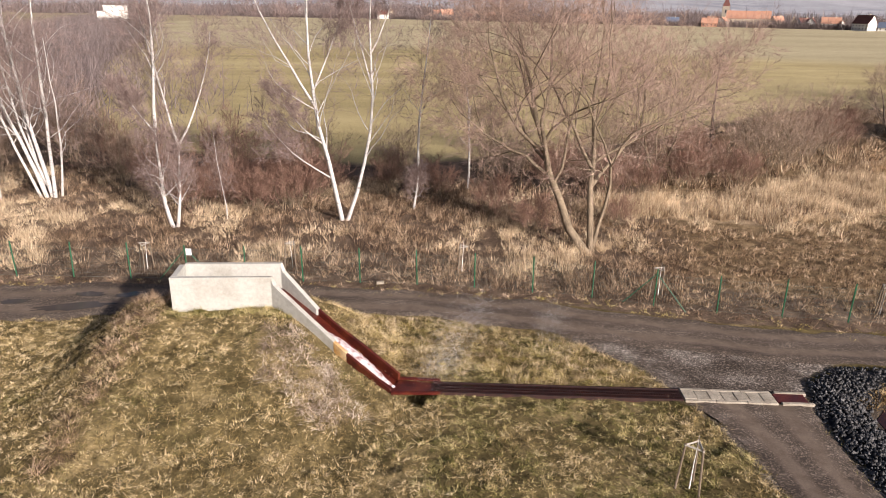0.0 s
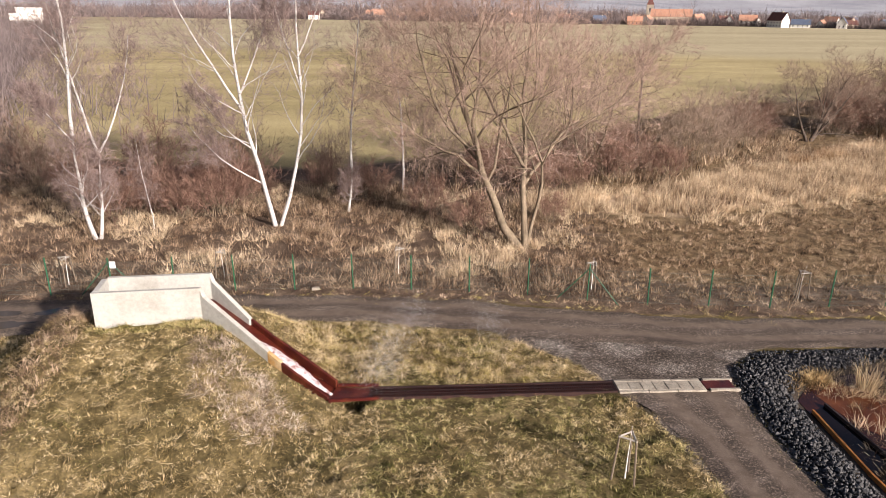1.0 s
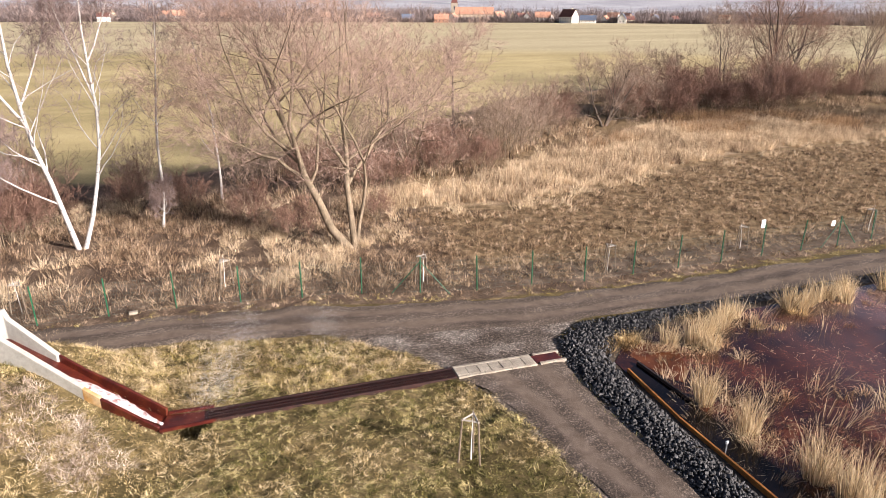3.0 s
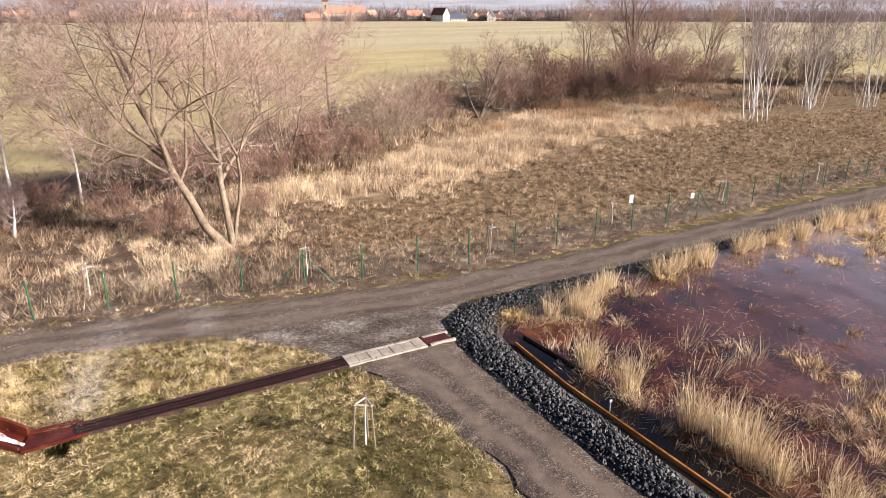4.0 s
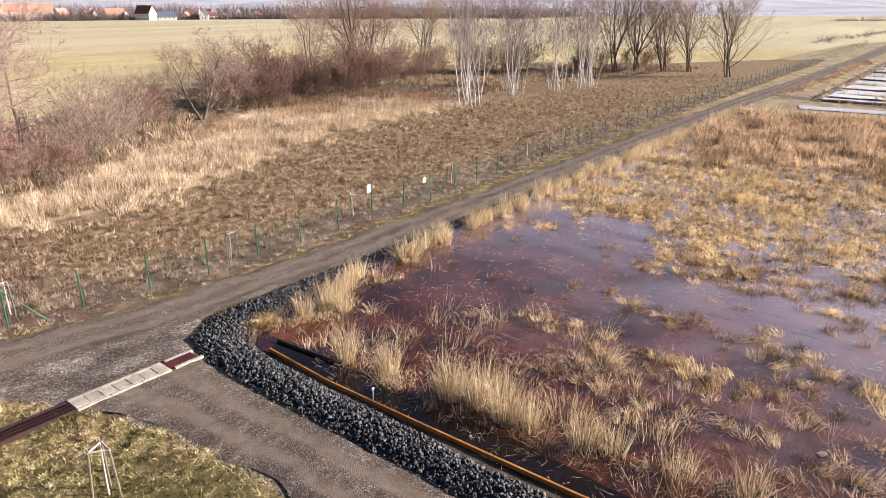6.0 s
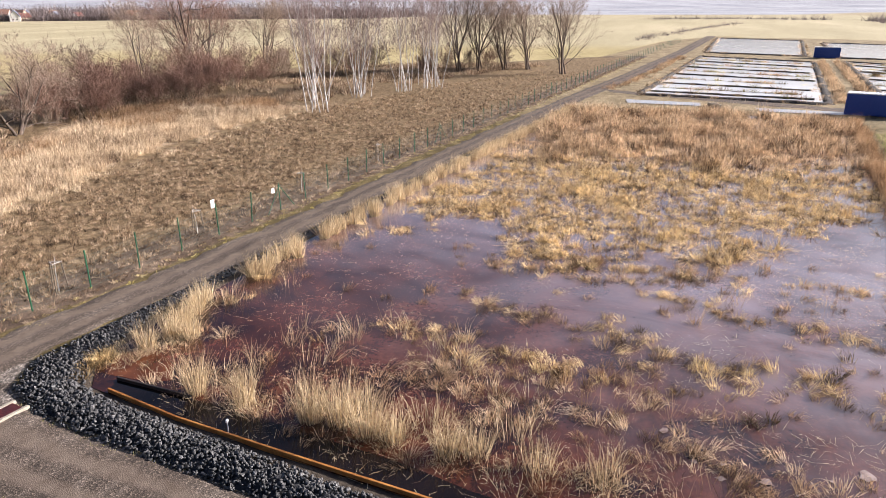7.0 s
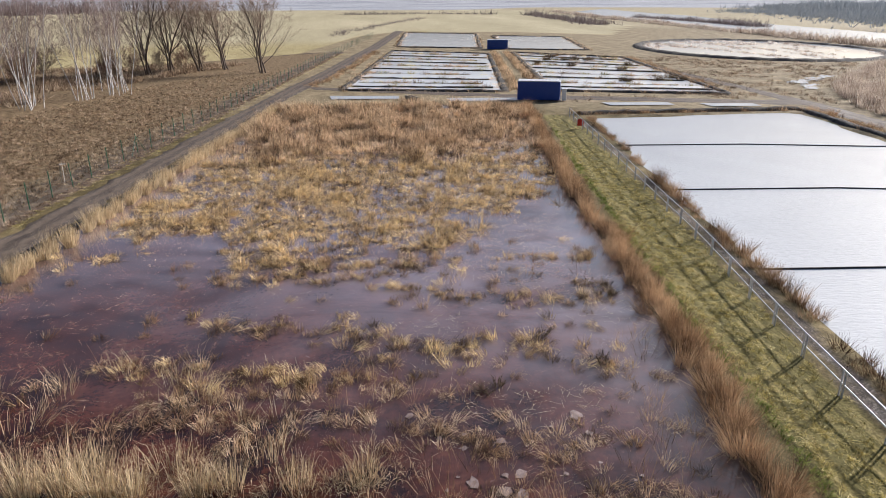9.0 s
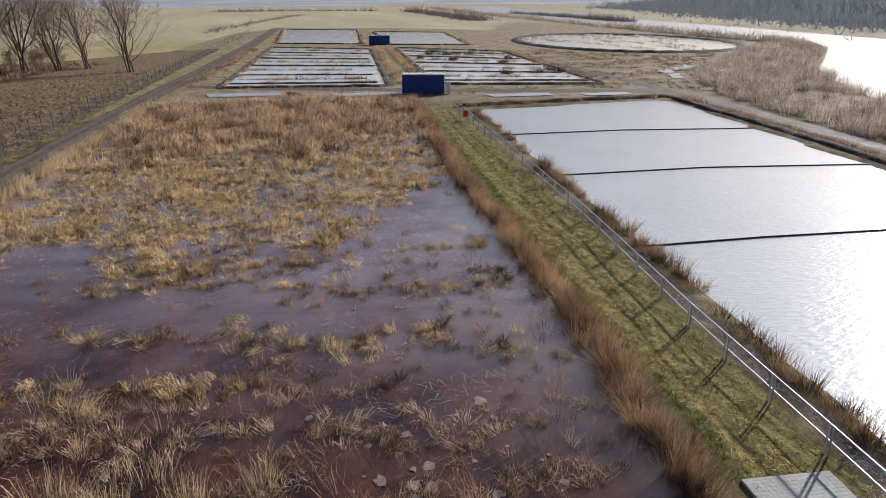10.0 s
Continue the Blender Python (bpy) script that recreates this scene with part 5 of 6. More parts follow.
RED, DARK, SLATE, WH, CR = MAT["tile_red"], MAT["tile_dark"], MAT["slate"], MAT["white"], MAT["cream"]
for x, y, w, d, h, rh, t, wm, rm, lab, n in (
        (91, 895, 16, 9, 6, 6, 20, WH, RED, "white house with an orange tiled roof", 2), (117, 872, 12, 8, 4, 4, -30, WH, DARK, "small white house with a dark roof", 1),
        (141, 869, 14, 9, 5, 5, 10, CR, RED, "cream house with an orange tiled roof", 1), (360, 737, 16, 9, 4, 5, -25, RED, RED, "low red house with a red roof", 1),
        (422, 772, 46, 14, 9, 8, -28, CR, RED, "long cream building with an orange tiled roof", 2), (452, 732, 12, 9, 5, 6, 60, CR, RED, "cream gabled house with red roof", 1),
        (463, 716, 11, 9, 6, 5, 50, WH, DARK, "white gabled house with a dark roof", 2), (478, 706, 18, 10, 6, 6, -30, WH, RED, "white house with a bright orange roof", 2),
        (494, 676, 20, 11, 7, 8, -81, WH, DARK, "large white gabled house with a dark red roof", 2), (512, 664, 18, 10, 3.5, 5, -40, WH, SLATE, "low house with a blue slate roof", 1),
        (448, 756, 14, 9, 6, 6, 15, CR, RED, "cream house with an orange roof", 2), (330, 765, 14, 9, 4, 5, -10, WH, SLATE, "white house with a slate roof", 1),
        (540, 668, 10, 8, 4, 4, 30, WH, RED, "small white house with a red roof", 1), (300, 800, 16, 9, 5, 5, 0, CR, DARK, "cream house with a dark roof", 1),
        (250, 830, 15, 9, 5, 5, 20, WH, RED, "white house among trees with a red roof", 1), (200, 850, 15, 9, 4, 5, -15, CR, SLATE, "cream house with a grey roof", 1),
        (395, 775, 12, 9, 5, 5, 40, WH, RED, "white house with an orange roof", 1), (560, 650, 12, 8, 4, 4, -10, CR, DARK, "cream house with a dark roof", 1),
        (620, 640, 12, 8, 4, 4, 10, WH, DARK, "small far white house", 1), (700, 560, 12, 8, 4, 4, 40, WH, RED, "small far white house with red roof", 1)):
    house(x, y, w, d, h, rh, t, wm, rm, lab, n)
rv = np.random.default_rng(33)
for k in range(22):
    a = radians(rv.uniform(38, 96))
    dist = rv.uniform(850, 1000)
    house(dist * math.cos(a), dist * math.sin(a), rv.uniform(9, 15), rv.uniform(8, 10), rv.uniform(4, 6.5), rv.uniform(4, 6), rv.uniform(0, 180), (WH, WH, CR)[k % 3], (RED, DARK, SLATE, RED)[k % 4],
          ("white house with a red roof among bare trees", "white house with a dark roof among bare trees", "pale house with a slate roof among bare trees", "pale house with a red roof among bare trees")[k % 4], 1)
church = thing("church_tower", "grey stone church tower with a dark pointed cap", "tower", at=(406, 795, 0), turn=-25)
part("shaft", boxed(-4, 4, -4, 4, -1, 22), MAT["slab"], church)
cap = bmesh.new()
bmesh.ops.create_cone(cap, cap_ends=True, segments=4, radius1=6, radius2=0.2, depth=11, matrix=pose(0, 0, 27.4, 0, 0, 45))
part("spire", cap, MAT["tile_dark"], church)
part("window", boxed(-0.8, 0.8, -4.08, -3.95, 14, 18), MAT["glass_dark"], church)
works = thing("works_building", "flat white works building among bare trees", "building", at=(-178, 512, 0), turn=18)
part("hall", boxed(-6, 9, -6, 8, -1, 10.5, 0.1), MAT["white"], works)
part("annex", boxed(-10, 6, -12, -6.02, -1, 7.5, 0.1), MAT["white"], works)
part("roof", boxed(-6.4, 9.4, -6.4, 8.4, 10.5, 11.1), MAT["white"], works)
for k in range(4):
    part("window", boxed(-3 + k * 3.6, -1 + k * 3.6, -14.08, -13.95, 1.5, 3.2), MAT["glass_dark"], works)


# ---- trees ----
BB, TB = MAT["birch"], MAT["twig_birch"]
bare_tree("birch", -24.2, 51.2, [(-0.5, 0, -0.42, 0, 16, 0.12), (-0.3, 0.3, -0.34, 0.1, 17, 0.15), (-0.1, 0, -0.2, 0, 18, 0.16), (0.2, 0.2, -0.12, 0, 18, 0.17), (0.5, -0.1, 0.02, 0.05, 17, 0.15), (0.8, 0.3, 0.28, 0, 12, 0.1), (0.2, 0.4, -0.3, 0.1, 15, 0.12)],
          "birch", BB, TB, "clump of white-barked birches leaning apart", 11, 7, 0.6, 0.019)
bare_tree("birch", -27.6, 50.4, [(0, 0, -0.25, 0, 13, 0.12), (0.3, 0.2, 0.1, 0, 12, 0.1)], "birch", BB, TB, "slender pair of white birches", 12, 7, 0.6, 0.019)
bare_tree("birch", -13.1, 43.6, [(-0.1, 0, -0.34, 0.06, 7.0, 0.16), (0, 0, 0.02, 0.0, 10.5, 0.12, 6.5), (0, 0, -0.9, 0, 3.4, 0.055, 6.2), (0.15, 0, 0.16, 0.1, 5.6, 0.13), (0, 0, -0.16, 0.05, 9.5, 0.09, 5.1), (0, 0, 0.6, 0.1, 7.5, 0.08, 5.2)],
          "birch", BB, TB, "two-stemmed white birch with bent trunks", 13, 7, 0.6, 0.019)
bare_tree("birch", -10.1, 45.2, [(0, 0, 0.0, 0, 6, 0.05)], "birch", BB, TB, "thin young birch sapling in weeds", 14, 5, 0.4, 0.012)
bare_tree("birch", -2.2, 44.7, [(-0.1, 0, -0.12, 0.02, 18, 0.17), (0, 0, -0.75, 0.05, 10, 0.09, 7.6), (0, 0, -2.4, 0.1, 6.2, 0.06, 2.9), (0, 0, -1.4, -0.2, 5, 0.05, 5.2), (0, 0, 0.5, 0.3, 7.5, 0.065, 8.6), (0.2, 0, 0.3, 0.03, 17.5, 0.14), (0, 0, -0.35, 0.1, 7, 0.06, 9.0), (0, 0, 0.7, 0.1, 6, 0.055, 11)],
          "birch", BB, TB, "tall two-stemmed white birch with spreading limbs", 15, 7, 0.6, 0.019)
bare_tree("birch", 3.0, 47.3, [(-0.3, 0, 0.16, 0, 3.2, 0.11), (0.2, 0, 0.0, 0, 11.5, 0.1, 2.9)], "birch", BB, TB, "slim white birch in dry grass", 16, 7, 0.5, 0.019)
bare_tree("birch", 7.4, 52.9, [(0, 0, -0.02, 0, 13.5, 0.1)], "birch", BB, TB, "slim white birch among shrubs", 17, 7, 0.5, 0.019)
bare_tree("willow", 12.7, 37.9, [(0, 0, -0.6, 0.05, 14.5, 0.3), (0, 0, -2.2, 0.3, 8, 0.12, 4.2), (0, 0, -0.1, 0.1, 12, 0.14, 4.8), (0, 0, -1.2, -0.2, 9, 0.12, 5.6), (0.3, 0.1, -0.1, 0.12, 16, 0.22), (0, 0, 0.9, 0.2, 11, 0.13, 3.6), (0, 0, -0.5, 0.4, 11, 0.12, 4.6), (0, 0, 1.6, -0.1, 9, 0.1, 5.0), (0.45, 0.2, 0.3, 0.3, 12, 0.13)],
          "willow", MAT["bark"], MAT["twig_willow"], "old leaning willow with a broad bare crown", 21, 11, 0.8, 0.017, slim=0.022)
bare_tree("alder", 31, 59.7, [(0, 0, 0.03, 0, 11, 0.2)], "slim", MAT["dark_bark"], MAT["twig"], "slim bare alder with level boughs", 22, 10, 0.7)
bare_tree("alder", 23.7, 54.0, [(-0.3, 0, -0.15, 0, 9, 0.13), (0.3, 0, 0.12, 0, 9.5, 0.14), (0, 0.3, 0.0, 0.1, 8, 0.1)], "round", MAT["bark"], MAT["twig"], "several-stemmed bare grey alder", 23, 7, 0.6)
bare_tree("hawthorn", 57, 68.5, [(0, 0, 0.25, 0, 8.5, 0.25), (-0.4, 0, -0.5, 0, 7, 0.18), (0.3, 0.2, 0.6, 0.1, 7, 0.16)], "round", MAT["dark_bark"], MAT["twig"], "low leaning bare tree on the bank", 24, 9, 0.7)
bare_tree("ash", 111.2, 86.6, [(0, 0, -0.1, 0.1, 17, 0.34), (-0.5, 0.1, -0.55, 0, 15, 0.24), (0.5, 0, 0.5, 0, 15, 0.26), (0.2, 0.4, 0.2, 0.2, 17, 0.26), (0.7, -0.1, 0.95, 0.1, 12, 0.18), (-0.7, 0, -0.9, 0.1, 11, 0.16)], "round", MAT["dark_bark"], MAT["twig_red"], "broad many-stemmed bare tree above the scrub", 29, 8, 1.0, 0.028)
for n, (x, y, h) in enumerate(((94, 84, 11), (121, 90, 12), (150, 97, 13), (156, 100, 12))):
    bare_tree("ash", x, y, [(-0.4, 0, -0.12, 0, h, 0.2), (0.4, 0, 0.12, 0, h * 0.95, 0.18)], "round", MAT["dark_bark"], MAT["twig"], "dark bare tree above the scrub", 30 + n, 9, 0.9, 0.025)
k = 0
for x, y, c in ((84, 46.5, 6), (90, 48.5, 4), (98.5, 47, 5), (107, 43, 5), (114, 40.5, 5), (103, 49, 3), (119, 43, 3)):
    k += 1
    r = np.random.default_rng(100 + k)
    bare_tree("birch", x, y, [(r.normal(0, 1.1), r.normal(0, 1.1), r.normal(0, 0.13), r.normal(0, 0.13), 15 + 3 * r.random(), 0.055 + 0.03 * r.random()) for _ in range(c + 3)],
              "thin_birch", BB, TB, "clump of thin white birches at the marsh edge", 40 + k, 10, 1.0, 0.022, "marsh birches")
k = 0
for x, y, h in ((144.8, 45.4, 17), (147.6, 41.7, 15), (151.3, 37, 13), (154.7, 32.5, 13), (146, 23.3, 13)):
    k += 1
    bare_tree("poplar", x, y, [(-0.7, 0, -0.12, 0.05, h, 0.22), (0.6, 0.2, 0.1, 0, h, 0.2), (0, 0.5, 0.2, 0.1, h * 0.85, 0.16), (0.2, -0.5, -0.02, 0.1, h * 0.9, 0.17)], "upright", MAT["dark_bark"], MAT["twig"],
              "dark bare tree with several steep limbs", 60 + k, 7, 1.0, 0.03, "trees by the far fence")


def shrub(x, y, h, mat, seed, label, stems=9, per=16, width=0.026):
    r = np.random.default_rng(seed)
    st = [(r.normal(0, 0.5), r.normal(0, 0.5), r.normal(0, 0.35), r.normal(0, 0.35), h * (0.7 + 0.4 * r.random()), 0.035) for _ in range(stems)]
    e = thing("shrub", label, "shrub", "bare shrubs", (x, y, float(land(np.array([x]), np.array([y]))[0])))
    tips, runs = [], []
    for dx, dy, lx, ly, ln, rad in st:
        way = np.array([lx, ly, 1.0])
        grow(r, (dx, dy, -0.1), way / np.linalg.norm(way), ln, rad, BARE["shrub"], runs, tips)
    child(new("framework", tube_mesh("framework", [q for q in runs if len(q[0]) > 3], MAT["bark"], 3)), e)
    v, f = twigs(r, tips, per, 0.6, width, 0.55)
    s = np.stack([np.array([p[0] - (0.014, 0.006, 0), p[0] + (0.014, 0.006, 0), p[-1]]) for p in tips]).reshape(-1, 3)
    f = [np.arange((len(v) + len(s))).reshape(-1, 3)]
    v = np.concatenate([v, s])
    child(new("crown", fast_mesh("crown", v, f, mat)), e)
    return e


protos = [
          shrub(-6.5, 47.5, 4.0, MAT["twig_red"], 81, "dense brown bare shrub in dry grass", 14, 9), shrub(38, 60, 6.5, MAT["twig"], 82, "tall grey-brown bare shrub", 16, 8),
          shrub(26, 52.5, 3.4, MAT["twig_red"], 83, "low reddish bare shrub", 12, 8), shrub(-30, 56, 5.5, MAT["twig"], 84, "dense bare thicket shrub", 16, 8),
          shrub(72, 71, 5.5, MAT["twig_red"], 85, "dense reddish thicket shrub at the marsh edge", 14, 9, 0.06), shrub(100, 80, 6.5, MAT["twig"], 86, "dense brown thicket shrub under the trees", 14, 9, 0.06)]
r = np.random.default_rng(5)
spots = [(-9, 49, 0, .9), (-16.5, 51, 0, 1.1), (-20, 53, 3, 1), (-4, 50, 0, .8), (1, 52.5, 2, 1), (5, 50, 2, .9), (9, 55, 1, .8), (14, 52, 2, 1.1), (18, 50, 2, 1), (20, 56, 1, .8), (24, 60, 2, 1.2), (29, 55, 2, 1),
         (34, 57, 1, .9), (42, 63, 1, .9), (46, 66, 2, 1.3), (52, 72, 2, 1.2), (63, 74, 2, 1.3), (68, 70, 2, 1.2), (74, 76, 0, 1.2), (80, 72, 2, 1.5), (88, 70, 2, 1.4), (92, 76, 0, 1.3), (98, 78, 0, 1.4), (104, 74, 2, 1.4), (110, 72, 0, 1.2),
         (76, 84, 0, 1.2), (84, 82, 0, 1.3), (118, 76, 0, 1.3), (125, 70, 2, 1.3), (130, 62, 0, 1.2), (138, 52, 0, 1.0), (-34, 60, 3, 1.1), (-27, 63, 3, 1.2), (-22, 58, 0, 1.1), (-40, 62, 3, 1.2), (-33, 52, 0, .8), (-12, 56, 0, 1.1), (-6, 56, 3, .8), (150, 50, 0, 1.2), (156, 42, 0, 1.0), (8, 44.5, 2, .8), (10.5, 41, 2, .7), (17, 42, 2, .5),
         (62, 70, 4, .7), (66, 72, 4, .8), (70, 68, 4, .6), (75, 72, 4, .9), (79, 69, 4, .7), (83, 76, 4, .9), (87, 73, 4, .8), (90, 79, 5, .9), (95, 72, 4, .8), (99, 75, 4, .9), (104, 80, 5, .9), (108, 77, 4, .8), (113, 80, 5, .9), (118, 72, 5, .8), (123, 76, 5, .9), (128, 66, 5, .8),
         (134, 60, 5, .8), (141, 50, 5, .7), (149, 45, 5, .6), (155, 38, 5, .6), (70, 80, 5, .8), (78, 88, 5, .9), (90, 92, 5, 1), (-8, 46.5, 0, .9), (-5, 48, 0, 1), (-10, 48, 0, .9), (-12.5, 47, 2, .8), (2, 56, 1, .7), (12, 57, 1, .7), (16, 54, 2, 1), (27, 57, 2, 1.2), (31, 53, 2, 1), (21, 51, 2, .9),
         (-38, 72, 3, 1.4), (-45, 68, 0, 1.3), (-44, 78, 3, 1.5), (-50, 84, 0, 1.6), (-52, 74, 3, 1.4), (-56, 92, 3, 1.7), (-62, 84, 0, 1.6), (-63, 104, 3, 1.8), (-72, 100, 3, 1.7), (-76, 118, 0, 2.0), (-84, 112, 3, 1.8), (-60, 72, 3, 1.5), (-30, 68, 0, 1.1)]
for x, y, kind, s in spots:
    x, y = x + r.normal(0, 0.4), y + r.normal(0, 0.4)
    copy_thing(protos[kind], pose(x, y, 0, 0, 0, r.random() * 360) @ Matrix.Scale(s * (0.85 + 0.3 * r.random()), 4))

# ---- far woods, hedges and thickets ----
def wood_row(name, line, depth, per_m, h, w, label, seed=0, mat="far_wood"):
    rr = np.random.default_rng(seed)
    q, a = along(line, 1 / per_m)
    q = q + rr.normal(0, depth / 2, q.shape)
    hh = h * (0.5 + 0.8 * rr.random(len(q))) * (0.6 + 0.8 * value_noise(q[:, 0], q[:, 1], 25, seed))
    q, hh = q[::2], hh[::2]
    return tuft_field(name, q, 4, hh * 0.3, hh, w * 0.6, 0.75, MAT[mat], label, "woodland")


wood_row("far_hedge", [(-140, 848), (0, 876), (300, 768), (520, 688), (700, 520), (800, 360)], 8, 24, 9, 0.8, "long brown hedge at the end of the field", 1)
wood_row("far_wood", [(-400, 900), (0, 960), (300, 860), (560, 740), (780, 580), (900, 380)], 60, 14, 14, 1.2, "bare trees around the village", 2)
wood_row("far_wood", [(-500, 1100), (0, 1250), (400, 1100), (800, 860), (1100, 500)], 120, 12, 17, 2.0, "bare woodland behind the village", 3)
wood_row("near_wood", [(-230, 700), (-165, 430), (-100, 215), (-66, 130), (-48, 88)], 26, 50, 6.5, 0.2, "bare woodland edge beside the field", 4)
wood_row("far_wood", [(985, -560), (700, -480), (480, -390), (320, -330), (200, -300), (100, -280)], 60, 20, 5, 1.0, "wood on the far lake shore, greyed by painted haze", 6, "hazed_wood")
wood_row("far_wood", [(1400, -900), (1000, -800), (700, -700), (450, -600), (250, -540)], 120, 20, 13, 2.4, "wooded slope beyond the lake, greyed by painted haze", 8, "hazed_wood")
wood_row("far_hedge", [(781, 37), (815, -48), (779, -133)], 6, 2.5, 5, 0.7, "scattered bushes along a far field edge", 9)
wood_row("far_hedge", [(300, 20), (420, 0), (620, -40)], 5, 1.2, 2.5, 0.4, "low scattered bushes by the field", 10)
wood_row("lake_reeds", [(620, -232), (500, -228), (380, -214)], 6, 8, 5, 0.6, "bushy reed islet in the lake", 16, "far_wood")
wood_row("far_hedge", [(420, -135), (560, -150), (760, -165)], 10, 3, 6, 0.8, "bare bushes on the lake meadow", 17)
wood_row("lake_reeds", [(1000, -250), (616, -196), (316, -168), (213, -160), (185, -160)], 5, 14, 3, 0.4, "reed fringe along the lake", 7, "plume_reed")

# ---- grass, weeds and reeds ----
GREEN_X = 1.6
c = scatter(LAWN, 62, lambda x, y: lawn_keep(x, y) * smooth(y, 11, 15.5) * (x > -17), 1)
green = value_noise(c[:, 0], c[:, 1], 1.6, 21) * 0.5 + 0.22 * rng.random(len(c)) + 0.3 * smooth(c[:, 0], GREEN_X - 1.2, GREEN_X + 1.5) > 0.58
tuss = 0.05 + 0.2 * value_noise(c[:, 0], c[:, 1], 0.45, 23) ** 1.5
tuft_field("lawn_grass", c[~green], 9, 0.08, tuss[~green], 0.022, 1.1, MAT["lawn_blade"], "tufty winter lawn, tan and olive", sway=0.5)
tuft_field("lawn_grass", c[green], 9, 0.08, tuss[green], 0.022, 1.1, MAT["green_blade"], "greener lawn patches", sway=0.5)
hem = scatter([(-8.4, 25.95), (-8.6, 25.4), (-3.6, 25.0), (-3.4, 25.3), (-4.3, 25.85)], 45, None, 20)
tuft_field("green_hem", hem, 12, 0.12, 0.22, 0.02, 0.8, MAT["green_blade"], "fresh green grass at the foot of the basin wall")
bank_c = scatter([(0, 23.8), (11, 21.95), (10.2, 23.6), (8.7, 25.6), (5.5, 27.5), (2, 28.6), (-3.2, 28.5)], 9, lawn_keep, 2)
bramble = scatter([(-4.3, 24.6), (-3.0, 24.4), (-0.3, 20.6), (-2.2, 19.6), (-4.2, 21.8)], 22, lawn_keep, 15)
tuft_field("dead_bramble", bramble, 20, 0.2, 0.3, 0.018, 1.3, MAT["plume_reed"], "grey-brown dead bramble patch on the bank")
rim = scatter([(-10.2, 29.0), (-8.4, 28.6), (-8.3, 26), (-9.0, 22.5), (-9.8, 18), (-10.8, 18), (-10.3, 24)], 10, lawn_keep, 16)
tuft_field("dead_weeds", rim, 20, 0.2, 0.5, 0.018, 0.9, MAT["meadow_blade"], "brown dead weeds along the side of the bank")
tuft_field("rank_grass", bank_c, 32, 0.2, 0.3, 0.02, 1.1, MAT["lawn_blade"], "rank tussocks between drain and road", sway=0.5)
tuft_field("rank_grass", bank_c[::4] + 0.1, 28, 0.2, 0.32, 0.02, 1.1, MAT["straw_blade"], "pale rank tussocks between drain and road", sway=0.6)
tuft_field("rank_grass", bank_c[1::3] - 0.1, 28, 0.18, 0.2, 0.02, 1.0, MAT["moss_blade"], "mossy green tussocks between drain and road", sway=0.3)


def weeds_keep(x, y):
    return 0.35 + 0.65 * smooth(value_noise(x, y, 2.2, 31), 0.3, 0.7)


c = scatter([(-45, 38), (-19, 35.6), (-3, 34.1), (9, 31.8), (15, 29.6), (18, 34), (16, 44), (10, 54), (-10, 58), (-30, 62), (-45, 60)], 9, weeds_keep, 3)
pale = value_noise(c[:, 0], c[:, 1], 3.5, 33) > 0.62
tall = 0.25 + 0.75 * value_noise(c[:, 0], c[:, 1], 1.2, 35)
tuft_field("dry_weeds", c[~pale], 15, 0.26, tall[~pale], 0.022, 0.7, MAT["meadow_blade"], "tangled brown dead weeds behind the fence")
tuft_field("dry_weeds", c[pale], 18, 0.26, tall[pale], 0.022, 0.6, MAT["straw_blade"], "pale dead grass among the weeds")
c = scatter([(15, 29.6), (24, 27.6), (53, 25), (109, 19.9), (155, 15.8), (150, 30), (120, 40), (86, 47), (56, 47), (42, 44), (27, 40.5), (15, 45)], 13, lambda x, y: np.clip(0.2 + 0.9 * value_noise(x, y, 1.1, 41), 0, 1) * smooth(x, 170, 30), 4)
tuft_field("marsh_tussock", c, 11, 0.15, 0.14 + 0.3 * value_noise(c[:, 0], c[:, 1], 0.6, 43), 0.026, 0.75, MAT["marsh_blade"], "short brown marsh tussocks")
tuft_field("marsh_tussock", c[::3] + 0.2, 7, 0.09, 0.42, 0.022, 0.4, MAT["meadow_blade"], "pale tussocks in the marsh")
c = scatter(STRAW, 9, lambda x, y: (0.25 + 0.75 * smooth(value_noise(x, y, 2.6, 51), 0.25, 0.6)) * smooth(inside(x, y, STRAW) + 3 * value_noise(x, y, 3, 52), 0.5, 4), 5)
tuft_field("straw_grass", c, 17, 0.32, 0.7 + 0.7 * value_noise(c[:, 0], c[:, 1], 2.2, 59), 0.032, 0.45, MAT["straw_blade"], "tall pale dry grass below the scrub", sway=0.15)
c = scatter([(14, 38), (30, 34), (60, 38), (92, 40), (92, 50), (56, 50), (26, 44), (14, 48)], 8, lambda x, y: smooth(inside(x, y, STRAW), -5, 0.5) ** 2 * (inside(x, y, STRAW) < 1) * smooth(value_noise(x, y, 1.5, 58), 0.35, 0.75), 56)
tuft_field("straw_grass", c, 14, 0.25, 0.7, 0.03, 0.5, MAT["straw_blade"], "loose pale tufts spreading into the marsh")
c = scatter(STRAW, 4, lambda x, y: smooth(value_noise(x, y, 3.5, 53), 0.4, 0.7), 55)
tuft_field("dry_weeds", c, 14, 0.3, 1.0, 0.03, 0.5, MAT["meadow_blade"], "brown weeds among the pale grass")
c = scatter([(44, 56), (60, 58), (84, 52), (90, 58), (84, 68), (70, 72), (56, 70)], 5, lambda x, y: smooth(value_noise(x, y, 4, 60), 0.35, 0.6), 57)
tuft_field("russet_weeds", c, 14, 0.35, 1.3, 0.035, 0.5, MAT["reed_russet"], "russet dead weeds between pale grass and scrub")
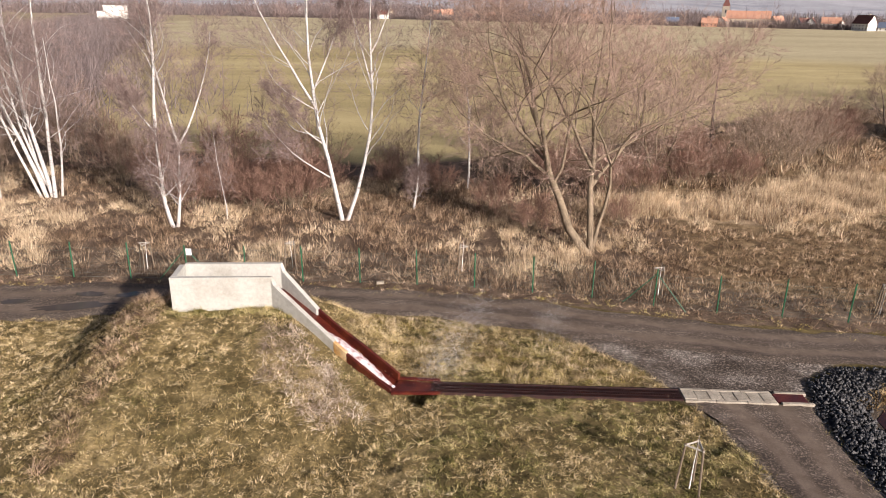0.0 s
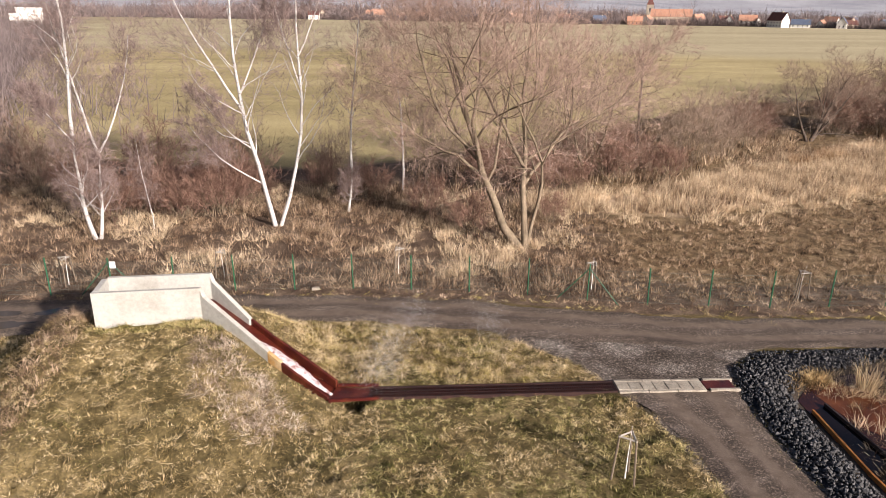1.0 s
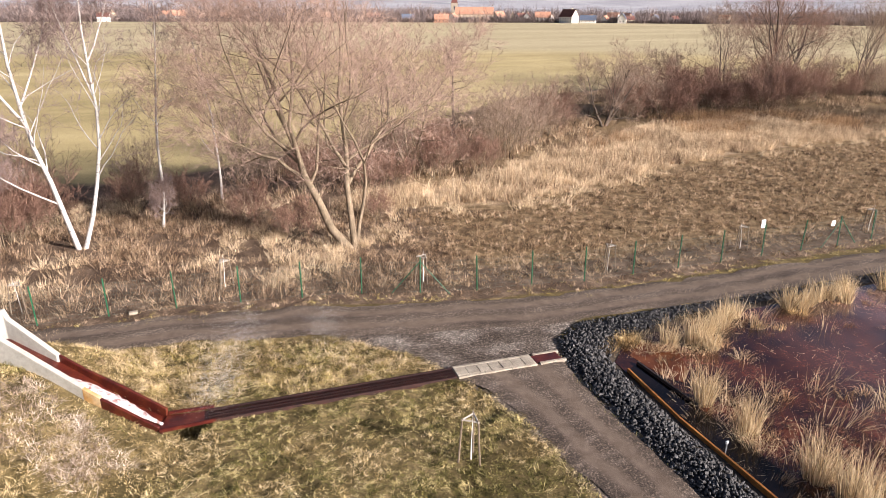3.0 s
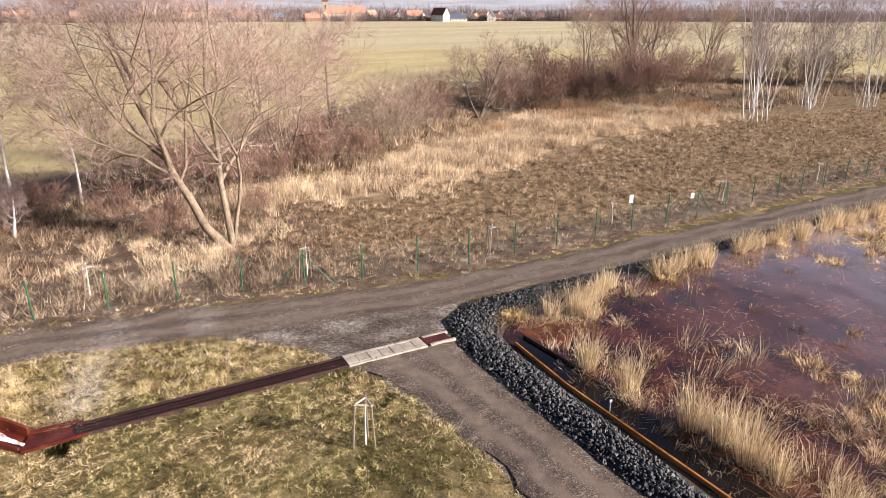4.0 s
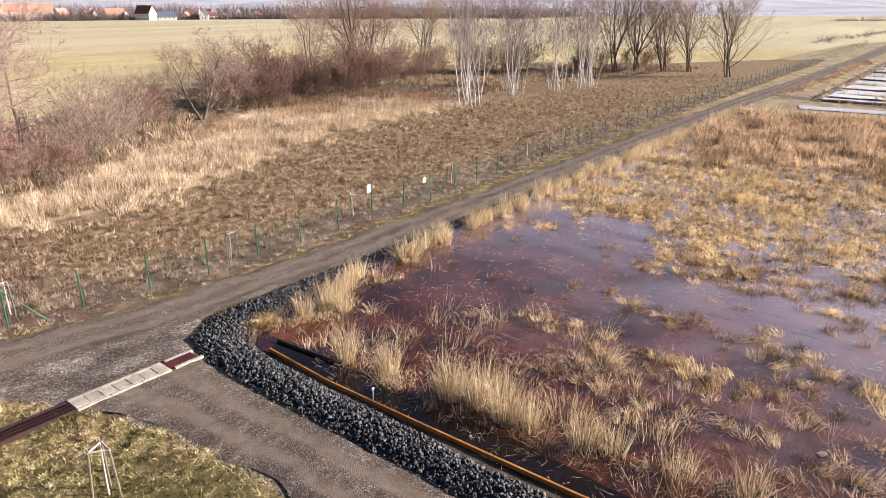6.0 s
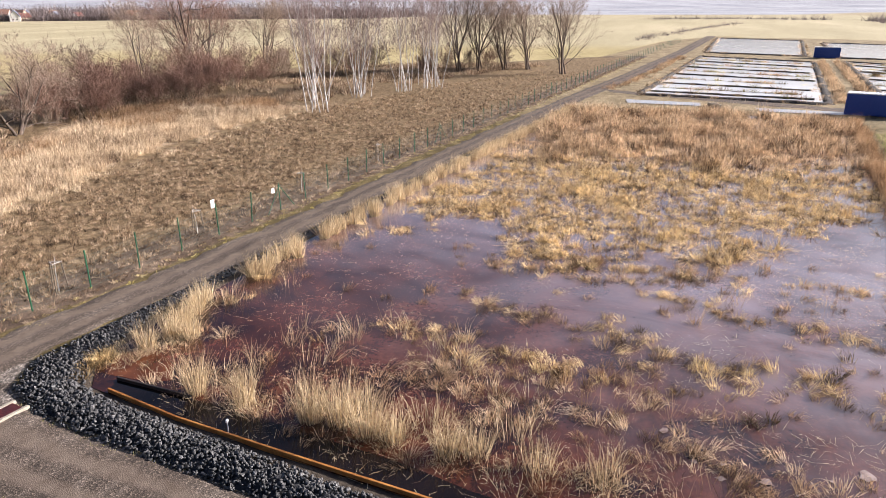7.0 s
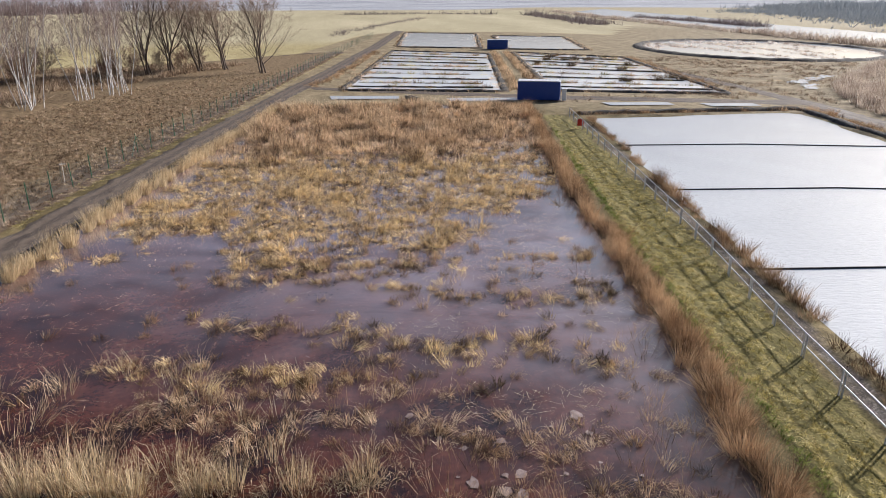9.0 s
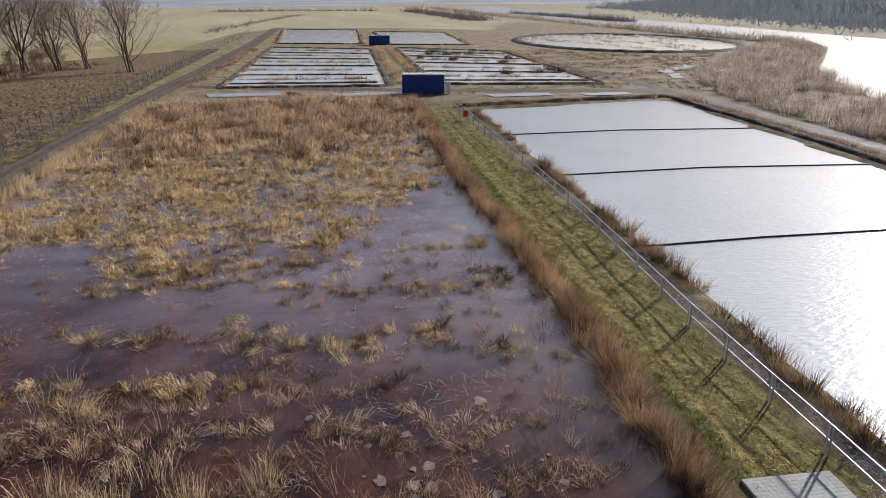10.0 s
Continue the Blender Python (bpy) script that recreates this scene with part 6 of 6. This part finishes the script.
c = scatter([(12, 50), (28, 51), (42, 60), (62, 67), (82, 62), (92, 52), (130, 43), (152, 36), (165, 30), (166, 48), (148, 80), (103, 104), (60, 94), (30, 71), (8, 60)], 2.4, lambda x, y: smooth(value_noise(x, y, 5, 57), 0.2, 0.6), 6)
tuft_field("dry_weeds", c, 8, 0.4, 1.1, 0.06, 0.6, MAT["meadow_blade"], "brown weeds below the far scrub")
tuft_field("dry_weeds", c[::4], 8, 0.4, 1.1, 0.06, 0.6, MAT["straw_blade"], "pale weeds below the far scrub")
q, a = along(FENCE, 0.12, 25, 260)
q = q + rng.normal(0, 0.45, q.shape) - np.array([0.0, 0.35])
tuft_field("verge_grass", q, 12, 0.18, 0.24, 0.024, 0.9, MAT["meadow_blade"], "dry verge grass along the fence")
q = q[::2] - np.array([0.0, 0.75]) + rng.normal(0, 0.3, q[::2].shape)
tuft_field("verge_grass", q, 12, 0.16, 0.14, 0.024, 1.0, MAT["moss_blade"], "mossy green verge beside the road")
q = along(ROAD_S[:9], 0.25, 60)[0]
q = q[lawn_keep(q[:, 0], q[:, 1] - 0.3) > 0] + rng.normal(0, 0.15, (int((lawn_keep(q[:, 0], q[:, 1] - 0.3) > 0).sum()), 2)) - np.array([0, 0.3])
tuft_field("verge_grass", q, 16, 0.2, 0.22, 0.014, 0.9, MAT["lawn_blade"], "ragged grass at the road edge")
q = along(TRACK_W[:6], 0.2)[0]
q = q + rng.normal(0, 0.16, q.shape) - np.array([0.25, 0])
tuft_field("verge_grass", q, 14, 0.16, 0.16, 0.014, 0.9, MAT["lawn_blade"], "ragged grass at the track edge")
q = along(TRACK_E[:6], 0.5)[0]
q = q + rng.normal(0, 0.12, q.shape)
tuft_field("verge_grass", q, 12, 0.14, 0.14, 0.014, 0.9, MAT["green_blade"], "thin grass at the foot of the rubble")


def reed_bed(name, centres, count, spread, h, w, mat, label, lean=0.22, bent=True, sway=0.0):
    return tuft_field(name, centres, count, spread, h, w, lean, mat, label, "reed", z=0.0, bent=bent, sway=sway)


def jitter(pts, n, s, seed):
    r = np.random.default_rng(seed)
    p = np.array(pts, float)
    return p[r.integers(len(p), size=n)] + r.normal(0, 1, (n, 2)) * s


# tall pale reeds beside the channel and in the corner
for x, y, n, h, sp in ((18.95, 15.5, 150, 1.9, 0.36), (18.85, 13.4, 130, 1.8, 0.34), (18.8, 10.7, 170, 1.85, 0.42), (18.9, 9.6, 180, 1.9, 0.45), (18.6, 8.5, 180, 1.8, 0.45), (18.6, 7.6, 110, 1.6, 0.4),
                       (18.5, 5.7, 120, 1.5, 0.45), (18.7, 4.8, 90, 1.4, 0.45), (18.6, 2.8, 80, 1.3, 0.5), (18.9, 0.8, 45, 1.1, 0.5), (19.8, 6.8, 50, 1.3, 0.6), (20.2, 4.0, 45, 1.3, 0.7), (20.0, 9.4, 45, 1.4, 0.6)):
    reed_bed("tall_reed", np.array([(x, y)]), int(n * 1.4), sp, h, 0.014, MAT["reed"], "tall pale reed clump beside the dark channel", 0.3)
west = np.array([(18.9, 15.4), (18.9, 13.4), (18.8, 10.6), (18.8, 9), (18.6, 7.6), (18.6, 5.4), (18.6, 3), (18.8, 1)])
reed_bed("reed_litter", jitter(west, 70, 0.5, 4), 30, 0.4, 0.3, 0.016, MAT["reed"], "broken pale reed litter at the water", 1.3)
corner = np.array([(21.2, 19.7), (22.3, 19.3), (22.6, 18.6), (23.5, 19.7), (24.7, 20.0)])
reed_bed("tall_reed", corner, 170, 0.36, np.array([1.3, 1.5, 1.1, 1.5, 1.2]), 0.014, MAT["reed"], "tall pale reeds in the pond corner", 0.3, sway=0.12)
reed_bed("reed_litter", jitter(corner, 30, 0.7, 5), 40, 0.4, 0.4, 0.014, MAT["reed"], "broken pale reed litter in the corner", 1.3)
reed_bed("sedge_clump", jitter([(18.9, 20.2), (19.4, 20.5), (20.0, 20.9)], 14, 0.25, 6), 60, 0.3, 0.4, 0.014, MAT["sedge"], "yellow sedge at the corner of the rubble", 1.1)
north, _ = along([(25, 20.3), (36, 19.6), (60, 17.1), (94, 13.4)], 0.45)
keep = value_noise(north[:, 0], north[:, 1], 1.4, 61) > 0.2
reed_bed("edge_reed", north[keep] + rng.normal(0, 0.2, (keep.sum(), 2)), 90, 0.3, 0.8 + 0.7 * value_noise(north[keep][:, 0], north[keep][:, 1], 1.7, 62), 0.028, MAT["reed"], "row of pale reeds along the rubble edge", 0.25, bent=False, sway=0.12)
south, _ = along([(15.2, -11.0), (26.3, -12.4), (39.6, -13.6), (54.4, -15.0), (94, -20.0)], 0.3)
south = south + rng.normal(0, 0.28, south.shape)
close = south[:, 0] < 42
tall = 0.95 + 0.7 * value_noise(south[:, 0], south[:, 1], 1.6, 63)
reed_bed("edge_reed", south[close], 140, 0.36, tall[close], 0.015, MAT["reed_russet"], "dense russet reed hedge along the dyke", 0.4, bent=False, sway=0.25)
reed_bed("edge_reed", south[~close], 80, 0.36, tall[~close], 0.018, MAT["reed_russet"], "dense russet reed hedge along the dyke", 0.35, bent=False)


BED = [(42, 17.8), (38.5, 14.9), (40.5, 12), (36.5, 8.5), (35.4, 3.5), (37.5, 0), (40, -5), (45, -11), (55, -15.5), (95, -20), (97.5, -3), (95, 13.8)]
OPEN_WATER = [(20.2, 19.0), (28.9, 18.7), (39.7, 16.3), (41.2, 11.9), (36.1, 4.9), (32.2, 0.3), (28.9, 6.3), (27.2, 11.1), (23.7, 14.8), (20.2, 16.4)]


def bed_keep(x, y):
    """A closed reed bed towards the far end, broken by small pools along its front."""
    far = smooth(inside(x, y, BED) + 5 * (value_noise(x, y, 2.6, 70) - 0.5), -0.5, 2.0)
    gaps = value_noise(x * 1.0, y * 0.6, 3.4, 71) * 0.5 + value_noise(x * 1.2, y * 0.5, 1.2, 72) * 0.5 + 0.16 * smooth(x, 50, 66)
    return smooth(gaps, 0.27, 0.42) * far


c = scatter(POND, 4.2, bed_keep, 7)
tall = smooth(c[:, 0], 58, 72) > rng.random(len(c))
lump = value_noise(c[:, 0] * 1.4, c[:, 1] * 0.7, 2.2, 73)
reed_bed("reed_bed", c[tall], 18, 0.34, 0.3 + 1.6 * smooth(lump[tall], 0.3, 0.8), 0.045, MAT["reed_brown"], "dense brown reed bed at the far end of the pond", 0.45, bent=False, sway=0.2)
reed_bed("sedge_bed", c[~tall], 22, 0.26, 0.2 + 0.75 * lump[~tall] ** 1.5, 0.04, MAT["sedge"], "yellow-brown flattened sedge in shallow water", 0.9, bent=False, sway=0.55)
reed_bed("reed_stalk", c[~tall][::3], 10, 0.4, 1.1, 0.014, MAT["reed"], "pale stalks above the flattened sedge", 0.5, bent=False)
rowy = lambda x, y: smooth(value_noise(x * 1.3, y * 0.45, 2.4, 75), 0.5, 0.72)
calm = lambda x, y: 1 - 0.93 * smooth(inside(x, y, OPEN_WATER), -0.6, 0.4)
c = scatter(POND, 3.4, lambda x, y: np.clip(0.1 + rowy(x, y), 0, 1) * smooth(inside(x, y, POND), 0.4, 1.5) * (x < 40) * calm(x, y), 8)
ROWS = [[(30.5, 9), (28.4, 3), (26.9, -2.8), (27.3, -6.6)], [(26.5, 11), (25.0, 3.8), (23.6, -2)], [(33.6, 1), (32, -4), (30.8, -8.8), (30.9, -10.4)], [(22.6, 10), (21.8, 3), (20.6, -4)], [(35.6, 9), (34.5, 3), (36.5, -2)]]
c = np.concatenate([c] + [along(q, 0.24)[0] + np.random.default_rng(n).normal(0, 0.5, along(q, 0.24)[0].shape) for n, q in enumerate(ROWS)])
size = 0.18 + 0.3 * rng.random(len(c))
near = c[:, 0] < 24
reed_bed("sedge_clump", c[::2], 34, 0.26, size[::2], 0.014, MAT["reed_russet"], "brown low sedge heads standing in red water", 0.7, bent=True, sway=0.55)
reed_bed("sedge_clump", c[1::2][near[1::2]], 36, 0.26, size[1::2][near[1::2]] * 1.1, 0.013, MAT["reed_brown"], "tangled brown sedge standing in red water", 0.7, bent=True, sway=0.6)
reed_bed("sedge_clump", c[1::2][~near[1::2]], 44, 0.28, size[1::2][~near[1::2]] * 1.15, 0.014, MAT["sedge"], "scattered low sedge clumps standing in red water", 0.7, bent=True, sway=0.6)
reed_bed("sedge_clump", c[::2], 20, 0.22, size[::2] * 0.6, 0.018, MAT["dark_green"], "short dark blades at the bases of the sedge clumps", 1.0, bent=False)
c = scatter(POND, 1.15, lambda x, y: smooth(value_noise(x, y, 2.6, 78), 0.4, 0.7) * smooth(inside(x, y, POND), 0.4, 1.5) * smooth(x, 38, 20) * calm(x, y), 9)
low = c[:, 1] < 3
reed_bed("reed_stalk", c[low], 16, 0.45, 1.1, 0.012, MAT["reed_russet"], "thin russet reed stalks standing in red water", 0.5, sway=0.3)
reed_bed("reed_stalk", c[~low], 16, 0.45, 1.15, 0.012, MAT["reed"], "thin bent reed stalks standing in red water", 0.5, sway=0.3)
c = scatter(POND, 12.0, lambda x, y: smooth(value_noise(x, y, 2.5, 85), 0.35, 0.75) * (x < 45) * (0.3 + 0.7 * calm(x, y)), 18)
la = rng.random(len(c)) * math.tau
blades("fallen_stalk", np.c_[c, np.full(len(c), 0.015)], 0.1 + 0.3 * rng.random(len(c)), np.full(len(c), 0.014), MAT["reed"], curl=0.2, label="broken reed stalks lying on red water", category="reed", dirs=np.stack([np.cos(la), np.sin(la)], 1) * 1.7)
c = np.array([(30.8, -9.8), (31.5, -10.4), (27.5, -6.1), (28.0, -6.3), (23.4, -4.0), (35.8, 4.1), (29.0, 0.4), (36.2, -1.3), (33.0, -10.8), (25.0, -8.6)])
reed_bed("dark_clump", jitter(c, 20, 0.4, 10), 50, 0.22, 0.45, 0.02, MAT["dark_green"], "dark rush clumps in the pond", 0.9)
east, _ = along([(14, -17.4), (33.9, -20.0), (50.2, -21.9), (84, -25.7)], 0.55)
keep = value_noise(east[:, 0], east[:, 1], 2.2, 81) > 0.32
reed_bed("bank_reed", east[keep] + rng.normal(0, 0.22, (keep.sum(), 2)), 120, 0.36, 0.45 + 1.0 * value_noise(east[keep][:, 0], east[keep][:, 1], 2.0, 83) ** 1.5, 0.018, MAT["cattail"], "dark russet cattails on the basin edge", 0.45, bent=False)
c = scatter(STRIP_L + STRIP_R[::-1], 26, lambda x, y: (x > 8) * smooth(x, 90, 50) * (1 - 0.6 * smooth(near_line(x, y, STRIP_R), 0.9, 0.3)) * (1 - 0.75 * np.exp(-((near_line(x, y, STRIP_L) - 1.15) / 0.18) ** 2) - 0.75 * np.exp(-((near_line(x, y, STRIP_L) - 2.45) / 0.18) ** 2)), 11)
edge = near_line(c[:, 0], c[:, 1], STRIP_L) < 0.3 + 0.3 * value_noise(c[:, 0], c[:, 1], 2, 97)
tuft_field("dyke_grass", c[~edge], 14, 0.12, 0.13, 0.022, 1.2, MAT["moss_blade"], "short mossy grass on the dyke")
tuft_field("dyke_grass", c[edge], 14, 0.12, 0.2, 0.022, 1.0, MAT["fresh_blade"], "fresh green grass edge on the dyke")
FLAT = [(45, -57.5), (61, -58.5), (74, -61.5), (90, -65.5), (112, -76), (137, -99), (175, -140), (211, -176), (190, -168), (160, -149), (131, -120), (110, -101), (89, -90), (76, -82), (55, -70)]
c = scatter(FLAT, 1.5, lambda x, y: 0.15 + 0.85 * smooth(value_noise(x, y, 6, 91), 0.35, 0.6), 12)
reed_bed("reed_flat", c, 18, 0.7, 0.9 + 1.3 * value_noise(c[:, 0], c[:, 1], 5, 92), 0.06, MAT["plume_reed"], "broad pale reed flat by the lake", 0.5, bent=False)
reed_bed("reed_flat", c[::3], 14, 0.5, 2.1, 0.06, MAT["plume_reed"], "pale plumes over the reed flat", 0.4, bent=False)
c = scatter([(98, -22), (112, -24), (112, -54), (180, -62), (180, -130), (140, -100), (112, -76), (92, -64), (98, -58)], 1.1, lambda x, y: (inside(x, y, OVAL) < -3) * smooth(value_noise(x, y, 4, 93), 0.2, 0.6) * (inside(x, y, FLAT) < 0), 19)
tuft_field("rough_grass", c, 9, 0.5, 0.5, 0.06, 0.8, MAT["meadow_blade"], "low rough grass round the far cells")
c = scatter(OVAL, 0.3, lambda x, y: smooth(value_noise(x * 0.25, y, 3, 95), 0.5, 0.7), 13)
reed_bed("oval_reed", c, 14, 0.6, 0.7, 0.1, MAT["plume_reed"], "streaks of sedge in the oval pond", 0.6, bent=False)
mid = scatter([(112, -21.5), (118, -27.5), (199, -36.8), (199, -32)], 1.5, None, 14)
side = near_line(mid[:, 0], mid[:, 1], [(115, -24.5), (199, -34.5)]) > 1.1
reed_bed("strip_reed", mid[side], 22, 0.5, 1.1, 0.05, MAT["reed_brown"], "russet weeds beside the middle path", 0.4, bent=False)
c = np.concatenate([along([(86, -56.5), (60, -53.4), (15, -46)], 0.22)[0], along([(86.6, -25), (87.6, -55.5)], 0.3)[0], along([(120, 11), (150, 6.5), (208, 0)], 0.7)[0], along([(112, -56), (150, -60.5), (176, -64)], 0.7)[0], along([(96, 12.5), (97.5, -3), (95.5, -19)], 0.7)[0]])
edge = np.concatenate([along(q + q[:1], 0.5)[0] for q in CELL_EDGES])
edge = edge[value_noise(edge[:, 0], edge[:, 1], 3.5, 94) > 0.35]
edge = edge + rng.normal(0, 0.7, edge.shape)
reed_bed("cell_weeds", edge, 16, 0.45, 0.25 + 0.8 * value_noise(edge[:, 0], edge[:, 1], 4, 96), 0.06, MAT["reed_brown"], "ragged brown weeds round the treatment cells", 0.6, bent=False)
reed_bed("bank_weeds", c + rng.normal(0, 0.6, c.shape), 28, 0.5, 0.3 + 0.9 * value_noise(c[:, 0], c[:, 1], 2.5, 99), 0.035, MAT["reed_russet"], "brown weeds on the rubble banks", 0.5, bent=False)


# steam over the foot of the chute: fine droplets drifting off across the road
rm = np.random.default_rng(91)
PUFFS = [(2.3, 23.2, 0.6, 0.45, 0.5, 0.35, 7000), (2.8, 23.9, 0.9, 0.45, 0.5, 0.45, 7000), (3.3, 24.8, 1.3, 0.5, 0.6, 0.5, 6000), (4.3, 26.3, 1.6, 0.5, 0.5, 0.45, 6000), (7.2, 25.1, 1.5, 0.45, 0.5, 0.45, 6000)]
drops = np.concatenate([rm.normal(0, 1, (n, 3)) * (sx, sy, sz) + (x, y, z) for x, y, z, sx, sy, sz, n in PUFFS])
drops = drops[drops[:, 2] > 0.15]
cloud = (drops[:, None] + rm.normal(0, 0.005, (len(drops), 3, 3))).reshape(-1, 3)
tagged(new("steam", fast_mesh("steam", cloud, [np.arange(len(cloud)).reshape(-1, 3)], MAT["steam"])),
       "thin white steam rising from the warm outflow", "steam", kind="stuff")

# pale scum flakes floating near the dyke
rs = np.random.default_rng(77)
FLAKES = [(18.5, -6.1), (18.4, -5.0), (17.7, -3.9), (18.6, -2.4), (19.4, -3.5), (19.8, -6.4), (21.6, -1.5), (16.6, -7.8)]
for x, y in FLAKES:
    for n in range(4):
        px, py, a = x + rs.normal(0, 0.8), y + rs.normal(0, 0.8), 0.05 + 0.2 * rs.random() ** 2
        fb = bmesh.new()
        fb.faces.new([fb.verts.new((px + a * (0.5 + rs.random()) * math.cos(t), py + a * (0.5 + rs.random()) * math.sin(t), 0.012 + 0.005 * n + 0.0006 * FLAKES.index((x, y)))) for t in np.linspace(0, math.tau, 9, endpoint=False)])
        tagged(part("scum_flake", fb, MAT["scum"]), "pale scum flake floating on red water", "scum flake", "scum flakes")

# ---- rubble berm: stones last ----
def stone_mesh(seed):
    r = np.random.default_rng(seed)
    bm = bmesh.new()
    for _ in range(10):
        d = Vector(r.normal(0, 1, 3)).normalized() * (0.42 + 0.16 * r.random())
        bm.verts.new((d.x, d.y * 0.85, d.z * 0.7))
    bmesh.ops.convex_hull(bm, input=bm.verts)
    for v in [v for v in bm.verts if not v.link_faces]:
        bm.verts.remove(v)
    bmesh.ops.triangulate(bm, faces=bm.faces)
    me = bpy.data.meshes.new("stone")
    bm.to_mesh(me)
    bm.free()
    me.materials.append(MAT["stone"])
    return me


bo, bi = np.array(BERM_OUT, float), np.array(BERM_IN, float)


def berm_point(t, k):
    """A point t along the berm (in its corners' count), k across it from the track to the pond, on its crown."""
    i = np.minimum(t.astype(int), len(bo) - 2)
    f = (t - i)[:, None]
    a, b = bo[i] * (1 - f) + bo[i + 1] * f, bi[i] * (1 - f) + bi[i + 1] * f
    p = a * (1 - k)[:, None] + b * k[:, None]
    far = np.clip((p[:, 0] - 24) / 8, 0, 1)
    return np.c_[p, np.sin(np.pi * np.clip(k, 0.02, 0.98)) ** 0.8 * (0.24 - 0.1 * far)]


n = 260
tt = np.concatenate([np.linspace(0, 8, 160), np.linspace(8, len(bo) - 1.001, n - 160)[1:]])
kk = np.linspace(0, 1, 7)
body = np.stack([berm_point(tt, np.full(len(tt), k)) for k in kk], 1)
body[..., 2] -= 0.07
body[:, 0, 2], body[:, -1, 2] = -0.1, -0.3
i = np.arange(len(tt) * 7).reshape(len(tt), 7)
f = np.stack([i[:-1, :-1], i[1:, :-1], i[1:, 1:], i[:-1, 1:]], -1).reshape(-1, 4)
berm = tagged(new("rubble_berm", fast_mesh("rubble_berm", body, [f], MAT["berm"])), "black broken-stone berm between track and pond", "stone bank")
r = np.random.default_rng(17)
kinds = [stone_mesh(s) for s in range(6)]
cum = np.r_[0, np.cumsum(np.linalg.norm(np.diff(bo, axis=0), axis=1) * np.linalg.norm(bo - bi, axis=1)[1:])]
def berm_t(n, lo, hi):
    a = np.interp(r.random(n) * (np.interp(hi, range(len(cum)), cum) - np.interp(lo, range(len(cum)), cum)) + np.interp(lo, range(len(cum)), cum), cum, range(len(cum)))
    return np.clip(a, 0, len(bo) - 1.001)
p = berm_point(berm_t(300, 2.0, 6.0), r.random(300) ** 0.9)
for x, y, z in p:
    o = child(new("stone", kinds[r.integers(6)]), berm)
    o.matrix_basis = pose(x, y, z + 0.02, *(r.random(3) * 360)) @ Matrix.Scale(0.13 + 0.12 * r.random(), 4)
tops = [np.array([q.vertices[:] for q in k.polygons]) for k in kinds]
at = 0
N = 6400
p = np.concatenate([berm_point(berm_t(4800, 0, 8.2), r.random(4800)), berm_point(berm_t(N - 4800, 8.2, 10.999), r.random(N - 4800))])
vs, fs = [], []
for n, (x, y, z) in enumerate(p):
    src = kinds[n % 6]
    m = np.array(pose(0, 0, 0, *(r.random(3) * 360)).to_3x3()) * (0.09 + 0.12 * r.random())
    co = np.empty(len(src.vertices) * 3)
    src.vertices.foreach_get("co", co)
    vs.append(co.reshape(-1, 3) @ m.T + (x, y, z))
    fs.append(tops[n % 6] + at)
    at += len(src.vertices)
tagged(child(new("rubble", fast_mesh("rubble", np.concatenate(vs), [np.concatenate(fs)], MAT["stone"])), berm), "smaller black broken stones", kind="stuff")
